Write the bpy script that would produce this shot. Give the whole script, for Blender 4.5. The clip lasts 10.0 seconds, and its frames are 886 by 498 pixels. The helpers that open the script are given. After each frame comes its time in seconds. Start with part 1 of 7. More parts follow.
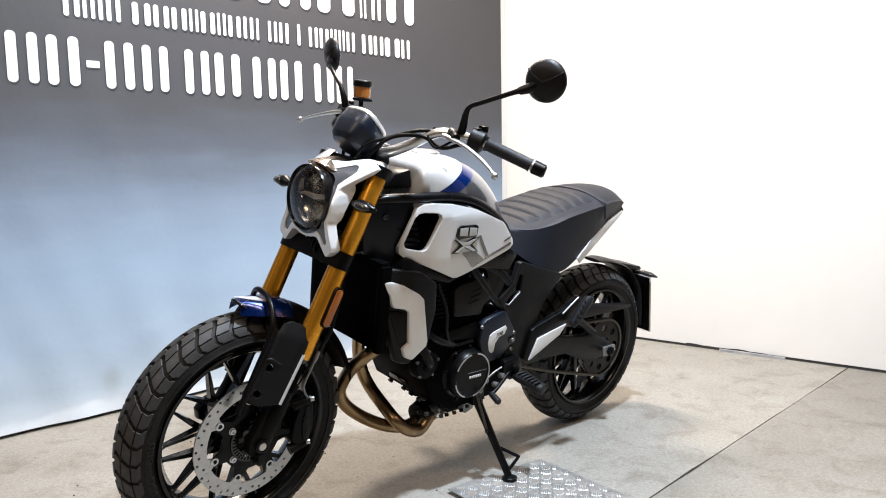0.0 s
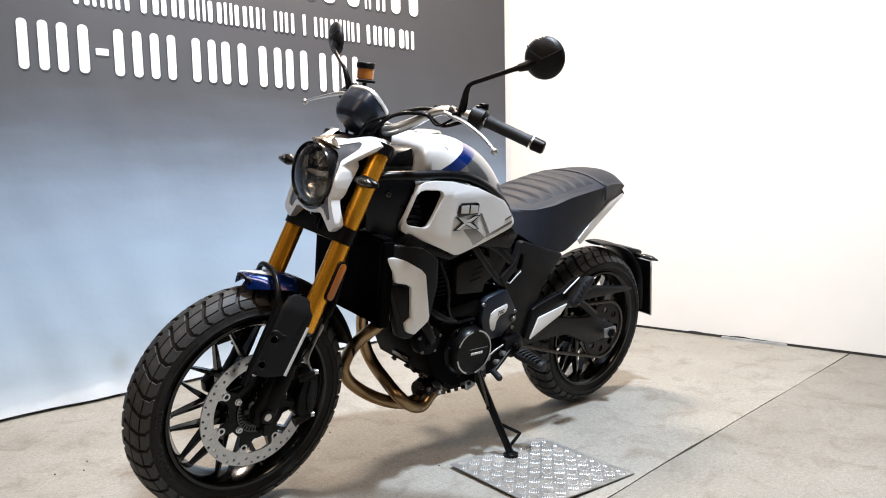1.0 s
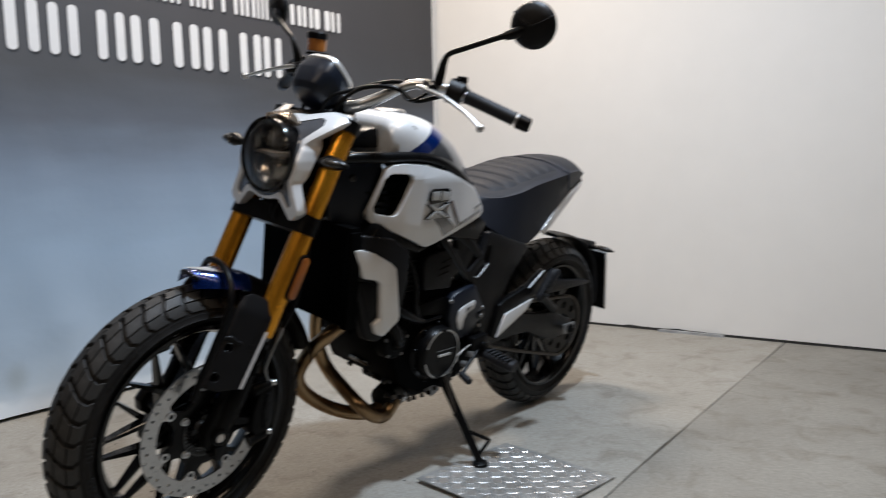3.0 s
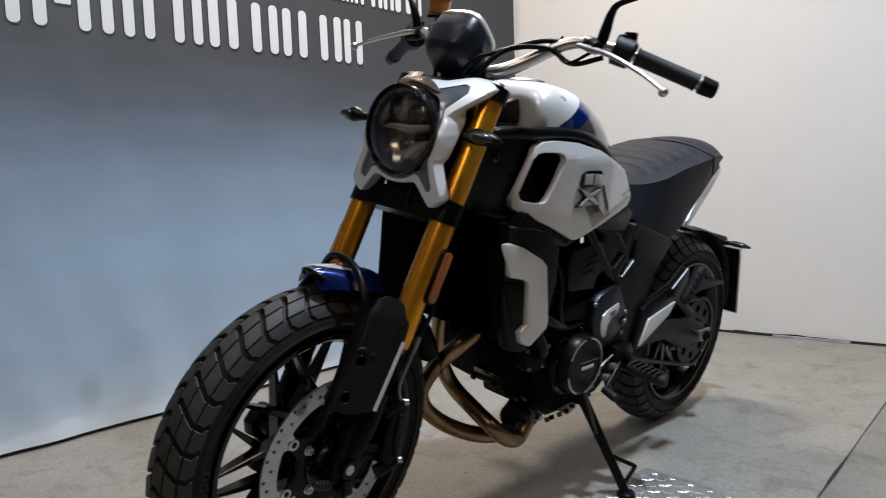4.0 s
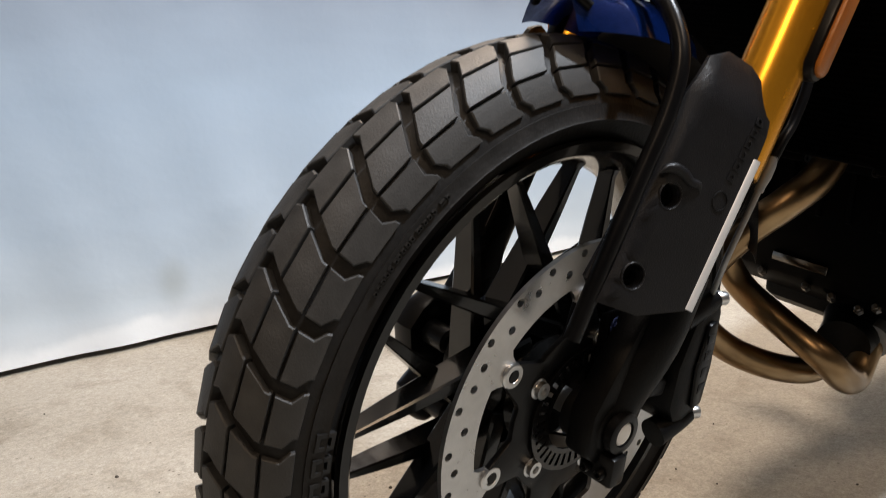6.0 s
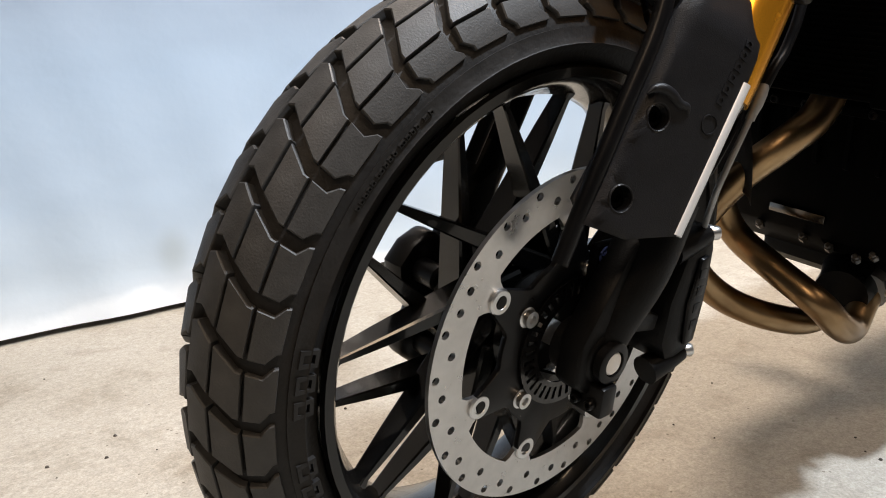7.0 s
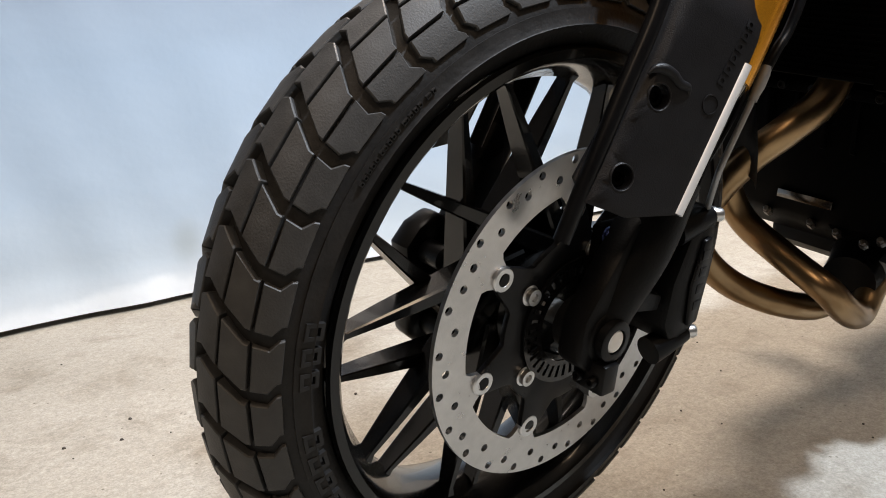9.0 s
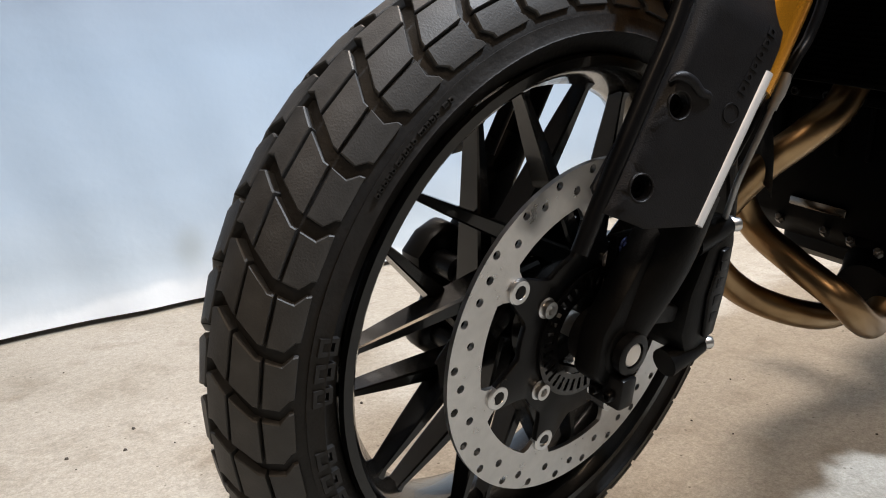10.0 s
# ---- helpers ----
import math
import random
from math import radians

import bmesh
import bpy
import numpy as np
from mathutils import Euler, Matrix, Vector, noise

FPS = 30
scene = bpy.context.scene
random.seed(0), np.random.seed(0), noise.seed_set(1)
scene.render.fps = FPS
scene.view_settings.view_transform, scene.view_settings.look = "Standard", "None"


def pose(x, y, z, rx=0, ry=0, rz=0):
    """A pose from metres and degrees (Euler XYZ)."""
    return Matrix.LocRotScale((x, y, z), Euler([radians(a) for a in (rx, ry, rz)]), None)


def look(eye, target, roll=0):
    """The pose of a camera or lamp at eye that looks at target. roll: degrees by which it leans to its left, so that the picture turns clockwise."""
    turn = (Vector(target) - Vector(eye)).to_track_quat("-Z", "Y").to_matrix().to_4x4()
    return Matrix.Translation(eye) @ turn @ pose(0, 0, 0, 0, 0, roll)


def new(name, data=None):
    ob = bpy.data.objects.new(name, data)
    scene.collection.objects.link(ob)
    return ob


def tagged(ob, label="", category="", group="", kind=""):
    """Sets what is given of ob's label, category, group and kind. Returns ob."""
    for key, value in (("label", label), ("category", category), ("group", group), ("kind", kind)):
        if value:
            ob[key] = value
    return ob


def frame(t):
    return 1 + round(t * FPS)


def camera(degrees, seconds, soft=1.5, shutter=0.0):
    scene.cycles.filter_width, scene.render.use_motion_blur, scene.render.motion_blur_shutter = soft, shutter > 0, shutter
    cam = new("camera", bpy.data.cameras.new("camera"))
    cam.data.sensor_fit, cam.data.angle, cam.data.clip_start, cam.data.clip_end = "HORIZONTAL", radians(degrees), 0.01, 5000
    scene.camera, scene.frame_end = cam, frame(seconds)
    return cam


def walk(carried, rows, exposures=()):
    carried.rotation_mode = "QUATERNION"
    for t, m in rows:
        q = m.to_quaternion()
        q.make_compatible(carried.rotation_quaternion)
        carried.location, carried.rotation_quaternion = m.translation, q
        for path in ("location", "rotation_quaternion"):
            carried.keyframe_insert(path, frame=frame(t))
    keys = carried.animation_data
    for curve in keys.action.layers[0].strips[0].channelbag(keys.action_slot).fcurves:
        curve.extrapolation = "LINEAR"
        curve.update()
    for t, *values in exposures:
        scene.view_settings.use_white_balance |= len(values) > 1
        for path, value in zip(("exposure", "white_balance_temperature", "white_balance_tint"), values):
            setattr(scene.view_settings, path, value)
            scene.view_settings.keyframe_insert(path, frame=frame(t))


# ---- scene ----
cam = camera(60.7, 10.0, soft=1.0, shutter=0.4)
PATH = [
    (0, (0.879, 1.853, 0.999), (-0.399, 0.371, 0.788), -1.2),
    (0.5, (0.889, 1.879, 0.972), (-0.385, 0.394, 0.764), -1.2),
    (1, (0.900, 1.898, 0.935), (-0.365, 0.404, 0.727), -1.3),
    (1.5, (0.921, 1.913, 0.905), (-0.339, 0.415, 0.702), -1.3),
    (1.8, (0.902, 1.903, 0.904), (-0.519, 0.558, 0.702), -0.5),
    (2, (0.900, 1.855, 0.897), (-0.661, 0.674, 0.694), -0.1),
    (2.2, (0.913, 1.811, 0.900), (-0.707, 0.710, 0.700), 0.2),
    (2.5, (0.919, 1.730, 0.909), (-0.721, 0.661, 0.705), -0.3),
    (2.8, (0.899, 1.661, 0.907), (-0.641, 0.454, 0.701), -1.0),
    (3, (0.901, 1.600, 0.891), (-0.559, 0.298, 0.679), -1.3),
    (3.2, (0.853, 1.528, 0.890), (-0.558, 0.176, 0.660), -1.1),
    (4.3, (0.847, 1.086, 0.834), (-0.545, -0.291, 0.643), -2.1),
    (4.5, (0.820, 0.995, 0.844), (-0.576, -0.380, 0.652), -2.0),
    (5, (0.667, 0.789, 0.784), (-0.679, -0.635, 0.597), -2.1),
    (5.2, (0.628, 0.688, 0.786), (-0.658, -0.768, 0.466), -3.0),
    (5.5, (0.537, 0.583, 0.666), (-0.650, -0.947, 0.318), -2.0),
    (6, (0.505, 0.527, 0.589), (-0.660, -1.011, 0.205), -1.8),
    (6.2, (0.504, 0.525, 0.567), (-0.657, -1.015, 0.173), -1.8),
    (7.3, (0.497, 0.550, 0.536), (-0.650, -0.994, 0.122), -2.4),
    (7.5, (0.499, 0.555, 0.535), (-0.643, -0.995, 0.126), -2.4),
    (8, (0.501, 0.554, 0.536), (-0.629, -1.004, 0.122), -2.4),
    (8.5, (0.495, 0.551, 0.531), (-0.627, -1.012, 0.112), -2.4),
    (9, (0.500, 0.556, 0.526), (-0.618, -1.007, 0.104), -2.4),
    (9.5, (0.498, 0.549, 0.523), (-0.619, -1.015, 0.104), -2.4),
    (10, (0.501, 0.537, 0.530), (-0.619, -1.027, 0.117), -2.4),
]
EXPOSURES = [(0.0, -0.48, 6260, 12), (2.0, -0.45, 6380, 12), (2.5, -1.0, 6120, 12), (3.0, -1.42, 6130, 11), (3.2, -1.44, 6170, 11), (4.5, -1.54, 5980, 12), (5.0, -1.40, 6220, 13), (5.5, -0.96, 6720, 13), (6.0, -0.57, 6900, 14), (7.5, -0.24, 6700, 13), (8.0, -0.24, 6660, 13), (9.0, -0.37, 6640, 13), (10.0, -0.41, 6640, 13)]
walk(cam, [(t, look(eye, target, roll)) for t, eye, target, roll in PATH], EXPOSURES)

# ---- world and lights ----
world = bpy.data.worlds.new("world")
scene.world = world
world.use_nodes = True
world.node_tree.nodes["Background"].inputs[0].default_value = (0.62, 0.66, 0.72, 1)
world.node_tree.nodes["Background"].inputs[1].default_value = 0.02


def overhead_lamp(name, place, target, size_x, size_y, power, colour):
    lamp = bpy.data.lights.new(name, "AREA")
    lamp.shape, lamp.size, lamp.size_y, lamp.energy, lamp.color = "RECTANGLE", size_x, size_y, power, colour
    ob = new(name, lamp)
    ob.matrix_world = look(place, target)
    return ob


overhead_lamp("cool_ceiling_lamp", (-0.84, 0.90, 2.9), (-0.6, 0.1, 0.0), 0.16, 0.16, 200, (0.76, 0.88, 1.0))
# Unseen warm lamps, added overhead to fill the bike's floor shadow and front.
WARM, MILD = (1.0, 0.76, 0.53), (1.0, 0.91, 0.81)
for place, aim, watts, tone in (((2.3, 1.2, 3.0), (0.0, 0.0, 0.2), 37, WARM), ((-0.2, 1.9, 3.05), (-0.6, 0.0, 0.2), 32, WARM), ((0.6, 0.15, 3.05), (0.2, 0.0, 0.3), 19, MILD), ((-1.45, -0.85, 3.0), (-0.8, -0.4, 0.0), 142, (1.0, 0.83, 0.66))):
    overhead_lamp("warm_fill_lamp", place, aim, 0.7, 0.5, watts, tone)


# ---- materials ----
def mat(name, colour, rough=0.5, metal=0.0, vary=0.12, scale=40.0, bump=0.02, bump_scale=300.0, coat=0.0, rough_vary=0.08, tint=None, big=3.0, spec=0.5):
    """A surface with two scales of variation in colour and gloss and a fine relief."""
    m = bpy.data.materials.new(name)
    m.use_nodes = True
    nt = m.node_tree
    p = nt.nodes["Principled BSDF"]
    tc = nt.nodes.new("ShaderNodeTexCoord")
    fine = nt.nodes.new("ShaderNodeTexNoise")
    fine.inputs["Scale"].default_value, fine.inputs["Detail"].default_value = scale, 6
    large = nt.nodes.new("ShaderNodeTexNoise")
    large.inputs["Scale"].default_value, large.inputs["Detail"].default_value = big, 3
    add = nt.nodes.new("ShaderNodeMath")
    add.operation = "ADD"
    half = nt.nodes.new("ShaderNodeMath")
    half.operation, half.inputs[1].default_value = "MULTIPLY", 0.5
    ramp = nt.nodes.new("ShaderNodeValToRGB")
    dark = [c * (1 - vary) for c in colour]
    light = [min(1, c * (1 + vary)) for c in (tint or colour)]
    ramp.color_ramp.elements[0].position, ramp.color_ramp.elements[1].position = 0.32, 0.68
    ramp.color_ramp.elements[0].color, ramp.color_ramp.elements[1].color = (*dark, 1), (*light, 1)
    span = nt.nodes.new("ShaderNodeMapRange")
    span.inputs["To Min"].default_value, span.inputs["To Max"].default_value = max(0, rough - rough_vary), min(1, rough + rough_vary)
    grain = nt.nodes.new("ShaderNodeTexNoise")
    grain.inputs["Scale"].default_value, grain.inputs["Detail"].default_value = bump_scale, 4
    rel = nt.nodes.new("ShaderNodeBump")
    rel.inputs["Strength"].default_value, rel.inputs["Distance"].default_value = bump, 0.002
    for n in (fine, large, grain):
        nt.links.new(tc.outputs["Object"], n.inputs["Vector"])
    nt.links.new(fine.outputs["Fac"], add.inputs[0])
    nt.links.new(large.outputs["Fac"], add.inputs[1])
    nt.links.new(add.outputs[0], half.inputs[0])
    nt.links.new(half.outputs[0], ramp.inputs[0])
    nt.links.new(ramp.outputs[0], p.inputs["Base Color"])
    nt.links.new(fine.outputs["Fac"], span.inputs["Value"])
    nt.links.new(span.outputs[0], p.inputs["Roughness"])
    nt.links.new(grain.outputs["Fac"], rel.inputs["Height"])
    if bump > 0:
        nt.links.new(rel.outputs[0], p.inputs["Normal"])
    p.inputs["Metallic"].default_value = metal
    p.inputs["Specular IOR Level"].default_value = spec
    p.inputs["Coat Weight"].default_value = coat
    p.inputs["Coat Roughness"].default_value = 0.06
    return m


RUBBER = mat("tyre_rubber", (0.0095, 0.0090, 0.0088), 0.55, vary=0.25, scale=60, bump=0.25, bump_scale=260, tint=(0.0145, 0.0138, 0.0135), big=9, spec=0.22)
TREAD = mat("tread_rubber", (0.019, 0.019, 0.019), 0.55, vary=0.45, scale=45, bump=0.16, bump_scale=600, tint=(0.036, 0.0355, 0.035), big=12, spec=0.40)
BLACK = mat("satin_black_paint", (0.003, 0.003, 0.0034), 0.3, vary=0.2, bump=0.03, spec=0.16)
GLOSS = mat("gloss_black", (0.004, 0.004, 0.0045), 0.14, vary=0.1, bump=0.0, spec=0.4, coat=0.3)
PLASTIC = mat("grained_black_plastic", (0.006, 0.006, 0.007), 0.42, vary=0.15, bump=0.25, bump_scale=900, spec=0.2)
# Near-zero black for recessed and engine-front parts; their shade is in this colour.
SHADEBLACK = mat("shade_black", (0.0009, 0.0009, 0.0010), 0.6, vary=0.2, bump=0.1, bump_scale=500, spec=0.025)
CASTBLACK = mat("cast_black_foot", (0.0022, 0.0022, 0.0024), 0.42, vary=0.3, bump=0.14, bump_scale=520, spec=0.12)
WHEELBLACK = mat("gloss_black_wheel", (0.0020, 0.0020, 0.0020), 0.22, vary=0.1, bump=0.0, spec=0.22, coat=0.28)
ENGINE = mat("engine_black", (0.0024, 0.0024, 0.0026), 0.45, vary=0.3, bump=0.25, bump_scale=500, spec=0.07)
BLUEBLACK = mat("blue_black_cover", (0.007, 0.010, 0.018), 0.34, vary=0.1, bump=0.1, bump_scale=700, spec=0.35)
SILVER = mat("silver_metallic_paint", (0.73, 0.73, 0.73), 0.30, 0.28, vary=0.02, scale=500, bump=0.0, coat=0.5)
GREYPAINT = mat("grey_metallic_paint", (0.25, 0.25, 0.258), 0.14, 0.75, vary=0.06, scale=500, bump=0.0, coat=0.8)
INSERT = mat("grey_insert", (0.105, 0.11, 0.125), 0.22, 0.5, vary=0.05, bump=0.0, coat=0.7)
BLUE = mat("deep_blue_paint", (0.004, 0.026, 0.165), 0.16, 0.5, vary=0.08, scale=400, bump=0.0, coat=1.0)
GOLD = mat("gold_anodised_fork", (0.78, 0.35, 0.026), 0.26, 0.78, vary=0.04, scale=60, bump=0.0, rough_vary=0.03)
CHROME = mat("brushed_aluminium", (0.60, 0.60, 0.60), 0.30, 1.0, vary=0.02, scale=30, bump=0.0, rough_vary=0.03)
RIMSILVER = mat("satin_silver_rim", (0.66, 0.66, 0.65), 0.36, 0.6, vary=0.03, bump=0.0)
DIMCHROME = mat("dark_reflector", (0.16, 0.147, 0.132), 0.2, 1.0, vary=0.04, bump=0.0)
FLUTE = mat("fluted_mirror", (0.66, 0.65, 0.63), 0.2, 1.0, vary=0.1, bump=0.0)
LAMPGREY = mat("lamp_grey_plastic", (0.20, 0.19, 0.175), 0.25, vary=0.1, bump=0.0, coat=0.3)
STEEL = mat("disc_steel", (0.50, 0.49, 0.48), 0.30, 1.0, vary=0.14, scale=80, bump=0.12, bump_scale=700)
CAST = mat("cast_aluminium", (0.30, 0.30, 0.30), 0.5, 0.8, vary=0.15, bump=0.2, bump_scale=400)
BRONZE = mat("heat_tinted_exhaust", (0.25, 0.155, 0.082), 0.32, 1.0, vary=0.25, scale=14, bump=0.04, tint=(0.36, 0.25, 0.135))
AMBER = mat("amber_reflector", (0.36, 0.115, 0.015), 0.3, vary=0.15, bump=0.2, bump_scale=900, coat=0.1)
FLUID = mat("amber_fluid_cup", (0.24, 0.085, 0.015), 0.22, vary=0.2, bump=0.0, coat=0.4)
PALE = mat("pale_grey_metal", (0.60, 0.61, 0.62), 0.4, 0.3, vary=0.05, bump=0.02)
WHITE = mat("white_decal", (0.72, 0.71, 0.69), 0.45, vary=0.05, bump=0.02)
SEAT = mat("black_seat_vinyl", (0.015, 0.016, 0.020), 0.58, vary=0.15, bump=0.35, bump_scale=520, spec=0.22)
SEATSIDE = mat("dark_blue_seat_side", (0.010, 0.012, 0.019), 0.55, vary=0.15, bump=0.25, bump_scale=700, spec=0.3)
GRIPMAT = mat("rubber_grip", (0.008, 0.009, 0.012), 0.55, vary=0.15, bump=0.4, bump_scale=600, spec=0.3)
CHAIN = mat("oily_chain_steel", (0.11, 0.10, 0.09), 0.4, 0.9, vary=0.3, bump=0.1)
SMOKE = mat("smoked_lens", (0.024, 0.022, 0.02), 0.22, vary=0.1, bump=0.1, coat=0.3)
BOLTBLUE = mat("blue_zinc_bolt", (0.12, 0.16, 0.4), 0.3, 0.9, vary=0.1, bump=0.0)


def glass_material():
    m = bpy.data.materials.new("clear_lens_glass")
    m.use_nodes = True
    p = m.node_tree.nodes["Principled BSDF"]
    p.inputs["Base Color"].default_value = (0.9, 0.9, 0.9, 1)
    p.inputs["Roughness"].default_value, p.inputs["Transmission Weight"].default_value, p.inputs["IOR"].default_value = 0.02, 1.0, 1.28
    return m


GLASS = glass_material()


# ---- mesh helpers ----
def finish(name, bm, material, parent=None, label="", smooth=38.0, local=None):
    bmesh.ops.recalc_face_normals(bm, faces=bm.faces[:])
    me = bpy.data.meshes.new(name)
    bm.to_mesh(me)
    bm.free()
    me.shade_smooth()
    me.set_sharp_from_angle(angle=radians(smooth))
    me.materials.append(material)
    ob = new(name, me)
    if parent:
        ob.parent = parent
    if local is not None:
        ob.matrix_local = local
    return tagged(ob, label)


def part(name, bm, material, parent, label="", smooth=38.0, turn=None):
    """One mesh under a thing or a part; turn is baked into the vertices."""
    if turn is not None:
        bmesh.ops.transform(bm, matrix=turn, verts=bm.verts[:])
    return finish(name, bm, material, parent, label, smooth)


def share(name, like, parent, local):
    ob = new(name, like.data)
    ob.parent = parent
    ob.matrix_local = local
    return ob


def join(*bms):
    out = bmesh.new()
    for b in bms:
        me = bpy.data.meshes.new("joined")
        b.to_mesh(me)
        b.free()
        out.from_mesh(me)
        bpy.data.meshes.remove(me)
    return out


def bevel_edges(bm, width, angle=32.0, segments=2):
    edges = [e for e in bm.edges if len(e.link_faces) == 2 and e.calc_face_angle(0) > radians(angle)]
    if edges:
        bmesh.ops.bevel(bm, geom=edges, offset=width, segments=segments, profile=0.5, affect="EDGES", clamp_overlap=True)
    return bm


def box(x0, x1, y0, y1, z0, z1, bevel=0.0):
    bm = bmesh.new()
    bmesh.ops.create_cube(bm, size=1)
    bmesh.ops.transform(bm, matrix=Matrix.Translation(((x0 + x1) / 2, (y0 + y1) / 2, (z0 + z1) / 2)) @ Matrix.Diagonal((x1 - x0, y1 - y0, z1 - z0, 1)), verts=bm.verts[:])
    if bevel:
        bevel_edges(bm, bevel)
    return bm


def mirrored(bm):
    """The same mesh on the other side of the middle plane."""
    out = bm.copy()
    bmesh.ops.transform(out, matrix=Matrix.Diagonal((1, -1, 1, 1)), verts=out.verts[:])
    bmesh.ops.reverse_faces(out, faces=out.faces[:])
    return out


def spline(points, n=8):
    pts = [Vector(p) for p in points]
    ext = [pts[0] * 2 - pts[1]] + pts + [pts[-1] * 2 - pts[-2]]
    out = []
    for i in range(1, len(ext) - 2):
        a, b, c, d = ext[i - 1:i + 3]
        for k in range(n):
            t = k / n
            out.append(0.5 * (2 * b + (c - a) * t + (2 * a - 5 * b + 4 * c - d) * t * t + (3 * b - a - 3 * c + d) * t ** 3))
    out.append(pts[-1])
    return out


def rings(bm, loops, closed=True, caps=True):
    """Skin a row of equal loops of points."""
    vs = [[bm.verts.new(p) for p in loop] for loop in loops]
    n = len(vs[0])
    for a, b in zip(vs, vs[1:]):
        for k in range(n if closed else n - 1):
            bm.faces.new((a[k], a[(k + 1) % n], b[(k + 1) % n], b[k]))
    if caps:
        bm.faces.new(vs[0][::-1])
        bm.faces.new(vs[-1])
    return bm


def tube(points, radius, seg=14, n=8, smooth=True, flat=1.0):
    """A round bar along a line; radius is a number or one for each given point."""
    path = spline(points, n) if smooth else [Vector(p) for p in points]
    m = len(path)
    if isinstance(radius, (int, float)):
        rad = [radius] * m
    else:
        rad = [float(np.interp(i / (m - 1) * (len(radius) - 1), range(len(radius)), radius)) for i in range(m)]
    bm = bmesh.new()
    loops, up = [], Vector((0, 0, 1))
    for i, p in enumerate(path):
        d = (path[min(i + 1, m - 1)] - path[max(i - 1, 0)]).normalized()
        if i == 0 and abs(d.dot(up)) > 0.95:
            up = Vector((0, 1, 0))
        side = d.cross(up).normalized()
        up = side.cross(d).normalized()
        loops.append([p + side * (rad[i] * math.cos(2 * math.pi * k / seg)) + up * (flat * rad[i] * math.sin(2 * math.pi * k / seg)) for k in range(seg)])
    return rings(bm, loops)


def lathe(profile, centre, axis=(0, 1, 0), seg=64, closed=False):
    """Turn (offset along the axis, radius) pairs round an axis."""
    a = Vector(axis).normalized()
    u = a.orthogonal().normalized() if abs(a.y) < 0.9 else Vector((1, 0, 0)) - a * a.x
    u.normalize()
    w = a.cross(u)
    c = Vector(centre)
    bm = bmesh.new()
    loops = [[c + a * o + (u * math.cos(2 * math.pi * k / seg) + w * math.sin(2 * math.pi * k / seg)) * max(r, 1e-5) for k in range(seg)] for o, r in profile]
    if closed:
        loops.append(loops[0])
        rings(bm, loops, caps=False)
        bmesh.ops.remove_doubles(bm, verts=bm.verts[:], dist=1e-6)
    else:
        rings(bm, loops)
    return bm


def circle(cx, cz, r, n=14, start=0.0):
    return [(cx + r * math.cos(start + 2 * math.pi * k / n), cz + r * math.sin(start + 2 * math.pi * k / n)) for k in range(n)]


def plate(outline, holes, y0, y1, bevel=0.0, bend=None, step=0.0):
    """A plate of an outline in x and z with openings, from y0 to y1; bend(x, z) moves it sideways."""
    bm = bmesh.new()
    edges = []
    for loop in [outline, *holes]:
        vs = [bm.verts.new((x, y0, z)) for x, z in loop]
        edges += [bm.edges.new((vs[i], vs[(i + 1) % len(vs)])) for i in range(len(vs))]
    if holes:
        bmesh.ops.triangle_fill(bm, use_beauty=True, edges=edges, normal=(0, 1, 0))
    else:
        bm.faces.new(bm.verts[:])
    if step:
        xs, zs = [v.co.x for v in bm.verts], [v.co.z for v in bm.verts]
        for axis, lo, hi in ((0, min(xs), max(xs)), (2, min(zs), max(zs))):
            k = lo + step
            while k < hi - step * 0.3:
                n = [0, 0, 0]
                n[axis] = 1
                co = [0, 0, 0]
                co[axis] = k
                bmesh.ops.bisect_plane(bm, geom=bm.verts[:] + bm.edges[:] + bm.faces[:], plane_co=co, plane_no=n)
                k += step
    made = bmesh.ops.extrude_face_region(bm, geom=bm.faces[:])
    for v in [g for g in made["geom"] if isinstance(g, bmesh.types.BMVert)]:
        v.co.y += y1 - y0
    bmesh.ops.recalc_face_normals(bm, faces=bm.faces[:])
    if bend:
        for v in bm.verts:
            v.co.y += bend(v.co.x, v.co.z)
    if bevel:
        bevel_edges(bm, bevel, 50)
    return bm


def screw(centre, axis, r=0.006, h=0.004):
    bm = lathe([(0, r), (h * 0.7, r), (h, r * 0.8), (h, r * 0.5), (h * 0.4, r * 0.45)], centre, axis, 12)
    return bm


# ---- the setting ----
def plain(name, bm, material, label, category, smooth=30):
    return tagged(finish(name, bm, material, None, "", smooth), label, category, kind="structure")


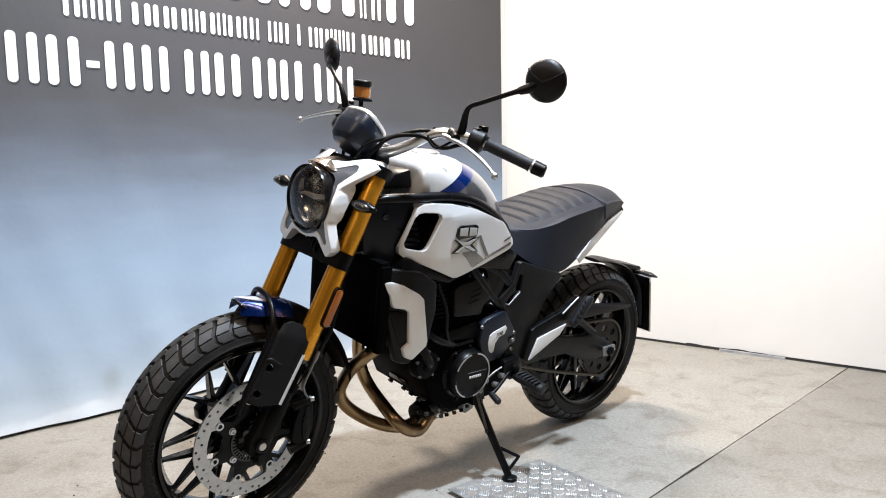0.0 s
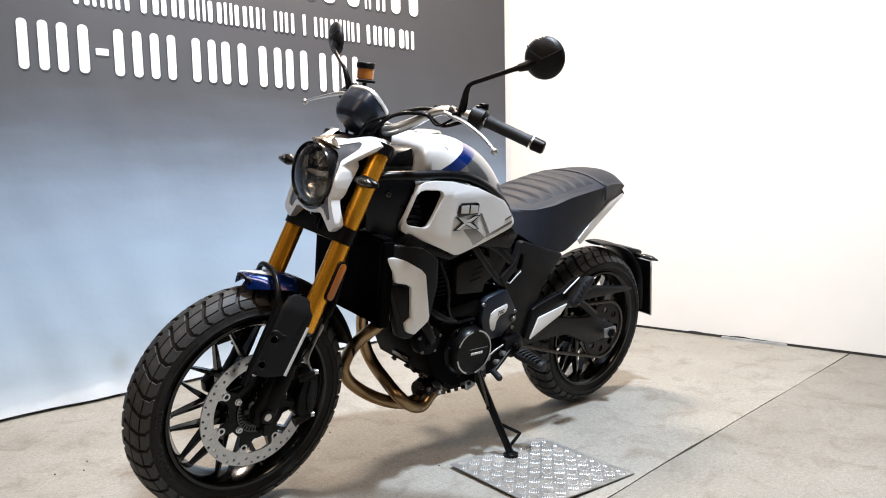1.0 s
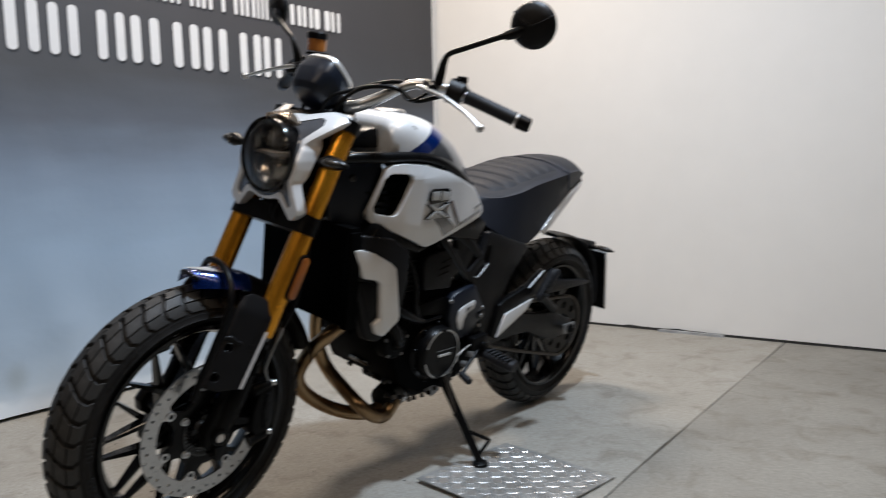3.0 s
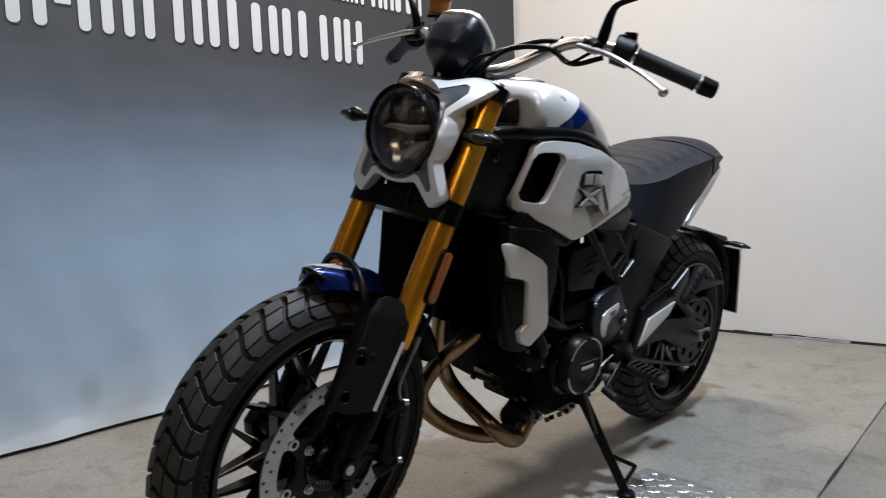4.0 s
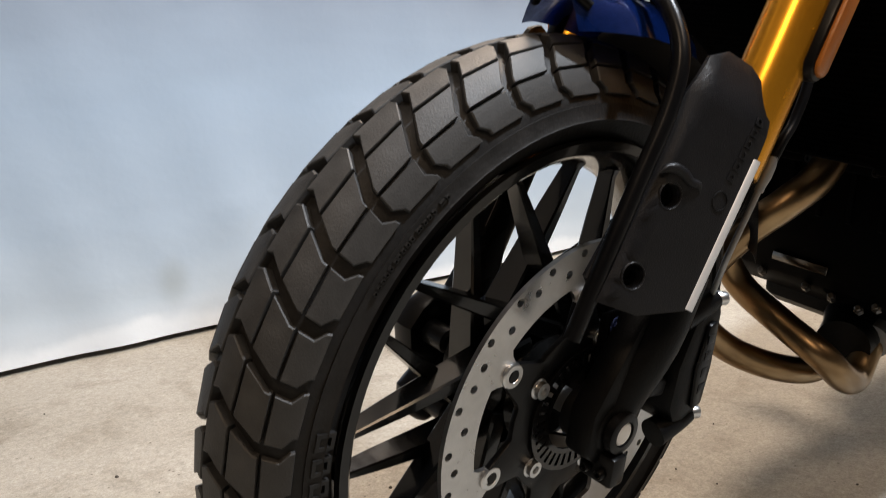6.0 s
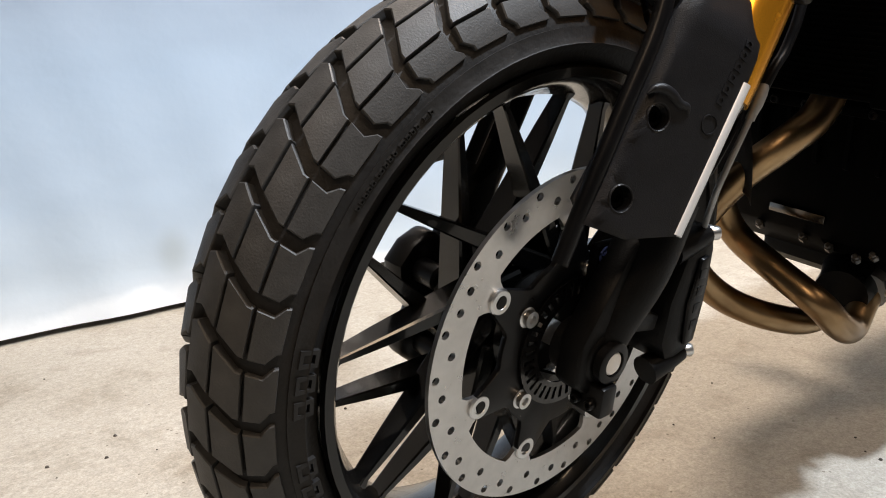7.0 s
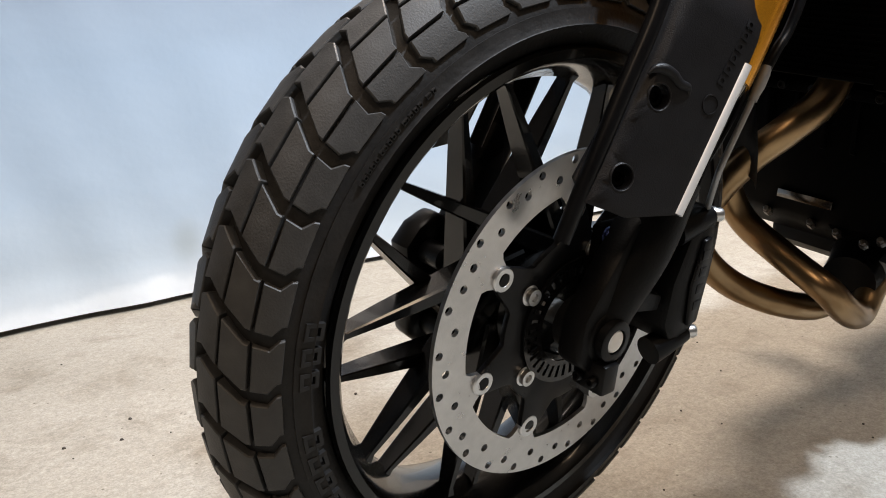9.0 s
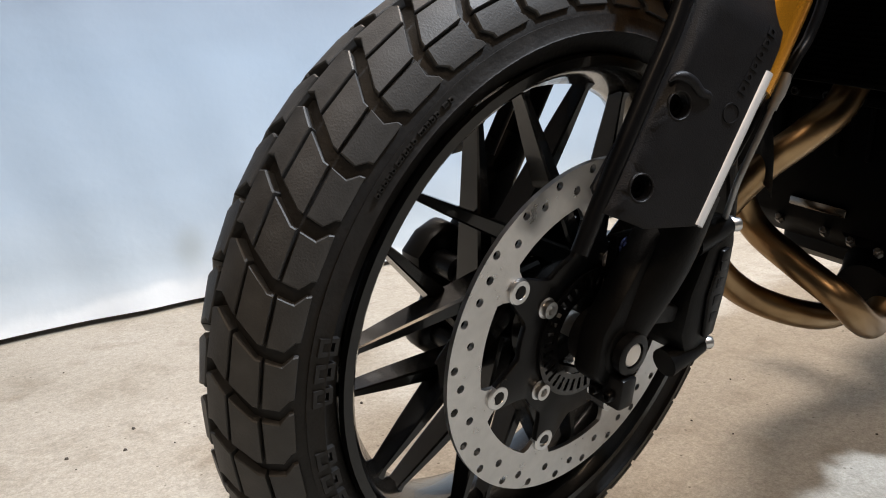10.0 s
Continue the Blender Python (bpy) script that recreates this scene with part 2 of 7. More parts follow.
def concrete_material(name, base, tint):
    m = bpy.data.materials.new(name)
    m.use_nodes = True
    nt = m.node_tree
    p = nt.nodes["Principled BSDF"]
    tc = nt.nodes.new("ShaderNodeTexCoord")
    big = nt.nodes.new("ShaderNodeTexNoise")
    big.inputs["Scale"].default_value, big.inputs["Detail"].default_value, big.inputs["Roughness"].default_value = 1.6, 8, 0.65
    fine = nt.nodes.new("ShaderNodeTexNoise")
    fine.inputs["Scale"].default_value, fine.inputs["Detail"].default_value, fine.inputs["Roughness"].default_value = 75, 12, 0.85
    spots = nt.nodes.new("ShaderNodeTexVoronoi")
    spots.inputs["Scale"].default_value = 30
    ramp = nt.nodes.new("ShaderNodeValToRGB")
    ramp.color_ramp.elements[0].position, ramp.color_ramp.elements[1].position = 0.33, 0.7
    ramp.color_ramp.elements[0].color, ramp.color_ramp.elements[1].color = (*base, 1), (*tint, 1)
    speck = nt.nodes.new("ShaderNodeValToRGB")
    speck.color_ramp.elements[0].position, speck.color_ramp.elements[1].position = 0.045, 0.075
    speck.color_ramp.elements[0].color, speck.color_ramp.elements[1].color = (0.42, 0.39, 0.35, 1), (1, 1, 1, 1)
    grain = nt.nodes.new("ShaderNodeValToRGB")
    grain.color_ramp.elements[0].position, grain.color_ramp.elements[1].position = 0.25, 0.75
    grain.color_ramp.elements[0].color, grain.color_ramp.elements[1].color = (0.38, 0.365, 0.34, 1), (1.10, 1.10, 1.09, 1)
    stain = nt.nodes.new("ShaderNodeTexNoise")
    stain.inputs["Scale"].default_value, stain.inputs["Detail"].default_value, stain.inputs["Roughness"].default_value, stain.inputs["Distortion"].default_value = 7.0, 10, 0.62, 0.8
    stained = nt.nodes.new("ShaderNodeValToRGB")
    stained.color_ramp.elements[0].position, stained.color_ramp.elements[1].position = 0.31, 0.50
    stained.color_ramp.elements[0].color, stained.color_ramp.elements[1].color = (0.73, 0.70, 0.66, 1), (1, 1, 1, 1)
    sand = nt.nodes.new("ShaderNodeTexNoise")
    sand.inputs["Scale"].default_value, sand.inputs["Detail"].default_value, sand.inputs["Roughness"].default_value = 240, 3, 0.7
    sanded = nt.nodes.new("ShaderNodeValToRGB")
    sanded.color_ramp.elements[0].position, sanded.color_ramp.elements[1].position = 0.34, 0.66
    sanded.color_ramp.elements[0].color, sanded.color_ramp.elements[1].color = (0.80, 0.785, 0.765, 1), (1.12, 1.12, 1.11, 1)
    m1, m2, m3, m4 = (nt.nodes.new("ShaderNodeMix") for _ in range(4))
    for n in (m1, m2, m3, m4):
        n.data_type, n.blend_type = "RGBA", "MULTIPLY"
        n.inputs[0].default_value = 1
    rel = nt.nodes.new("ShaderNodeBump")
    rel.inputs["Strength"].default_value, rel.inputs["Distance"].default_value = 0.4, 0.004
    for n in (big, fine, spots, stain, sand):
        nt.links.new(tc.outputs["Object"], n.inputs["Vector"])
    nt.links.new(big.outputs["Fac"], ramp.inputs[0])
    nt.links.new(spots.outputs["Distance"], speck.inputs[0])
    nt.links.new(fine.outputs["Fac"], grain.inputs[0])
    nt.links.new(stain.outputs["Fac"], stained.inputs[0])
    nt.links.new(ramp.outputs[0], m1.inputs[6])
    nt.links.new(grain.outputs[0], m1.inputs[7])
    nt.links.new(m1.outputs[2], m2.inputs[6])
    nt.links.new(speck.outputs[0], m2.inputs[7])
    nt.links.new(m2.outputs[2], m3.inputs[6])
    nt.links.new(stained.outputs[0], m3.inputs[7])
    nt.links.new(m3.outputs[2], m4.inputs[6])
    nt.links.new(sand.outputs["Fac"], sanded.inputs[0])
    nt.links.new(sanded.outputs[0], m4.inputs[7])
    nt.links.new(m4.outputs[2], p.inputs["Base Color"])
    nt.links.new(fine.outputs["Fac"], rel.inputs["Height"])
    nt.links.new(rel.outputs[0], p.inputs["Normal"])
    p.inputs["Roughness"].default_value = 0.62
    return m


GRIT = mat("dark_grit", (0.06, 0.052, 0.045), 0.9, vary=0.4, bump=0.1)
CONCRETE = concrete_material("worn_concrete", (0.405, 0.382, 0.338), (0.50, 0.484, 0.448))
CONCRETE_B = concrete_material("painted_concrete", (0.30, 0.285, 0.255), (0.40, 0.385, 0.35))
WALL = mat("white_wall_paint", (0.77, 0.745, 0.705), 0.6, vary=0.02, scale=8, bump=0.12, bump_scale=60, big=0.8)
CEIL = mat("pale_bounce_ceiling", (0.55, 0.53, 0.50), 0.9, vary=0.05, bump=0.05)
DIM = mat("dim_unseen_wall", (0.13, 0.13, 0.13), 0.85, vary=0.1, bump=0.1)
DARKWALL = mat("dark_room_wall", (0.10, 0.095, 0.09), 0.8, vary=0.1, bump=0.1)
GAP = mat("dark_joint", (0.03, 0.028, 0.026), 0.9, vary=0.3, bump=0.3)
TRIM = mat("galvanised_corner_trim", (0.42, 0.43, 0.45), 0.42, 0.7, vary=0.25, scale=14, bump=0.15, tint=(0.6, 0.6, 0.6))
TERRACOTTA = mat("red_brown_tile", (0.16, 0.055, 0.03), 0.45, vary=0.35, scale=11, bump=0.2, tint=(0.26, 0.11, 0.06))

# wall lines on the floor: the banner wall and the white wall meet in a corner
BAN0, BAND = Vector((0.325, -1.385, 0)), Vector((-1.0, -0.03, 0)).normalized()
WAL0, WALD = Vector((-2.725, -0.659, 0)), Vector((-0.1686, 1.0, 0)).normalized()
BANN, WALN = Vector((-BAND.y, BAND.x, 0)), Vector((WALD.y, -WALD.x, 0))
if BANN.y < 0:
    BANN = -BANN
if WALN.x < 0:
    WALN = -WALN
H = 3.2


def wall_strip(a, b, n, z0, z1, thick):
    """A wall whose room face runs from a to b."""
    bm = bmesh.new()
    loops = [[Vector((q.x, q.y, z)) for q in (a, b, b - n * thick, a - n * thick)] for z in (z0, z1)]
    return rings(bm, loops)


corner_k = ((WAL0 - BAN0).x * WALD.y - (WAL0 - BAN0).y * WALD.x) / (BAND.x * WALD.y - BAND.y * WALD.x)
CORNER = BAN0 + BAND * corner_k - BANN * 0.06
JAMB = WAL0 + WALD * 1.717
plain("wall_banner", wall_strip(CORNER - BAND * 7.5, CORNER + BAND * 0.3, BANN, 0, H, 0.15), WALL, "white painted wall behind the hanging banner", "wall")
plain("wall_white", wall_strip(CORNER, JAMB, WALN, 0.012, H, 0.16), WALL, "smooth white painted partition wall beside the motorcycle", "wall")
plain("wall_far", wall_strip(JAMB + WALD * 2.2, JAMB + WALD * 4.4, WALN, 0, H, 0.16), WALL, "white painted wall past the dark doorway", "wall")
plain("wall_lintel", wall_strip(JAMB, JAMB + WALD * 2.2, WALN, 2.6, H, 0.16), WALL, "white wall over the dark doorway", "wall")
# Unseen walls behind the camera, kept dim to hold back bounced light.
plain("wall_back", box(-4.2, 4.8, 5.0, 5.15, 0, H), DIM, "unseen grey wall closing the room, dim to limit bounce", "wall")
plain("wall_side", box(4.6, 4.75, -2.2, 5.0, 0, H), DIM, "unseen grey wall closing the room, dim to limit bounce", "wall")
# Unseen ceiling, added pale so that it bounces soft light down.
plain("ceiling", box(-8.5, 5.0, -2.6, 5.4, H, H + 0.12), CEIL, "unseen off-white ceiling added to bounce light down", "ceiling")

# two slabs of concrete with an open joint between them
SEAM_A, SEAM_B = Vector((-2.932, 0.425, 0)), Vector((-0.723, 0.625, 0))
SEAMD = (SEAM_B - SEAM_A).normalized()
SEAMN = Vector((-SEAMD.y, SEAMD.x, 0))


def slab(name, side, material, label):
    a, b = SEAM_A - SEAMD * 0.3, SEAM_A + SEAMD * 8.2
    n = 160
    edge = []
    for i in range(n + 1):
        q = a + (b - a) * (i / n)
        w = 0.0022 + 0.0035 * max(0, noise.noise(Vector((i * 0.23, 7.1 * side, 0)))) + 0.004 * noise.noise(Vector((i * 0.09, 3.3, 0)))
        edge.append(q + SEAMN * (w * side + (0.006 * noise.noise(Vector((i * 0.12, 1, 5))))))
    far = [b + SEAMN * (6.0 * side), a + SEAMN * (6.0 * side)]
    bm = bmesh.new()
    vs = [bm.verts.new((q.x, q.y, 0)) for q in edge + far]
    f = bm.faces.new(vs)
    bmesh.ops.extrude_face_region(bm, geom=[f])
    bm.verts.ensure_lookup_table()
    for v in bm.verts[len(vs):]:
        v.co.z = -0.1
    return plain(name, bm, material, label, "floor")


slab("floor_slab", -1, CONCRETE, "worn grey-beige concrete floor slab with faint stains")
slab("floor_slab_front", 1, CONCRETE_B, "smooth grey concrete floor slab with dark specks")
plain("floor_joint", box(-9.0, 5.2, -6.5, 7.0, -0.14, -0.03), GAP, "dark bed under the floor joint", "floor")


def floor_grit():
    """Crumbs of grit scattered on the slab beside the banner and the bike."""
    random.seed(11)
    bm = bmesh.new()
    for k in range(70):
        x, y = random.uniform(-0.75, 0.75), random.uniform(-1.2, 0.25)
        r = random.choice((0.0012, 0.0015, 0.0018, 0.003))
        vs = []
        for z, w in ((0.0, 1.0), (r * 0.9, 0.7)):
            vs.append([bm.verts.new((x + r * w * random.uniform(0.6, 1.5) * math.cos(a), y + r * w * random.uniform(0.6, 1.5) * math.sin(a), z)) for a in np.linspace(0, 2 * math.pi, 6)[:-1]])
        for i in range(5):
            bm.faces.new((vs[0][i], vs[0][(i + 1) % 5], vs[1][(i + 1) % 5], vs[1][i]))
        bm.faces.new(vs[1])
    ob = finish("floor_grit", bm, GRIT)
    tagged(ob, "dark crumbs of grit scattered on concrete", "grit", kind="stuff")


floor_grit()


# floor of the dark room: big worn red-brown tiles
def dark_room():
    start = JAMB - WALN * 0.02
    ang = math.atan2(WALD.y, WALD.x)
    base = Matrix.Translation((start.x, start.y, 0)) @ Matrix.Rotation(ang, 4, "Z")
    floor = finish("floor_dark_room", box(-0.5, 3.0, 0.03, 5.0, -0.03, -0.006), GAP)
    floor.matrix_world = base
    tagged(floor, "worn red-brown tiled floor of the dark room", "floor", kind="structure")
    first = None
    for i in range(8):
        for j in range(8):
            m = Matrix.Translation((-0.32 + 0.303 * i, 0.035 + 0.303 * j, 0.001 * noise.noise(Vector((i * 3.1, j * 1.7, 0)))))
            if first is None:
                first = finish("tile", box(0, 0.3, 0, 0.3, -0.012, 0.003, 0.002), TERRACOTTA, floor, local=m)
            else:
                share("tile", first, floor, m)
    for nm, b in (("wall_dark_left", box(-0.62, -0.5, 0.16, 5.0, 0, H)), ("wall_dark_right", box(3.0, 3.12, 0.16, 5.0, 0, H)), ("wall_dark_end", box(-0.6, 3.1, 5.0, 5.12, 0, H))):
        w = finish(nm, b, DARKWALL)
        w.matrix_world = base
        tagged(w, "unlit wall of the dark room", "wall", kind="structure")
    return base


dark_room()


def corner_trim():
    bm = wall_strip(JAMB - WALD * 0.03, JAMB + WALD * 0.004, WALN, 0.012, 2.6, 0.004)
    for v in bm.verts:
        v.co += Vector((WALN.x, WALN.y, 0)) * 0.004
    bm2 = wall_strip(JAMB, JAMB + WALD * 0.004, WALN, 0.012, 2.6, 0.165)
    ob = plain("trim_corner", join(bm, bm2), TRIM, "dented grey metal corner trim with flaking paint", "trim")
    random.seed(5)
    flakes = bmesh.new()
    for k in range(16):
        z = random.choice([random.uniform(0.9, 1.28), random.uniform(0.05, 1.7)])
        c = JAMB - WALD * random.uniform(0.006, 0.026) + WALN * 0.0085
        r, h = random.uniform(0.004, 0.009), random.uniform(0.008, 0.045)
        pts = [c + WALD * (r * math.cos(a) * random.uniform(0.6, 1.2)) + Vector((0, 0, z + h * math.sin(a) * random.uniform(0.7, 1.2))) for a in np.linspace(0, 2 * math.pi, 8)[:-1]]
        flakes.faces.new([flakes.verts.new(q) for q in pts])
    finish("paint_flake", flakes, WHITE, ob, "flaked white paint on the trim")


corner_trim()


def wall_base():
    """The uneven dark gap along the foot of the white wall, and a loose metal strip in it."""
    bm = bmesh.new()
    n = 120
    loops = []
    for i in range(n + 1):
        q = CORNER + (JAMB - CORNER) * (i / n) + WALN * 0.001
        h = 0.007 + 0.009 * abs(noise.noise(Vector((i * 0.17, 0, 2)))) + (0.006 if 0.45 < i / n < 0.62 else 0)
        f = 0.004 + 0.01 * abs(noise.noise(Vector((i * 0.13, 4, 2))))
        loops.append([q + Vector((0, 0, h)), q + Vector((0, 0, 0.002)) + WALN * 0.001, q + WALN * f + Vector((0, 0, 0.0015)), q - WALN * 0.01])
    plain("trim_base_gap", rings(bm, loops), GAP, "dark crumbling gap along the foot of the wall", "trim")
    a = WAL0 + WALD * 0.49 + WALN * 0.012
    b = a + WALD * 0.33
    strip = bmesh.new()
    rings(strip, [[q + WALN * o + Vector((0, 0, z)) for o, z in ((0, 0.0), (0.012, 0.0), (0.010, 0.012), (0.002, 0.014))] for q in (a, b)])
    plain("trim_metal_strip", strip, TRIM, "short loose grey metal strip at the wall foot", "trim")


wall_base()


# ---- the printed banner ----
def banner_material():
    m = bpy.data.materials.new("printed_banner_vinyl")
    m.use_nodes = True
    nt = m.node_tree
    p = nt.nodes["Principled BSDF"]
    tc = nt.nodes.new("ShaderNodeTexCoord")
    sep = nt.nodes.new("ShaderNodeSeparateXYZ")
    cloud = nt.nodes.new("ShaderNodeTexNoise")
    cloud.inputs["Scale"].default_value, cloud.inputs["Detail"].default_value = 2.4, 7
    squash = nt.nodes.new("ShaderNodeMapping")
    squash.inputs["Scale"].default_value = (0.6, 1, 2.4)
    wob = nt.nodes.new("ShaderNodeMath")
    wob.operation, wob.inputs[1].default_value, wob.inputs[2].default_value = "MULTIPLY_ADD", 0.22, -0.11
    add = nt.nodes.new("ShaderNodeMath")
    add.operation = "ADD"
    norm = nt.nodes.new("ShaderNodeMapRange")
    norm.inputs["From Min"].default_value, norm.inputs["From Max"].default_value = 0.0, 2.0
    ramp = nt.nodes.new("ShaderNodeValToRGB")
    els = ramp.color_ramp.elements
    els[0].position, els[0].color = 0.0, (0.53, 0.585, 0.64, 1)
    els[1].position, els[1].color = 1.0, (0.038, 0.038, 0.042, 1)
    for pos, col in ((0.06, (0.416, 0.496, 0.576)), (0.14, (0.352, 0.448, 0.560)), (0.30, (0.288, 0.384, 0.504)), (0.44, (0.192, 0.248, 0.328)), (0.56, (0.086, 0.100, 0.126)), (0.64, (0.052, 0.055, 0.062)), (0.78, (0.041, 0.041, 0.046))):
        e = els.new(pos)
        e.color = (*col, 1)
    nt.links.new(tc.outputs["Object"], squash.inputs[0])
    nt.links.new(squash.outputs[0], cloud.inputs["Vector"])
    nt.links.new(tc.outputs["Object"], sep.inputs[0])
    nt.links.new(cloud.outputs["Fac"], wob.inputs[0])
    nt.links.new(wob.outputs[0], add.inputs[0])
    nt.links.new(sep.outputs["Z"], add.inputs[1])
    nt.links.new(add.outputs[0], norm.inputs["Value"])
    nt.links.new(norm.outputs[0], ramp.inputs[0])
    # pale creased band along the hem
    crease = nt.nodes.new("ShaderNodeTexNoise")
    crease.inputs["Scale"].default_value, crease.inputs["Detail"].default_value = 5.0, 6
    lift = nt.nodes.new("ShaderNodeMath")
    lift.operation, lift.inputs[1].default_value = "MULTIPLY_ADD", -0.115
    hem = nt.nodes.new("ShaderNodeMapRange")
    hem.interpolation_type = "SMOOTHSTEP"
    hem.inputs["From Min"].default_value, hem.inputs["From Max"].default_value = 0.012, -0.022
    hem.inputs["To Max"].default_value = 0.75
    pale = nt.nodes.new("ShaderNodeMix")
    pale.data_type = "RGBA"
    pale.inputs[7].default_value = (0.66, 0.71, 0.76, 1)
    nt.links.new(tc.outputs["Object"], crease.inputs["Vector"])
    nt.links.new(crease.outputs["Fac"], lift.inputs[0])
    nt.links.new(sep.outputs["Z"], lift.inputs[2])
    nt.links.new(lift.outputs[0], hem.inputs["Value"])
    nt.links.new(hem.outputs[0], pale.inputs[0])
    nt.links.new(ramp.outputs[0], pale.inputs[6])
    # one soft olive-grey patch low down: a cast shadow painted into the print
    where = nt.nodes.new("ShaderNodeMapping")
    where.vector_type = "TEXTURE"
    where.inputs["Location"].default_value = (0.410, 0.0, 0.150)
    where.inputs["Scale"].default_value = (0.060, 10.0, 0.085)
    far = nt.nodes.new("ShaderNodeVectorMath")
    far.operation = "LENGTH"
    shadow_fade = nt.nodes.new("ShaderNodeMapRange")
    shadow_fade.interpolation_type = "SMOOTHSTEP"
    shadow_fade.inputs["From Min"].default_value, shadow_fade.inputs["From Max"].default_value = 1.0, 0.1
    shadow_fade.inputs["To Max"].default_value = 0.38
    shadow_patch = nt.nodes.new("ShaderNodeMix")
    shadow_patch.data_type = "RGBA"
    shadow_patch.inputs[7].default_value = (0.24, 0.265, 0.26, 1)
    nt.links.new(tc.outputs["Object"], where.inputs[0])
    nt.links.new(where.outputs[0], far.inputs[0])
    nt.links.new(far.outputs["Value"], shadow_fade.inputs["Value"])
    nt.links.new(shadow_fade.outputs[0], shadow_patch.inputs[0])
    nt.links.new(pale.outputs[2], shadow_patch.inputs[6])
    nt.links.new(shadow_patch.outputs[2], p.inputs["Base Color"])
    p.inputs["Roughness"].default_value = 0.6
    weave = nt.nodes.new("ShaderNodeTexNoise")
    weave.inputs["Scale"].default_value, weave.inputs["Detail"].default_value = 30, 5
    rel = nt.nodes.new("ShaderNodeBump")
    rel.inputs["Strength"].default_value, rel.inputs["Distance"].default_value = 0.12, 0.006
    nt.links.new(tc.outputs["Object"], weave.inputs["Vector"])
    nt.links.new(weave.outputs["Fac"], rel.inputs["Height"])
    nt.links.new(rel.outputs[0], p.inputs["Normal"])
    return m


def banner_relief(u, z):
    """Soft vertical folds, stronger low down, and a slack hem."""
    low = max(0.0, 1 - z / 1.3)
    f = 0.015 * noise.noise(Vector((u * 3.2 + 0.5 * z, z * 0.5, 1))) + 0.0055 * noise.noise(Vector((u * 6.5 + 2.2 * z, z * 0.8, 5)))
    g = 0.004 * noise.noise(Vector((u * 5, z * 7, 9))) * (1 if z < 0.35 else 0.3)
    return f * (0.35 + low) + g + 0.012 * max(0, 0.12 - z) / 0.12


BANNER_W = 2.813


def banner():
    bm = bmesh.new()
    nu, nz = 200, 90
    u0, u1, z0, z1 = -1.6, BANNER_W, 0.015, 2.6
    grid = []
    for j in range(nz + 1):
        z = z0 + (z1 - z0) * (j / nz) ** 1.3
        grid.append([bm.verts.new((u, banner_relief(u, z), z)) for u in np.linspace(u0, u1, nu + 1)])
    for j in range(nz):
        for i in range(nu):
            bm.faces.new((grid[j][i], grid[j][i + 1], grid[j + 1][i + 1], grid[j + 1][i]))
    made = bmesh.ops.extrude_face_region(bm, geom=bm.faces[:])
    for v in [g for g in made["geom"] if isinstance(g, bmesh.types.BMVert)]:
        v.co.y -= 0.003
    base = Matrix(((BAND.x, BANN.x, 0, BAN0.x), (BAND.y, BANN.y, 0, BAN0.y), (0, 0, 1, 0), (0, 0, 0, 1)))
    ob = finish("banner", bm, banner_material(), smooth=80)
    ob.matrix_world = base
    tagged(ob, "large vinyl banner printed dark grey fading to pale cloudy blue", "banner")
    ink = mat("white_print", (0.66, 0.66, 0.66), 0.45, vary=0.03, bump=0.03)

    shade = mat("grey_print_shadow", (0.025, 0.025, 0.028), 0.45, vary=0.03, bump=0.03)

    def bar(u_a, u_b, za, zb, r):
        """A character as two upright strokes, a narrow one as a single stroke, each with its printed shadow."""
        u_a, u_b, za, zb = (0.984 * v for v in (u_a, u_b, za, zb))
        grow = (3.238 + 0.03 * u_a) / (3.127 + 0.058 * u_a)
        u_a, u_b, za, zb = 0.02 + 1.015 * u_a, 0.02 + 1.015 * u_b, 0.999 + (za - 0.999) * grow, 0.999 + (zb - 0.999) * grow
        w = u_b - u_a
        spans = [(u_a, u_a + w * 0.34), (u_b - w * 0.34, u_b)] if w > 0.036 and zb - za > 0.05 else [(u_a + w * 0.1, u_b - w * 0.1)]
        for p, q in spans:
            stroke(p + 0.005, q + 0.005, za - 0.006, zb - 0.006, r, shade, 0.0008, "printed grey shadow of a bar")
            stroke(p, q, za, zb, r, ink, 0.0015, "plain white printed bar")

    def stroke(u_a, u_b, za, zb, r, material, lift, label):
        w, h = u_b - u_a, zb - za
        r = min(r, w * 0.45, h * 0.45)
        pts = []
        for cx, cz, s in ((u_b - r, zb - r, 0), (u_a + r, zb - r, 90), (u_a + r, za + r, 180), (u_b - r, za + r, 270)):
            pts += [(cx + r * math.cos(radians(s + k * 22.5)), cz + r * math.sin(radians(s + k * 22.5))) for k in range(5)]
        b = plate(pts, [], 0, 0.0015, step=0.05, bend=lambda x, z: banner_relief(x, z) + lift)
        finish("lettering_bar", b, material, ob, label, smooth=80)

    for u_a, u_b in ((-0.03, 0.06), (0.088, 0.198), (0.228, 0.347), (0.446, 0.562), (0.597, 0.707), (0.780, 0.892), (0.919, 1.043), (1.107, 1.228), (1.252, 1.372), (1.442, 1.556), (1.573, 1.676)):
        if u_a >= 0.08:
            bar(u_a, u_b, 1.352 + 0.01 * (1 - u_a), 1.55 - 0.01 * u_a, 0.035)
    bar(0.366, 0.431, 1.435, 1.462, 0.004)
    x = 0.30
    for w in (0.07, 0.055, 0.03, 0.065, 0, 0.085, 0.075, 0.075, 0.05, 0.075, 0.05, 0.07, 0.03, 0.03, 0.025, 0, 0.055, 0.06, 0, 0.03, 0, 0.06, 0.06, 0.045, 0.045, 0.06, 0, 0.075, 0.07, 0.11, 0.068):
        if w == 0:
            x += 0.035
            continue
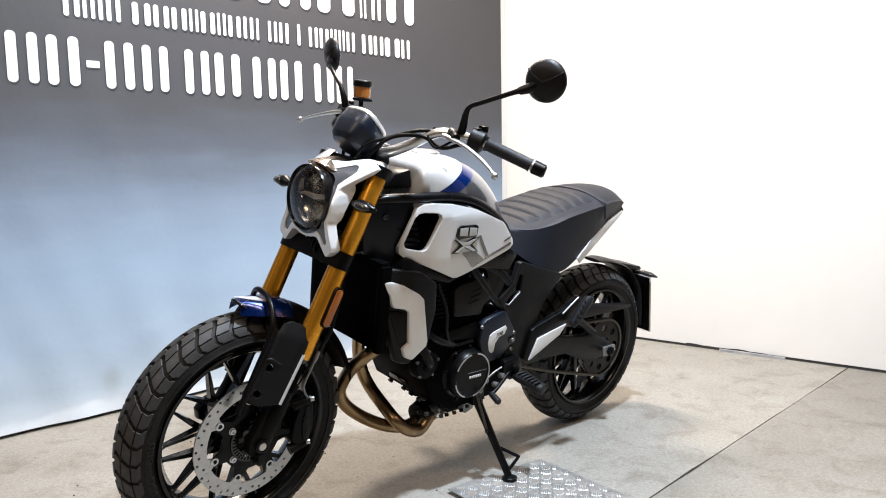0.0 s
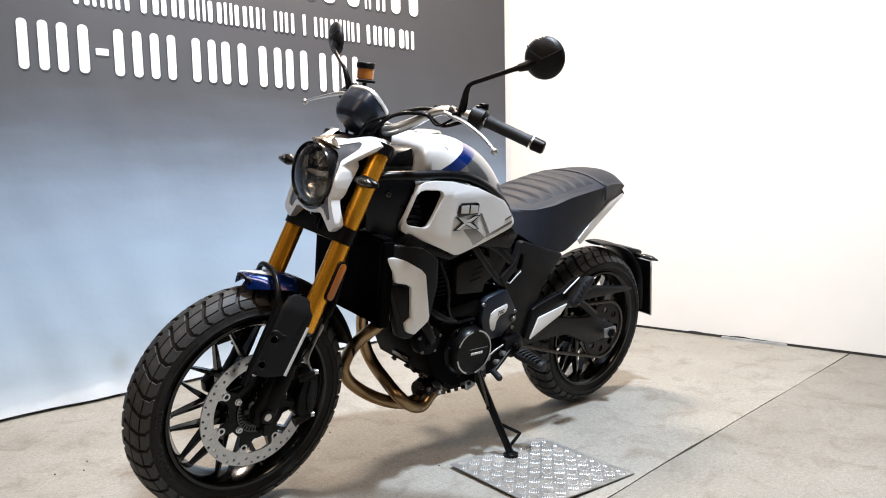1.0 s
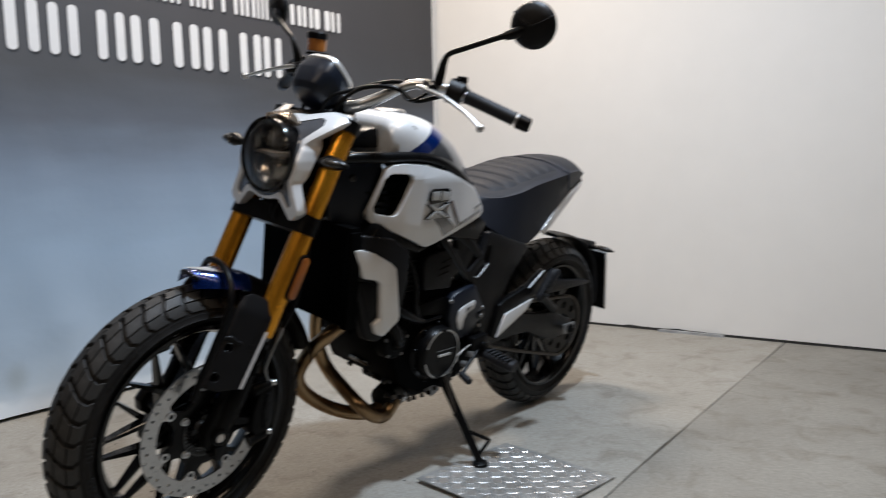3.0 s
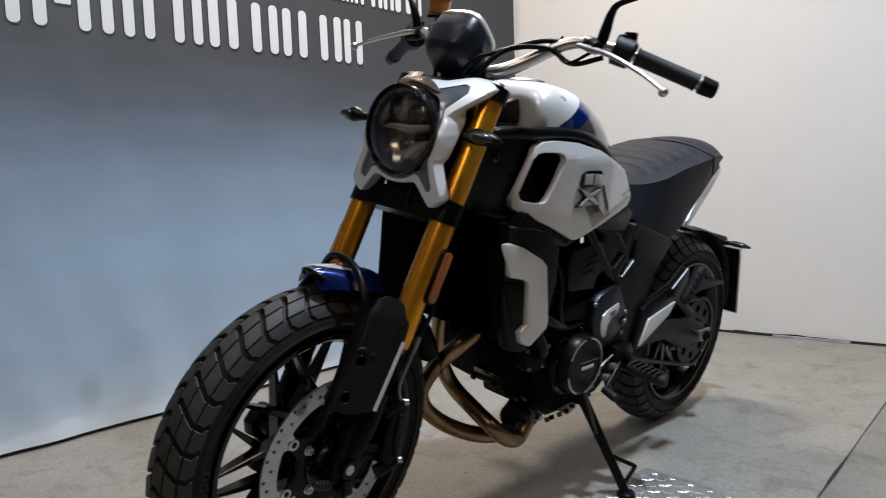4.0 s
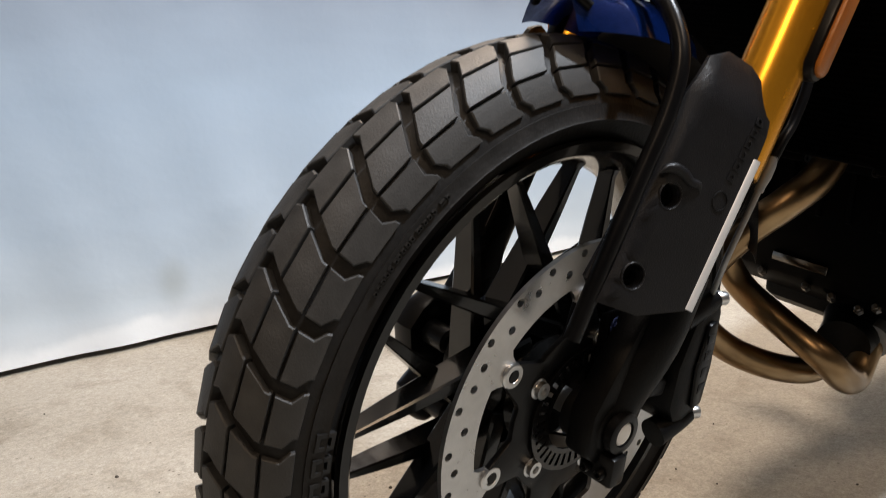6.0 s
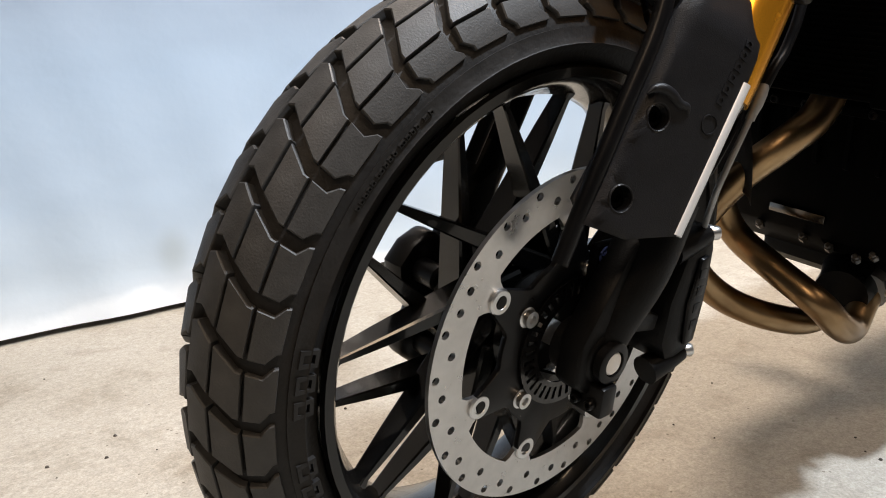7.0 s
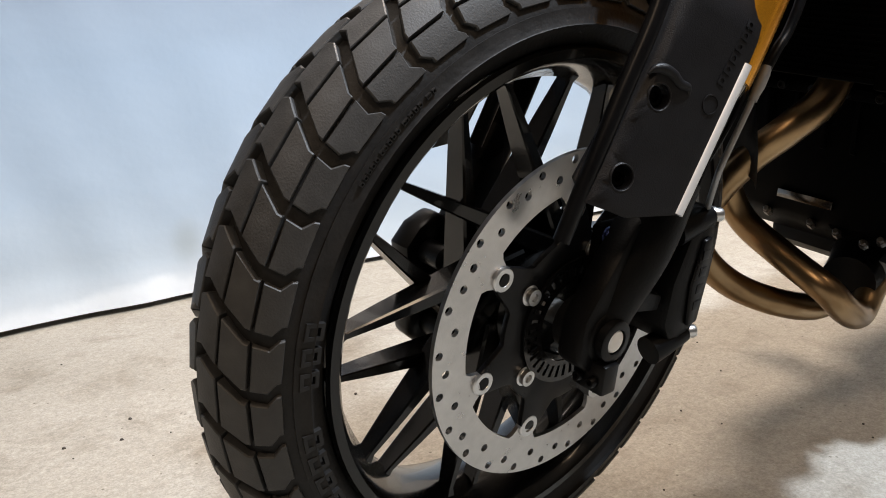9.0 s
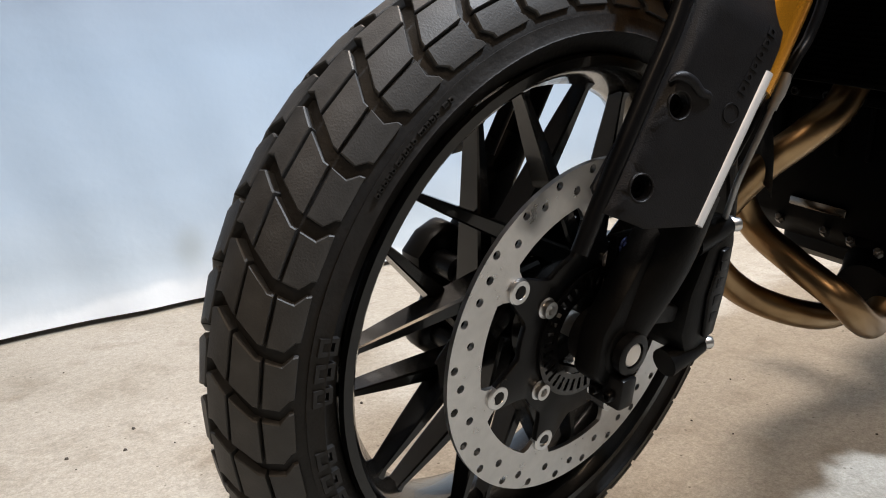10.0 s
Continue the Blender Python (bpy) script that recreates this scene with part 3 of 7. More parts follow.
        bar(x, x + w - 0.008, 1.628 - 0.012 * x, 1.715 - 0.005 * x + (0.0 if w > 0.05 else 0.004), 0.016)
        x += w + 0.003
    for u_a, u_b in ((0.45, 0.68), (0.72, 0.95), (0.99, 1.22), (1.26, 1.44), (1.476, 1.70), (1.735, 1.775), (1.81, 1.87), (1.91, 2.10)):
        bar(u_a, u_b, 1.785, 2.12, 0.03)
    return ob


banner()


# ---- the metal tread plate on the floor ----
def tread_plate():
    pts = [Vector(p) for p in ((-0.582, 0.158, 0), (-0.976, 0.178, 0), (-0.992, 0.577, 0), (-0.599, 0.562, 0))]
    ax = (pts[1] - pts[0]).normalized()
    ay = (pts[3] - pts[0])
    ay = (ay - ax * ay.dot(ax)).normalized()
    if ax.cross(ay).z < 0:
        base = Matrix(((ay.x, ax.x, 0, pts[0].x), (ay.y, ax.y, 0, pts[0].y), (0, 0, 1, 0.0), (0, 0, 0, 1)))
    else:
        base = Matrix(((ax.x, ay.x, 0, pts[0].x), (ax.y, ay.y, 0, pts[0].y), (0, 0, 1, 0.0), (0, 0, 0, 1)))
    lx, ly = 0.402, 0.396
    # Bars paler than the base sheet: their glint is put into the colour.
    alu_bar = mat("bright_tread_bars", (0.78, 0.77, 0.75), 0.30, 0.75, vary=0.12, scale=22, bump=0.08)
    alu = mat("worn_tread_aluminium", (0.36, 0.355, 0.34), 0.5, 0.6, vary=0.25, scale=22, bump=0.1, tint=(0.42, 0.41, 0.39), big=7)
    bm = bmesh.new()
    n = 10
    tops = []
    for i in range(n + 1):
        row = []
        for j in range(n + 1):
            u, v = i / n, j / n
            z = 0.006 + 0.006 * abs(2 * u - 1) ** 4 * (1 - v) * 0.4 + 0.006 * (1 - v) + 0.004 * noise.noise(Vector((u * 2, v * 2, 3)))
            row.append(bm.verts.new((lx * u, ly * v, max(z, 0.003))))
        tops.append(row)
    for i in range(n):
        for j in range(n):
            bm.faces.new((tops[i][j], tops[i + 1][j], tops[i + 1][j + 1], tops[i][j + 1]))
    made = bmesh.ops.extrude_face_region(bm, geom=bm.faces[:])
    for v in [g for g in made["geom"] if isinstance(g, bmesh.types.BMVert)]:
        v.co.z -= 0.0028
    ob = finish("tread_plate", bm, alu)
    ob.matrix_world = base
    tagged(ob, "worn aluminium five-bar tread plate lying on concrete", "metal plate")
    ribs = bmesh.new()
    cell, turn45 = 0.0375, math.sqrt(0.5)
    for a in range(-14, 15):
        for b in range(-14, 15):
            # the pattern runs at 45 degrees to the plate's edges
            cu, cv = (a + 0.5) * cell, (b + 0.5) * cell
            flip = (a + b) % 2
            for k in range(5):
                off = (k - 2) * 0.0066
                lo, hi = [], []
                for px_, py_, top in ((u_, w_, t_) for u_, w_ in ((-1, -1), (1, -1), (1, 1), (-1, 1)) for t_ in (False, True)):
                    long_, wide_ = (0.0165 - 0.0022 * abs(k - 2)) * px_ * (0.8 if top else 1), 0.0024 * py_ * (0.45 if top else 1) + off
                    du, dv = (long_, wide_) if flip else (wide_, long_)
                    x = lx / 2 + (cu + du - cv - dv) * turn45
                    y = ly / 2 + (cu + du + cv + dv) * turn45
                    (hi if top else lo).append((x, y))
                if min(q[0] for q in lo) < 0.003 or max(q[0] for q in lo) > lx - 0.003 or min(q[1] for q in lo) < 0.003 or max(q[1] for q in lo) > ly - 0.003:
                    continue
                mx, my = sum(q[0] for q in lo) / 4 / lx, sum(q[1] for q in lo) / 4 / ly
                z = max(0.003, 0.006 + 0.006 * abs(2 * mx - 1) ** 4 * (1 - my) * 0.4 + 0.006 * (1 - my) + 0.004 * noise.noise(Vector((mx * 2, my * 2, 3))))
                lo = [ribs.verts.new((*q, z - 0.0005)) for q in lo]
                hi = [ribs.verts.new((*q, z + 0.0020)) for q in hi]
                ribs.faces.new(hi)
                for s_ in range(4):
                    ribs.faces.new((lo[s_], lo[(s_ + 1) % 4], hi[(s_ + 1) % 4], hi[s_]))
    finish("bar_pattern", ribs, alu_bar, ob, "raised bars in a basket pattern")
    return ob


tread_plate()


# ---- the motorcycle: x forward, y to its left, z up, leaning on its stand ----
bike = new("motorcycle")
bike.matrix_world = pose(0.012, -0.046, 0.003, -9.4, -0.1, 0.2)
tagged(bike, "silver and blue motorcycle with gold forks leaning on its side stand", "motorcycle")

AX, AZ, RAKE, LEGY = 0.012, 0.324, radians(24.1), 0.112
SPINE = Vector((-math.sin(RAKE), 0, math.cos(RAKE)))
S0 = Vector((AX - 0.04, 0, AZ))
STEER = Matrix.Translation(S0) @ Matrix.Rotation(radians(3.6), 4, SPINE) @ Matrix.Translation(-S0)
UNSTEER = STEER.inverted()


def fx(z):
    return AX - 0.006 - math.tan(RAKE) * (z - AZ)


def un(p):
    """A place as it stands, taken back to straight steering."""
    return UNSTEER @ Vector(p)


# -- tyres with separate tread blocks --
def tread_columns(arc, pitch):
    """Outlines of three block columns between slanting zigzag grooves: (across, along) in metres."""
    ws, gs = [-0.02, 0.10, 0.25, 0.60, 0.86, 0.95, 1.0], [0.05, 0.0, 0.15, 0.53, 0.60, 0.44, 0.42]
    out = []
    for w0, w1 in ((0.014, 0.314), (0.346, 0.656), (0.690, 1.0)):
        knots = [w0] + [w for w in ws if w0 + 0.02 < w < w1 - 0.02] + [w1]
        up = [(w * arc, (float(np.interp(w, ws, gs)) + 0.115) * pitch) for w in knots]
        down = [(w * arc, (float(np.interp(w, ws, gs)) + 0.885) * pitch) for w in knots[::-1]]
        out.append(up + down)
    return out


def tyre(name, cx, cy, cz, big_r, half, crown, arc, pitches, turn, rim_r, label, bars):
    """Carcass of revolution and a ring of rubber blocks that share a mesh a kind."""
    prof = []
    amax = arc / crown
    edge = crown * math.sin(amax)
    depth = 0.0085
    blocks = tread_columns(arc, 2 * math.pi * big_r / pitches)
    for k in range(-8, 9):
        a = amax * k / 8
        prof.append((crown * math.sin(a), big_r - depth - crown * (1 - math.cos(a))))
    side_r = big_r - crown * (1 - math.cos(amax))
    right = [(edge + 0.002, side_r - 0.008), (half, side_r - 0.020), (half + 0.001, (side_r + rim_r) / 2), (half - 0.004, rim_r + 0.022), (half - 0.011, rim_r + 0.012), (half - 0.012, rim_r + 0.004), (half - 0.02, rim_r - 0.002)]
    prof = [(-o, r) for o, r in right[::-1]] + prof + right
    prof += [(half - 0.03, rim_r + 0.004), (-half + 0.03, rim_r + 0.004)]
    bm = lathe(prof, (cx, cy, cz), (0, 1, 0), 96, closed=True)
    ob = part(name, bm, RUBBER, bike, label, 50, turn)
    centre = Matrix.Translation((cx, cy, cz))

    def block(shape):
        b = bmesh.new()

        def at(w, s, h):
            a = w / crown
            r = big_r - crown * (1 - math.cos(a)) + h
            y = crown * math.sin(a)
            t = s / big_r
            n_y, n_r = math.sin(a), math.cos(a)
            return Vector(((r - h + h * n_r) * math.sin(t), y + h * n_y, (r - h + h * n_r) * math.cos(t)))

        cw, cs = sum(w for w, s in shape) / len(shape), sum(s for w, s in shape) / len(shape)

        def ring(f, h):
            out = []
            for w, s in shape:
                dw, ds = w - cw, s - cs
                d = math.hypot(dw, ds)
                g = max(0, d - f) / d
                out.append(b.verts.new(at(cw + dw * g, cs + ds * g, h)))
            return out

        lo, mid, top = ring(-0.0006, -depth), ring(0, -0.0009), ring(0.0012, 0)
        n = len(shape)
        for p_, q_ in ((lo, mid), (mid, top)):
            for i in range(n):
                b.faces.new((p_[i], p_[(i + 1) % n], q_[(i + 1) % n], q_[i]))
        c = b.verts.new(at(cw, cs, 0))
        for i in range(n):
            b.faces.new((top[i], top[(i + 1) % n], c))
        return b

    step = 2 * math.pi / pitches
    for shape in blocks:
        for sgn in (1, -1):
            first = None
            pts = [(w * sgn, s) for w, s in shape]
            for k in range(pitches):
                rot = centre @ Matrix.Rotation(step * (k + (0.5 if sgn > 0 else 0)), 4, "Y")
                m = (turn @ rot) if turn is not None else rot
                if first is None:
                    first = finish("tread_block", block(pts), TREAD, ob, "", 30, m)
                else:
                    share("tread_block", first, ob, m)
    # raised marking on the left sidewall, as plain bars
    for start, count, w, h, rr in bars:
        for k in range(count):
            a0 = radians(start) + k * w * (1.45 if k % 5 else 1.52)
            y = cy + half + 0.0004

            def spot(r, da):
                return (cx + r * math.cos(a0 + da), cz + r * math.sin(a0 + da))
            outer = [spot(rr, 0), spot(rr, w), spot(rr + h, w), spot(rr + h, 0)]
            b_ = h * 0.2
            inner = [spot(rr + b_, w * 0.24), spot(rr + b_, w * 0.76), spot(rr + h - b_, w * 0.76), spot(rr + h - b_, w * 0.24)]
            part("sidewall_bar", plate(outer, [inner], y - 0.004, y), RUBBER, ob, "", 30, turn)
    return ob


RF, RR = 0.322, 0.314
WY = -0.010
CXR, CZR = -1.425, 0.316
tyre("front_tyre", AX, WY, AZ, RF, 0.060, 0.058, 0.074, 40, STEER, 0.239, "chunky black block-tread front tyre", [(-32, 5, 0.060, 0.016, 0.253), (0, 3, 0.052, 0.016, 0.253), (34, 18, 0.013, 0.0032, 0.266)])
tyre("rear_tyre", CXR, 0.0, CZR, RR, 0.078, 0.086, 0.090, 40, None, 0.230, "wide black block-tread rear tyre", [(100, 6, 0.05, 0.012, 0.262)])


# -- wheels --
def wheel(name, cx, cy, cz, rim_r, half, turn, pairs, label, hub_r, hub_half):
    out = [(-half, rim_r - 0.004), (-half, rim_r + 0.004), (-half + 0.004, rim_r + 0.006), (-half + 0.008, rim_r), (-half + 0.018, rim_r - 0.014), (0, rim_r - 0.024)]
    prof = out + [(-o, r) for o, r in out[-2::-1]]
    prof += [(half - 0.004, rim_r - 0.008), (half - 0.014, rim_r - 0.013), (0.012, rim_r - 0.026), (-0.012, rim_r - 0.026), (-half + 0.014, rim_r - 0.013), (-half + 0.004, rim_r - 0.008)]
    ob = part(name, lathe(prof, (cx, cy, cz), (0, 1, 0), 96, closed=True), WHEELBLACK, bike, label, 40, turn)
    hub = lathe([(-hub_half, hub_r * 0.62), (-hub_half, hub_r * 0.8), (-hub_half + 0.012, hub_r), (-0.012, hub_r * 0.86), (0.012, hub_r * 0.86), (hub_half - 0.012, hub_r), (hub_half, hub_r * 0.8), (hub_half, hub_r * 0.62)], (cx, cy, cz), (0, 1, 0), 40)
    part("hub", hub, WHEELBLACK, ob, "", 40, turn)
    c = Matrix.Translation((cx, cy, cz))
    for lean_ in (1, -1):
        first = None
        for k in range(pairs):
            m = c @ Matrix.Rotation(-(2 * math.pi / pairs * k + radians(-2.4)), 4, "Y")
            m = (turn @ m) if turn is not None else m
            if first is not None:
                share("spoke", first, ob, m)
                continue
            b = bmesh.new()
            r1 = rim_r - 0.020
            p1 = Vector((r1 * 0.995, 0.006 + 0.004 * lean_ + cy * -0.8, r1 * 0.098 * lean_))
            p0 = Vector((hub_r * 0.42, 0.016 * lean_ + cy * -0.8, 0.050 * lean_ * hub_r / 0.055))
            d = (p1 - p0).normalized()
            s = Vector((-d.z, 0, d.x)).normalized()
            n_ = d.cross(s)
            loops = []
            for f, wt, wa in ((0.0, 0.0108, 0.018), (0.3, 0.0086, 0.016), (0.75, 0.0052, 0.0115), (0.96, 0.0032, 0.0085), (1.0, 0.0052, 0.0105)):
                p = p0.lerp(p1, f)
                loops.append([p + s * (wt * i) + n_ * (wa * j) for i, j in ((0.75, 1), (-0.75, 1), (-1, 0.85), (-1, -0.85), (-0.75, -1), (0.75, -1), (1, -0.85), (1, 0.85))])
            first = finish("spoke", rings(b, loops), WHEELBLACK, ob, "", 20, m)
    return ob


wheel("front_wheel", AX, WY, AZ, 0.236, 0.055, STEER, 10, "black cast wheel with paired blade spokes", 0.055, 0.055)
wheel("rear_wheel", CXR, 0.0, CZR, 0.226, 0.070, None, 12, "black cast rear wheel", 0.065, 0.07)


# -- brake discs --
def brake_disc(name, cx, cz, y, r_out, r_in, buttons, start, turn, owner_label):
    outline = circle(cx, cz, r_out, 120)
    holes = []
    inner = []
    for k in range(210):
        a = 2 * math.pi * k / 210
        d = min(abs((a - start - 2 * math.pi / buttons * i + math.pi) % (2 * math.pi) - math.pi) for i in range(buttons))
        r = r_in - (0.016 if d < 0.085 else max(0, 0.016 * (1 - (d - 0.085) / 0.05)))
        inner.append((cx + r * math.cos(a), cz + r * math.sin(a)))
    holes.append(inner)
    span = r_out - r_in
    for k in range(buttons * 7):
        a = start - 0.026 + 2 * math.pi * k / (buttons * 7)
        r = r_in + span * (0.60, 0.82, 0.45, 0.82)[k % 4]
        holes.append(circle(cx + r * math.cos(a), cz + r * math.sin(a), 0.0039, 10))
    ob = part(name, plate(outline, holes, y - 0.0022, y + 0.0022), STEEL, bike, owner_label, 35, turn)
    # dark spider that carries the ring
    loop = []
    n = 280
    for k in range(n):
        a = 2 * math.pi * k / n
        d = min(abs((a - start - 2 * math.pi / buttons * i + math.pi) % (2 * math.pi) - math.pi) for i in range(buttons))
        r = r_in - 0.012 if d < 0.095 else r_in - 0.012 - min(0.029, 0.029 * math.sin(min(1, (d - 0.095) / 0.20) * math.pi / 2))
        loop.append((cx + r * math.cos(a), cz + r * math.sin(a)))
    cut = circle(cx, cz, 0.052, 40)
    part("disc_carrier", plate(loop, [cut], y - 0.001, y + 0.005, 0.0008), BLACK, ob, "matt black spider", 35, turn)
    for i in range(buttons):
        a = start + 2 * math.pi * i / buttons
        p = (cx + (r_in - 0.0155) * math.cos(a), y, cz + (r_in - 0.0155) * math.sin(a))
        part("disc_button", lathe([(-0.001, 0.0115), (0.0044, 0.0115), (0.0054, 0.0102), (0.0054, 0.0062), (0.0038, 0.0056), (0.0038, 0.003)], p, (0, 1, 0), 24), CHROME, ob, "silver rivet", 35, turn)
    for i in range(5):
        a = start + 2 * math.pi * i / 5
        p = (cx + 0.0690 * math.cos(a), y + 0.004, cz + 0.0690 * math.sin(a))
        part("disc_bolt", lathe([(0, 0.0095), (0.0015, 0.0095), (0.002, 0.0075), (0.007, 0.0075), (0.007, 0.004), (0.004, 0.0036)], p, (0, 1, 0), 18), CHROME, ob, "chromed bolt", 35, turn)
    slots = []
    for k in range(36):
        a0 = 2 * math.pi * k / 36
        slots.append([(cx + r * math.cos(a0 + da), cz + r * math.sin(a0 + da)) for r, da in ((0.046, 0), (0.046, 0.075), (0.058, 0.075), (0.058, 0))])
    part("sensor_ring", plate(circle(cx, cz, 0.0625, 60), [circle(cx, cz, 0.041, 48)] + slots, y + 0.006, y + 0.008), GLOSS, ob, "slotted sensor ring", 30, turn)
    return ob


brake_disc("front_brake_disc", AX, AZ, 0.067, 0.1605, 0.125, 7, radians(32.5), STEER, "drilled steel front brake disc")
brake_disc("rear_brake_disc", CXR, CZR, -0.085, 0.13, 0.10, 6, 0.3, None, "drilled steel rear brake disc")


# -- fork legs, guards, axle and caliper --
def fork():
    for sg in (1, -1):
        y = LEGY * sg

        def up(z):
            return (fx(z), y, z)

        # gold outer tube with a thinner waist under the lower clamp
        leg = tube([up(0.545), up(0.56), up(0.66), up(0.78), up(0.80), up(0.98), up(1.025)], [0.0262, 0.0270, 0.0270, 0.0265, 0.0262, 0.026, 0.026], 28, 2, False)
        fork_ob = part("fork_tube", leg, GOLD, bike, "gold anodised fork tube", 50, STEER)
        part("dust_seal", tube([up(0.552), up(0.535)], [0.025, 0.022], 24, 2, False), GLOSS, fork_ob, "black dust seal", 40, STEER)
        # Shade behind the guard is put into the inner tube's black.
        part("stanchion", tube([up(0.54), up(0.40)], 0.0205, 24, 2, False), SHADEBLACK, fork_ob, "inner tube coloured black as if in shade", 40, STEER)
        # black casting at the foot
        yf = 0.100 * sg
        foot = tube([up(0.46), up(0.40), (fx(0.345), yf, 0.345), (AX + 0.002, yf, AZ - 0.012)], [0.0225, 0.0235, 0.0245, 0.023], 20, 4)
        lug = lathe([(-0.026, 0.026), (0.010, 0.0255), (0.014, 0.0235), (0.016, 0.021)], (AX, yf, AZ), (0, sg, 0), 32)
        rib = plate([(AX - 0.010, AZ - 0.02), (AX + 0.014, AZ - 0.034), (AX + 0.032, AZ - 0.02), (AX + 0.03, AZ + 0.02), (AX - 0.02, AZ + 0.10), (AX - 0.055, AZ + 0.12), (AX - 0.05, AZ + 0.06)], [], yf - 0.014, yf + 0.014, 0.005)
        ears = plate([(AX - 0.045, AZ + 0.085), (AX - 0.012, AZ + 0.03), (AX - 0.055, AZ + 0.005), (AX - 0.092, AZ - 0.002), (AX - 0.096, AZ + 0.014), (AX - 0.066, AZ + 0.024), (AX - 0.072, AZ + 0.10), (AX - 0.118, AZ + 0.128), (AX - 0.106, AZ + 0.145), (AX - 0.06, AZ + 0.13)], [], y - 0.024, y - 0.008, 0.003) if sg > 0 else box(AX - 0.06, AX - 0.03, y - 0.01, y + 0.01, AZ + 0.05, AZ + 0.10, 0.004)
        part("fork_foot", join(foot, lug, rib, ears), CASTBLACK, bike, "rough black cast fork foot", 40, STEER)
        clamp = box(AX - 0.006, AX + 0.014, y - 0.018, y + 0.018, AZ - 0.050, AZ - 0.02, 0.003)
        part("axle_clamp", clamp, BLACK, bike, "", 40, STEER)
        for zo in (-0.014, 0.012):
            part("clamp_bolt", screw((AX + 0.0145, y + zo * 0.6, AZ - 0.038), (1, 0, 0), 0.005, 0.006), BLACK, bike, "", 40, STEER)
        # guard plate outside the leg, leaning with it; u runs forward, w up along the pale strip
        lie = Matrix(((0.826, 0.298, -0.478, -0.020), (-0.350, 0.937, -0.021, 0.1425), (0.441, 0.185, 0.878, 0.4415), (0, 0, 0, 1))) @ Matrix.Scale(0.962, 4)

        def lay(bm):
            bmesh.ops.transform(bm, matrix=lie, verts=bm.verts[:])
            return bm if sg > 0 else mirrored(bm)

        outline = [(0.0, 0.0), (0.0, 0.146), (0.001, 0.163), (0.004, 0.187), (0.009, 0.197), (0.018, 0.205), (0.037, 0.213), (0.066, 0.211), (0.083, 0.198), (0.091, 0.160), (0.098, 0.030), (0.100, -0.012), (0.088, -0.028), (0.049, -0.024)]
        spots = ((0.069, 0.004), (0.069, 0.077))
        guard = plate(outline, [circle(hu, hw, 0.0105, 20) for hu, hw in spots], -0.004, 0.0, 0.0014, bend=lambda u, w: -0.9 * max(0, u - 0.080) - 0.3 * max(0, w - 0.17), step=0.012)
        g = part("fork_guard", lay(guard), PLASTIC, bike, "matt black plastic fork guard", 35, STEER)
        for hu, hw in spots:
            cup = lathe([(-0.014, 0.0106), (-0.0004, 0.0106), (0.0004, 0.0114), (-0.0004, 0.0124), (-0.004, 0.0126), (-0.014, 0.0126)], (hu, 0, hw), (0, 1, 0), 28, closed=True)
            part("bolt_recess", lay(cup), PLASTIC, g, "", 40, STEER)
            part("guard_bolt", lay(screw((hu, -0.013, hw), (0, 1, 0), 0.0095, 0.006)), SHADEBLACK, g, "", 40, STEER)
        # ledge above the upper hole
        boss = tube([(u, -0.0008, w) for u, w in ((0.088, 0.088), (0.084, 0.0945), (0.076, 0.0985), (0.066, 0.0985), (0.056, 0.0955), (0.047, 0.0965), (0.042, 0.091))], [0.001, 0.0036, 0.0048, 0.0048, 0.0044, 0.0036, 0.001], 12, 6)
        part("guard_boss", lay(boss), PLASTIC, g, "", 60, STEER)
        # pale strip on the rear edge
        strip = tube([(0.0, -0.001, 0.142), (0.0, -0.001, 0.0)], 0.0046, 10, 2, False, 0.75)
        part("guard_strip", lay(strip), PALE if sg > 0 else BLACK, g, "pale metal edge strip", 40, STEER)
        # unlettered relief: a ring and a row of bars
        emb = lathe([(0, 0.0088), (0.0009, 0.0086), (0.0009, 0.0076), (0, 0.0074)], (0.019, -0.0001, 0.095), (0, 1, 0), 28)
        part("guard_relief", lay(emb), PLASTIC, g, "raised plain ring", 30, STEER)
        for k in range(6):
            u, w = 0.0185 - 0.0007 * k, 0.1175 + 0.0108 * k
            part("guard_relief", lay(plate([(u - 0.0042, w - 0.004), (u + 0.0042, w - 0.0036), (u + 0.0042, w + 0.004), (u - 0.0042, w + 0.0036)], [(circle(u, w, 0.0022, 8))], -0.0002, 0.0007, bend=lambda u_, w_: -0.3 * max(0, w_ - 0.17))), PLASTIC, g, "", 30, STEER)
        # side reflector on the gold tube
        def capsule(w, l):
            mid = Vector((-0.161, 0.678))
            ax2 = Vector((-math.sin(RAKE), math.cos(RAKE)))
            sd = Vector((ax2.y, -ax2.x))
            out = []
            for end in (1, -1):
                for k in range(7):
                    t = radians(-75 + 25 * k)
                    q = mid + ax2 * end * (l / 2 - w / 2 + w / 2 * math.cos(t)) + sd * (end * w / 2 * math.sin(t))
                    out.append((q.x, q.y))
            return out
        base = plate(capsule(0.029, 0.112), [], 0.120, 0.1465, 0.002)
        rf = part("reflector_base", base if sg > 0 else mirrored(base), BLACK, bike, "black reflector holder", 40, STEER)
        lens = plate(capsule(0.022, 0.103), [], 0.1455, 0.1510, 0.0018)
        part("reflector_lens", lens if sg > 0 else mirrored(lens), AMBER, rf, "orange reflector", 40, STEER)
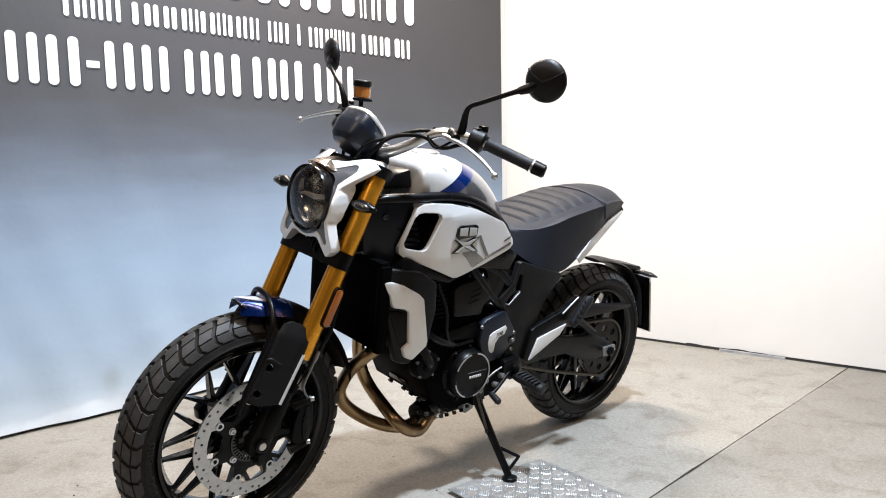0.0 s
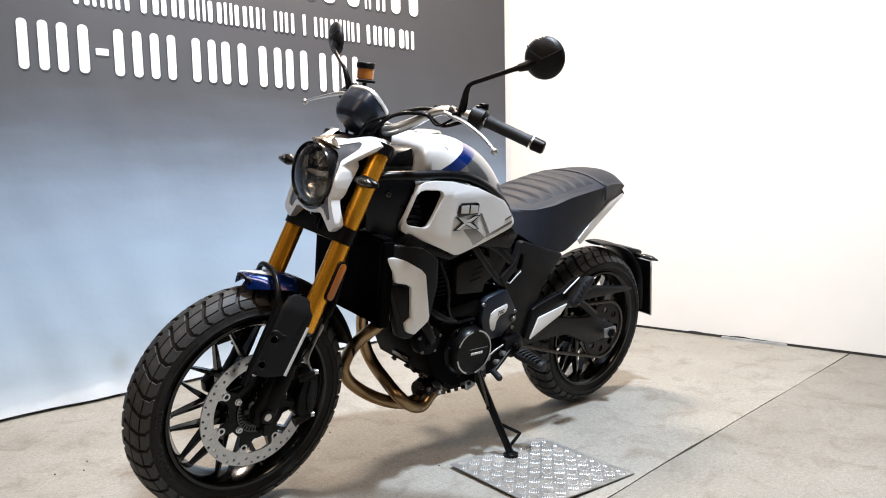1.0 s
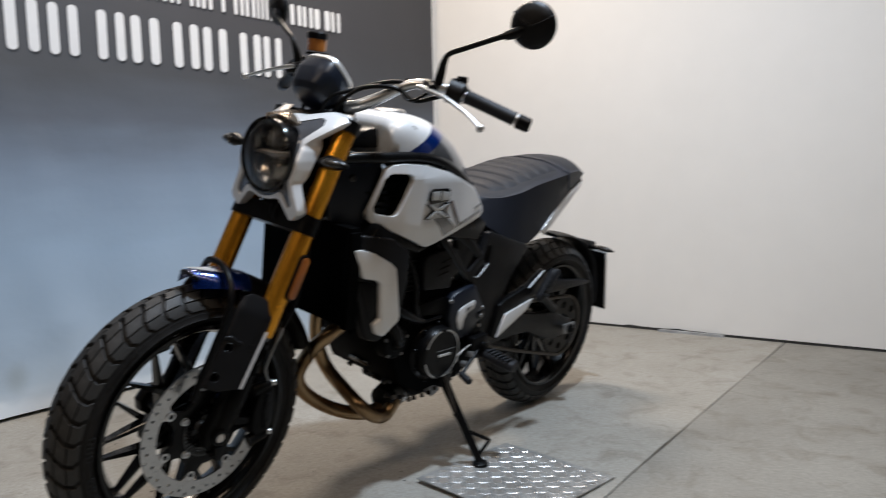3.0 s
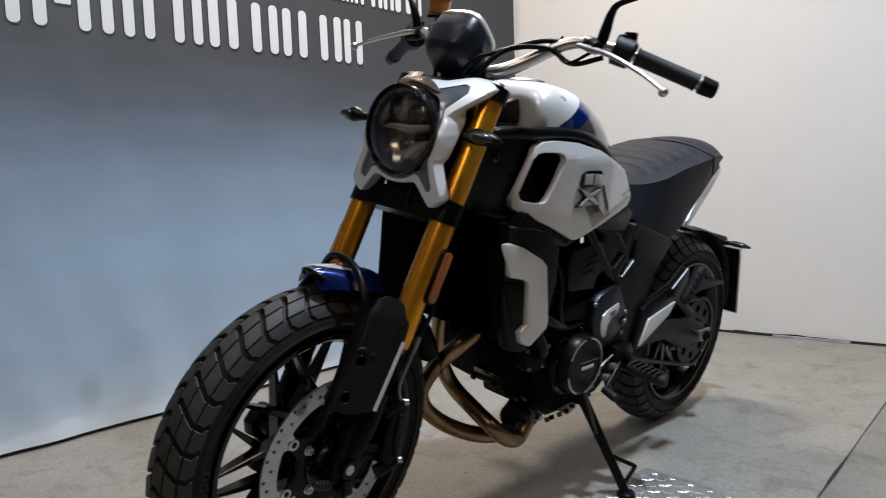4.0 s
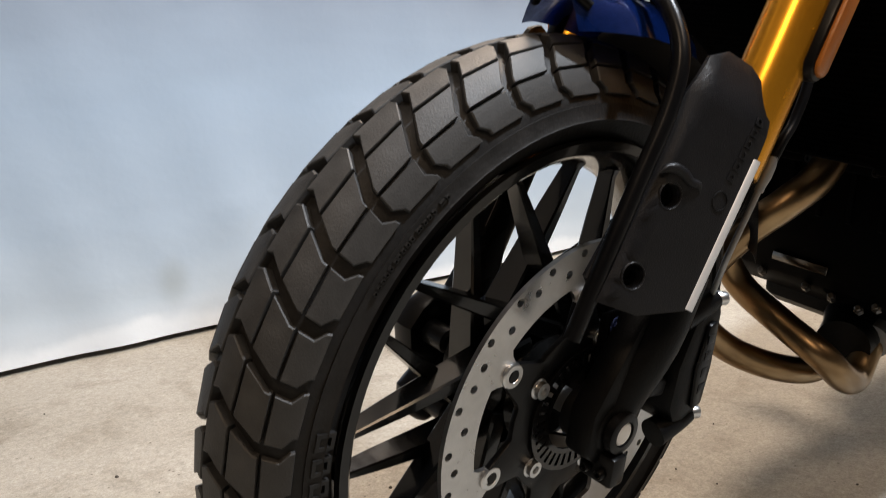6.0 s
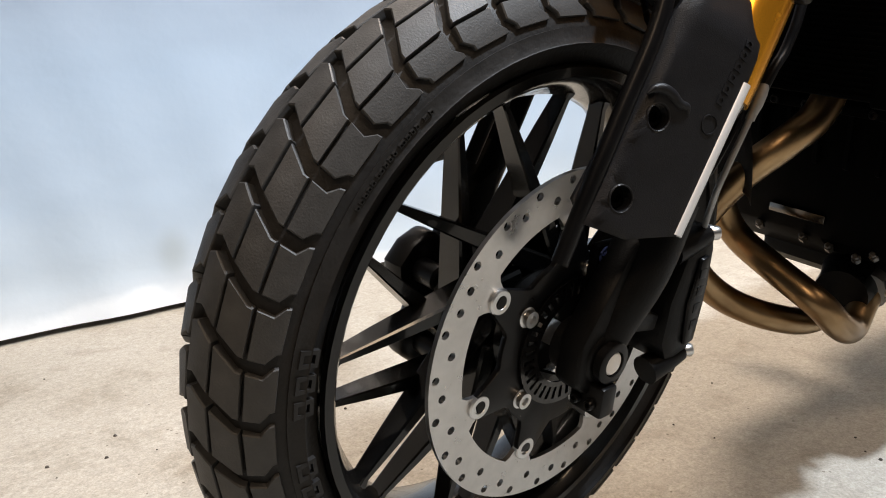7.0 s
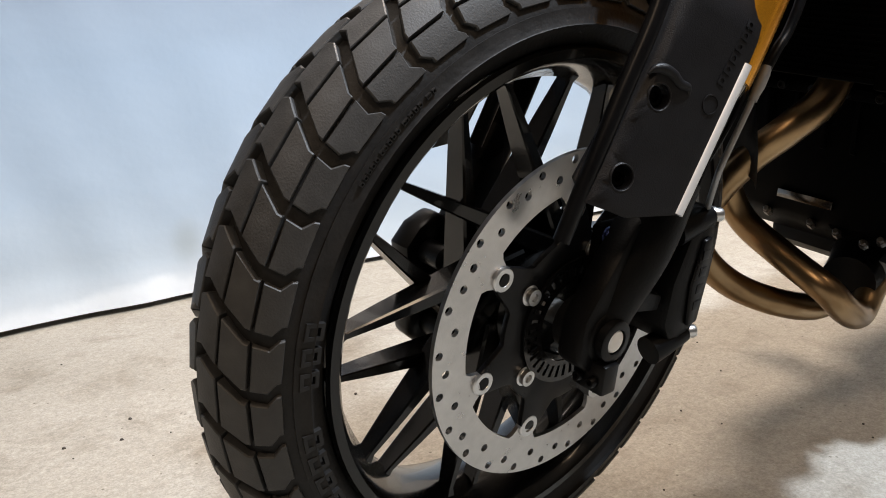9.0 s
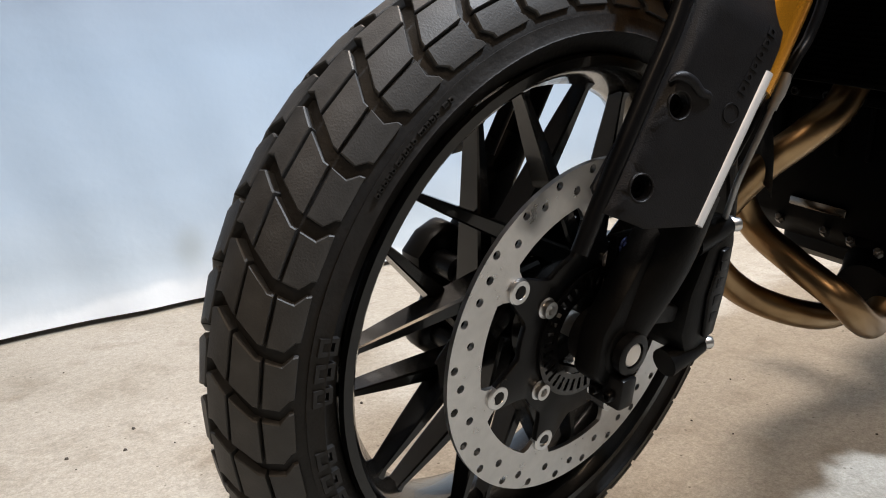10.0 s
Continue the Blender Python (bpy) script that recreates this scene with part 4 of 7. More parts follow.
    # axle
    part("front_axle", lathe([(0.08, 0.017), (0.1185, 0.017), (0.1185, 0.0195), (0.1255, 0.0195), (0.1265, 0.018), (0.1265, 0.012), (0.121, 0.0115)], (AX, 0, AZ), (0, 1, 0), 30), BLACK, bike, "black axle nut", 40, STEER)
    part("axle_end", lathe([(0.10, 0.0108), (0.1245, 0.0108), (0.1255, 0.0098)], (AX, 0, AZ), (0, 1, 0), 24), WHITE, bike, "bright axle end", 40, STEER)
    part("axle_sleeve", lathe([(-0.11, 0.012), (0.12, 0.012)], (AX, 0, AZ), (0, 1, 0), 20), CAST, bike, "", 40, STEER)
    # caliper behind the leg: body, two mounting lugs, bridge ribs and bolts
    cal = plate([(-0.098, 0.285), (-0.086, 0.306), (-0.088, 0.350), (-0.100, 0.386), (-0.110, 0.412), (-0.124, 0.424), (-0.141, 0.420), (-0.150, 0.396), (-0.153, 0.356), (-0.150, 0.318), (-0.138, 0.288), (-0.120, 0.276)], [], 0.048, 0.112, 0.009)
    c = part("brake_caliper", cal, CASTBLACK, bike, "black radial brake caliper", 40, STEER)
    part("caliper_bridge", plate([(-0.118, 0.300), (-0.112, 0.345), (-0.120, 0.392), (-0.134, 0.394), (-0.138, 0.345), (-0.134, 0.302)], [], 0.111, 0.117, 0.003), BLACK, c, "", 40, STEER)
    for k, zz in enumerate((0.318, 0.336, 0.354, 0.372)):
        part("caliper_bar", box(-0.130, -0.119, 0.1165, 0.1178, zz, zz + 0.010, 0.0006), BLACK, c, "plain raised bar", 40, STEER)
    for p in ((-0.140, 0.106, 0.412), (-0.136, 0.106, 0.286)):
        part("caliper_bolt", lathe([(-0.020, 0.0085), (0.002, 0.0085), (0.002, 0.0070), (0.008, 0.0070), (0.010, 0.0058), (0.010, 0.003)], p, (-0.75, 0.55, 0.1), 16), CHROME, c, "silver bolt", 40, STEER)
        part("caliper_lug", tube([(p[0] + 0.050, 0.098, p[2] - 0.012), (p[0] + 0.020, 0.102, p[2] - 0.004), (p[0] + 0.004, 0.104, p[2])], [0.015, 0.013, 0.011], 16, 4), CASTBLACK, c, "cast mounting lug", 40, STEER)
    part("brake_hose", tube([(-0.128, 0.106, 0.420), (-0.110, 0.118, 0.446), (-0.103, 0.125, 0.470), (-0.119, 0.127, 0.510), (-0.134, 0.127, 0.540)], 0.0030, 10), CAST, bike, "grey braided brake hose", 40, STEER)
    part("brake_hose", tube([(-0.140, 0.127, 0.554), (-0.152, 0.127, 0.572), (-0.168, 0.126, 0.590), (-0.186, 0.122, 0.630), (-0.226, 0.10, 0.73), (-0.25, 0.05, 0.80)], 0.0048, 10), BLACK, bike, "black brake hose", 40, STEER)
    part("hose_ferrule", join(tube([(-0.131, 0.127, 0.533), (-0.134, 0.1275, 0.540), (-0.138, 0.1275, 0.550), (-0.141, 0.127, 0.557)], [0.0044, 0.0052, 0.0052, 0.0044], 14, 3, False), tube([(-0.128, 0.127, 0.527), (-0.131, 0.127, 0.533)], 0.0042, 12, 2, False)), CAST, bike, "silver hose ferrule", 40, STEER)
    part("sensor_wire", tube([(-0.012, 0.082, 0.41), (-0.045, 0.09, 0.44), (-0.085, 0.112, 0.462), (-0.110, 0.120, 0.505), (-0.130, 0.121, 0.55)], 0.0026, 8), BLACK, bike, "", 40, STEER)
    # wheel speed sensor between the spider and the leg
    sensor = part("speed_sensor", box(-0.034, 0.004, 0.074, 0.086, 0.372, 0.418, 0.004), SHADEBLACK, bike, "black wheel speed sensor", 40, STEER)
    part("sensor_bolt", lathe([(0, 0.0085), (0.002, 0.0085), (0.0025, 0.0065), (0.007, 0.0065), (0.007, 0.0034), (0.004, 0.003)], (-0.006, 0.086, 0.408), (0, 1, 0), 16), BOLTBLUE, sensor, "blue-tinted bolt", 35, STEER)
    for k in range(3):
        part("sensor_mark", box(-0.016 + 0.006 * k, -0.0145 + 0.006 * k, 0.086, 0.0866, 0.378, 0.394), WHITE, sensor, "tiny pale bar", 30, STEER)
    # lobed casting of the right leg seen through the spokes
    lobes = plate([(0.068, 0.372), (0.084, 0.352), (0.080, 0.326), (0.058, 0.312), (0.056, 0.292), (0.074, 0.276), (0.074, 0.250), (0.052, 0.232), (0.026, 0.238), (0.010, 0.270), (0.004, 0.330), (0.016, 0.368), (0.044, 0.384)], [], -0.118, -0.086, 0.008)
    low = part("fork_lobe", lobes, BLACK, bike, "black lobed casting on the fork leg", 40, STEER)
    for x, z in ((0.056, 0.345), (0.048, 0.262)):
        part("lobe_pin", lathe([(0, 0.013), (0.030, 0.013), (0.033, 0.010)], (x, -0.088, z), (0, 1, 0), 20), BLACK, low, "", 40, STEER)


fork()


# -- front mudguard and its hoop --
def arch(a0, a1, r, w, drop, thick, n=18, m=10, taper=1.0):
    """A bent sheet over the wheel between two angles."""
    bm = bmesh.new()
    grid = []
    for i in range(n + 1):
        f = i / n
        a = radians(a0 + (a1 - a0) * f)
        ww = w * (taper + (1 - taper) * min(1, f * 2.5))
        row = []
        for j in range(m + 1):
            s = -1 + 2 * j / m
            rr = r - drop * abs(s) ** 2.6
            row.append(bm.verts.new((AX + rr * math.cos(a), ww * s, AZ + rr * math.sin(a))))
        grid.append(row)
    for i in range(n):
        for j in range(m):
            bm.faces.new((grid[i][j], grid[i + 1][j], grid[i + 1][j + 1], grid[i][j + 1]))
    bmesh.ops.solidify(bm, geom=bm.faces[:], thickness=thick)
    return bm


def mudguard():
    ob = part("front_mudguard", arch(86.0, 110, 0.364, 0.060, 0.036, 0.003, 20, 14, 0.52), BLUE, bike, "short glossy blue front mudguard", 45, STEER)
    part("mudguard_rear", arch(109.5, 166, 0.362, 0.062, 0.036, 0.003), PLASTIC, ob, "black plastic rear section", 45, STEER)
    lip = tube([(AX + 0.360 * math.cos(radians(a + 2.3)), y, AZ + (0.360 - 0.014 * (abs(y) / 0.030) ** 2.5) * math.sin(radians(a + 2.3))) for a, y in ((86.0, -0.030), (84.6, -0.020), (83.9, 0), (84.6, 0.020), (86.0, 0.030))], 0.0045, 10)
    part("mudguard_lip", lip, BLACK, ob, "black front lip", 45, STEER)
    # white star decal as plain strokes
    star = bmesh.new()
    for da, y0, dy, da2 in ((92.3, 0.014, 0.020, 7.5), (92.3, 0.014, 0.019, -6.5), (92.3, 0.014, -0.026, 8.0), (92.3, 0.014, -0.026, -5.5)):
        q = []
        for a, y, w in ((da, y0, 1), (da + da2, y0 + dy, 0.15)):
            q.append((a, y, w))
        pts = []
        for a, y, w in (q[0], q[1]):
            pts.append((a + 1.7 * w, y - 0.006 * w))
            pts.append((a - 1.7 * w, y + 0.006 * w))
        loop = [pts[0], pts[2], pts[3], pts[1]]
        vs = []
        for a, y in loop:
            s = y / 0.060
            rr = 0.3674 - 0.036 * abs(s) ** 2.6
            vs.append(star.verts.new((AX + rr * math.cos(radians(a)), y, AZ + rr * math.sin(radians(a)))))
        star.faces.new(vs)
    bmesh.ops.solidify(star, geom=star.faces[:], thickness=-0.001)
    part("mudguard_decal", star, WHITE, ob, "white star-shaped strokes", 45, STEER)
    half = [(0.072, 0.099, 0.420), (0.050, 0.100, 0.477), (0.023, 0.100, 0.539), (-0.005, 0.099, 0.600), (-0.020, 0.091, 0.642), (-0.030, 0.066, 0.675), (-0.036, 0.034, 0.694), (-0.038, 0.0, 0.700)]
    whole = half + [(-0.041, -0.028, 0.694), (-0.047, -0.052, 0.672), (-0.050, -0.068, 0.636), (-0.046, -0.076, 0.590), (-0.030, -0.084, 0.530), (0.0, -0.090, 0.450)]
    part("mudguard_hoop", tube(whole, 0.0075, 14), BLACK, bike, "black steel hoop over the mudguard", 60, STEER)


mudguard()


# -- clamps, headlamp, shroud, indicators --
def yoke(z, depth, name):
    x = fx(z)
    bm = bmesh.new()
    pts = [(LEGY * s_ + 0.031 * math.cos(radians(a_)), 0.031 * math.sin(radians(a_))) for s_, a0_ in ((1, -100), (-1, 80)) for a_ in range(a0_, a0_ + 201, 25)]
    loops = []
    for k in (-depth / 2, depth / 2):
        loops.append([Vector((x, 0, z)) + SPINE * k + Vector((math.cos(RAKE), 0, math.sin(RAKE))) * b + Vector((0, a, 0)) for a, b in pts])
    rings(bm, loops)
    bevel_edges(bm, 0.004)
    return part(name, bm, BLACK, bike, "black fork clamp", 40, STEER)


yoke(1.022, 0.030, "upper_fork_clamp")
yoke(0.792, 0.045, "lower_fork_clamp")
for sg in (1, -1):
    part("fork_cap", tube([(fx(1.034), LEGY * sg, 1.034), (fx(1.046), LEGY * sg, 1.046)], [0.019, 0.016], 20, 2, False), CHROME, bike, "silver fork cap", 40, STEER)
part("steering_stem", tube([(fx(0.78) - 0.04, 0, 0.78), (fx(1.03) - 0.04, 0, 1.03)], 0.035, 20, 2, False), BLACK, bike, "", 40, STEER)

HLC = Vector((-0.155, 0.010, 0.942))
HLA = Vector((1, 0, 0.07)).normalized()


def headlamp():
    bucket = part("headlamp", lathe([(-0.13, 0.045), (-0.11, 0.07), (-0.06, 0.086), (-0.02, 0.088), (-0.004, 0.0885), (-0.004, 0.083), (-0.05, 0.079), (-0.075, 0.05), (-0.08, 0.0)], HLC, HLA, 64), GLOSS, bike, "round headlamp with clear lens and black bowl", 40, STEER)
    part("headlamp_bezel", lathe([(-0.012, 0.0885), (0.001, 0.0885), (0.005, 0.0872), (0.0055, 0.0852), (0.002, 0.0828), (-0.004, 0.0825)], HLC, HLA, 72, closed=True), GLOSS, bucket, "glossy black bezel", 50, STEER)
    lens = part("headlamp_lens", lathe([(-0.002, 0.0830), (0.003, 0.080), (0.009, 0.062), (0.013, 0.036), (0.0145, 0.0), (0.0115, 0.0), (0.010, 0.036), (0.006, 0.062), (0.0, 0.080)], HLC, HLA, 64, closed=True), GLASS, bucket, "clear domed glass", 60, STEER)
    lens.visible_shadow = False
    # one smoky mirrored bowl with a projector eye, a curved divider and fluted facets
    c = HLC
    up = Vector((-HLA.z, 0, HLA.x))
    across = Vector((0, 1, 0))
    bowl = part("reflector_bowl", lathe([(-0.010, 0.080), (-0.014, 0.079), (-0.028, 0.072), (-0.044, 0.055), (-0.054, 0.032), (-0.057, 0.0), (-0.060, 0.0), (-0.047, 0.057), (-0.030, 0.0745), (-0.012, 0.0815)], c, HLA, 56, closed=True), DIMCHROME, bucket, "smoky brown mirrored bowl", 50, STEER)
    part("lamp_collar", lathe([(-0.020, 0.0805), (-0.006, 0.0805), (-0.008, 0.0740), (-0.016, 0.0715), (-0.020, 0.074)], c, HLA, 64, closed=True), GLOSS, bucket, "black inner collar", 40, STEER)

    for oy, oz, rad in ((0.006, 0.033, 0.021), (-0.008, -0.030, 0.017)):
        p = c + up * oz + across * oy - HLA * 0.034
        eye = part("projector_eye", lathe([(-0.014, rad), (0.002, rad), (0.004, rad * 0.93), (0.001, rad * 0.84), (-0.006, rad * 0.80)], p, HLA, 32, closed=True), FLUTE, bowl, "bright eye ring", 50, STEER)
        part("eye_lens", lathe([(-0.012, rad * 0.82), (-0.002, rad * 0.78), (0.004, rad * 0.5), (0.006, 0.0)], p, HLA, 28), SMOKE, eye, "dark domed eye", 50, STEER)
    # curved divider: a thick band that sags in the middle and lifts to one side
    band = rings(bmesh.new(), [[c + across * y + up * (z + dz) - HLA * (0.020 + 0.9 * y * y + dd) for dz, dd in ((h, 0.004), (h * 0.4, -0.004), (-h * 0.6, 0.0), (-h, 0.010), (0.0, 0.014))] for y, z, h in ((-0.066, 0.000, 0.004), (-0.045, 0.004, 0.006), (-0.020, 0.003, 0.008), (0.005, 0.002, 0.009), (0.030, 0.006, 0.008), (0.050, 0.011, 0.006), (0.066, 0.015, 0.004))])
    part("lamp_divider", band, LAMPGREY, bucket, "grey curved divider across the lamp", 40, STEER)
    # dark bracket on one side and two short wings
    part("lamp_bracket_ring", tube([c + across * y + up * z - HLA * 0.026 for y, z in ((-0.030, 0.050), (-0.052, 0.036), (-0.050, 0.014), (-0.062, 0.000), (-0.052, -0.018), (-0.056, -0.036), (-0.036, -0.052))], 0.0045, 8, 5, True, 0.6), GLOSS, bucket, "black curved bracket", 40, STEER)
    for k in range(7):
        y0, z0 = 0.012 + 0.006 * k, -0.022 + 0.0022 * k
        part("mirror_flute", tube([c + across * y0 + up * z0 - HLA * (0.030 + 0.002 * k), c + across * (y0 - 0.024) + up * (z0 - 0.036 - 0.001 * k) - HLA * 0.030], [0.0022, 0.0030], 4, 2, False), FLUTE, bucket, "narrow fluted mirror strip", 10, STEER)
    for y, z, a in ((0.040, 0.040, 0.5), (0.048, 0.026, 0.2), (-0.012, 0.058, 1.2)):
        part("lamp_facet", tube([c + across * y + up * z - HLA * 0.028, c + across * (y - 0.014 * math.cos(a)) + up * (z + 0.010 * math.sin(a)) - HLA * 0.032], [0.0028, 0.0016], 5, 2, False), FLUTE, bucket, "", 10, STEER)

    # silver mask with four arms round the lamp; upper arms sweep far back
    def depth(y, z):
        s = (abs(y) + z) * 0.7071 - 0.071
        soft = 0.5 * (s + math.sqrt(s * s + 0.0001))
        top = z - 0.078
        return -0.004 - 0.06 * z - 1.22 * soft - 0.8 * 0.5 * (top + math.sqrt(top * top + 0.0001)) - 0.12 * max(0, -z - 0.08)

    def rounded(half, cut):
        """A closed outline from its half, with every corner cut round."""
        pts = [Vector(p) for p in half + [(-y, z) for y, z in half[-2:0:-1]]]
        out = []
        for k, p in enumerate(pts):
            a, e = pts[k - 1], pts[(k + 1) % len(pts)]
            la, le = (a - p).length, (e - p).length
            u, w = p + (a - p) * min(0.4, cut / la), p + (e - p) * min(0.4, cut / le)
            out += [u, u * 0.25 + p * 0.5 + w * 0.25, w]
        return out

    def reach(outline, ang):
        """How far the outline lies from the lamp's middle in one direction."""
        dy, dz = math.cos(ang), math.sin(ang)
        best = 0.0
        for k, p in enumerate(outline):
            q = outline[(k + 1) % len(outline)]
            ey, ez = q.x - p.x, q.y - p.y
            det = ey * dz - ez * dy
            if abs(det) < 1e-12:
                continue
            f = (p.y * dy - p.x * dz) / det
            if -1e-6 <= f <= 1 + 1e-6:
                r = (p.x + ey * f) * dy + (p.y + ez * f) * dz
                best = max(best, r)
        return best

    def arc(r, a0, a1, n):
        return [(r * math.cos(radians(a0 + (a1 - a0) * k / n)), r * math.sin(radians(a0 + (a1 - a0) * k / n))) for k in range(n + 1)]

    silver_half = [(0.0, 0.103), (0.030, 0.100), (0.045, 0.100), (0.078, 0.112), (0.112, 0.107), (0.127, 0.092), (0.120, 0.078), (0.098, 0.047), (0.093, 0.036), (0.100, 0.022), (0.1035, 0.0), (0.103, -0.022), (0.096, -0.045), (0.100, -0.060), (0.121, -0.110), (0.118, -0.120), (0.101, -0.136), (0.094, -0.137), (0.058, -0.097), (0.044, -0.095), (0.025, -0.1010), (0.0, -0.1035)]
    grey_half = arc(0.0930, 90, 62, 5) + [(0.052, 0.084), (0.079, 0.097), (0.089, 0.093), (0.096, 0.081), (0.094, 0.073), (0.082, 0.0475)] + arc(0.0930, 20, -30, 8) + [(0.083, -0.056), (0.0965, -0.097), (0.095, -0.102), (0.087, -0.109), (0.083, -0.1075), (0.062, -0.081)] + arc(0.0930, -56, -90, 6)
    silver_line, grey_line = rounded(silver_half, 0.004), rounded(grey_half, 0.0025)
    turns = sorted({round(math.atan2(p.y, p.x), 4) for p in silver_line + grey_line} | {round(radians(a), 4) for a in range(-180, 180, 4)})
    turns = [a for k, a in enumerate(turns) if k == 0 or a - turns[k - 1] > 0.0012]

    def place(r, ang, lift):
        y, z = r * math.cos(ang), r * math.sin(ang)
        return HLC + Vector((depth(y, z) + lift, y, z))

    silver_rows, grey_rows = [[] for k in range(9)], [[] for k in range(6)]
    for ang in turns:
        rs, rg = reach(silver_line, ang), reach(grey_line, ang)
        rs = max(rs, rg + 0.004)
        side = abs(math.cos(ang))
        back = 0.026 + 0.030 * max(0.0, 1 - abs(rs - 0.100) / 0.012) * side
        for k, (r, lift) in enumerate(((rg - 0.0015, -0.006), (rg, -0.0005), (rg + 0.0012, 0.0018), (rg * 0.5 + rs * 0.5, 0.0022), (rs - 0.0022, 0.0016), (rs - 0.0004, -0.0015), (rs + 0.0006, -back * 0.5), (rs - 0.001, -back), (rs - 0.006, -back))):
            silver_rows[k].append(place(r, ang, lift))
        for k, f in enumerate((0.0, 0.12, 0.35, 0.65, 0.9, 1.0)):
            grey_rows[k].append(place(0.0875 + (rg - 0.0878) * f, ang, -0.0018 + (0.0035 if f == 0.12 else 0) - (0.006 if f == 0 else 0)))
    bm = bmesh.new()
    rings(bm, silver_rows, caps=False)
    mask = part("headlamp_shroud", bm, SILVER, bike, "silver cross-shaped headlamp shroud", 42, STEER)
    bm = bmesh.new()
    rings(bm, grey_rows, caps=False)
    part("shroud_insert", bm, INSERT, mask, "grey inset star round the lamp", 42, STEER)
    for sg in (1, -1):
        def v(x, y, z):
            return (x + (0.034 if sg < 0 else 0.0), y * sg, z + (0.008 if sg < 0 else 0.0))
        # indicator
        st = part("indicator", tube([v(-0.232, 0.085, 0.944), v(-0.226, 0.115, 0.944), v(-0.222, 0.132, 0.944)], [0.008, 0.0075, 0.010], 12), BLACK, bike, "slim black front indicator", 40, STEER)
        shell = tube([v(-0.222, 0.122, 0.944), v(-0.222, 0.132, 0.945), v(-0.222, 0.150, 0.946), v(-0.226, 0.175, 0.945), v(-0.231, 0.193, 0.943), v(-0.233, 0.200, 0.942)], [0.006, 0.0125, 0.0195, 0.0165, 0.009, 0.003], 18, 6, True, 0.85)
        part("indicator_body", shell, BLACK, st, "leaf-shaped black body", 50, STEER)
        lens_i = tube([v(-0.214, 0.142, 0.947), v(-0.212, 0.155, 0.947), v(-0.216, 0.175, 0.946), v(-0.225, 0.191, 0.943)], [0.006, 0.0135, 0.0125, 0.004], 14, 6, True, 0.85)
        part("indicator_lens", lens_i, SMOKE, st, "smoked ribbed lens", 50, STEER)
    # cap over the lamp, bent along the bezel; silver's warm reflection painted brown
    cap = bmesh.new()
    rows = []
    for k in range(6):
        row = []
        for t in range(-9, 10):
            ang = radians(90 + 4.0 * t)
            rr = 0.0975 + 0.009 * math.sin(k / 5 * 1.5) * (1 - abs(t / 10) ** 3)
            row.append(HLC + Vector((-0.010 - 0.016 * k - 0.030 * (t / 9) ** 2, rr * math.cos(ang), rr * math.sin(ang))))
        rows.append(row)
    rings(cap, rows, closed=False, caps=False)
    bmesh.ops.solidify(cap, geom=cap.faces[:], thickness=0.003)
    part("shroud_cap", cap, mat("warm_reflection_metal", (0.42, 0.34, 0.26), 0.24, 0.75, vary=0.1, bump=0.0, coat=0.3), mask, "metal cap over the lamp, its warm reflection painted brown", 40, STEER)
    part("lamp_bracket", join(box(-0.30, -0.215, -0.085, -0.06, 0.86, 0.99, 0.006), box(-0.30, -0.215, 0.06, 0.085, 0.86, 0.99, 0.006), box(-0.30, -0.22, -0.08, 0.08, 0.795, 0.90, 0.008)), BLACK, bike, "black lamp bracket", 40, STEER)
    for k in range(4):
        yk = -0.03 + 0.02 * k
        part("wiring", tube([(-0.20, yk, 0.86), (-0.19 + 0.006 * k, yk + 0.005, 0.80), (-0.215, yk, 0.765), (-0.26, yk - 0.01, 0.775)], 0.004, 8), BLACK, bike, "", 50, STEER)


headlamp()


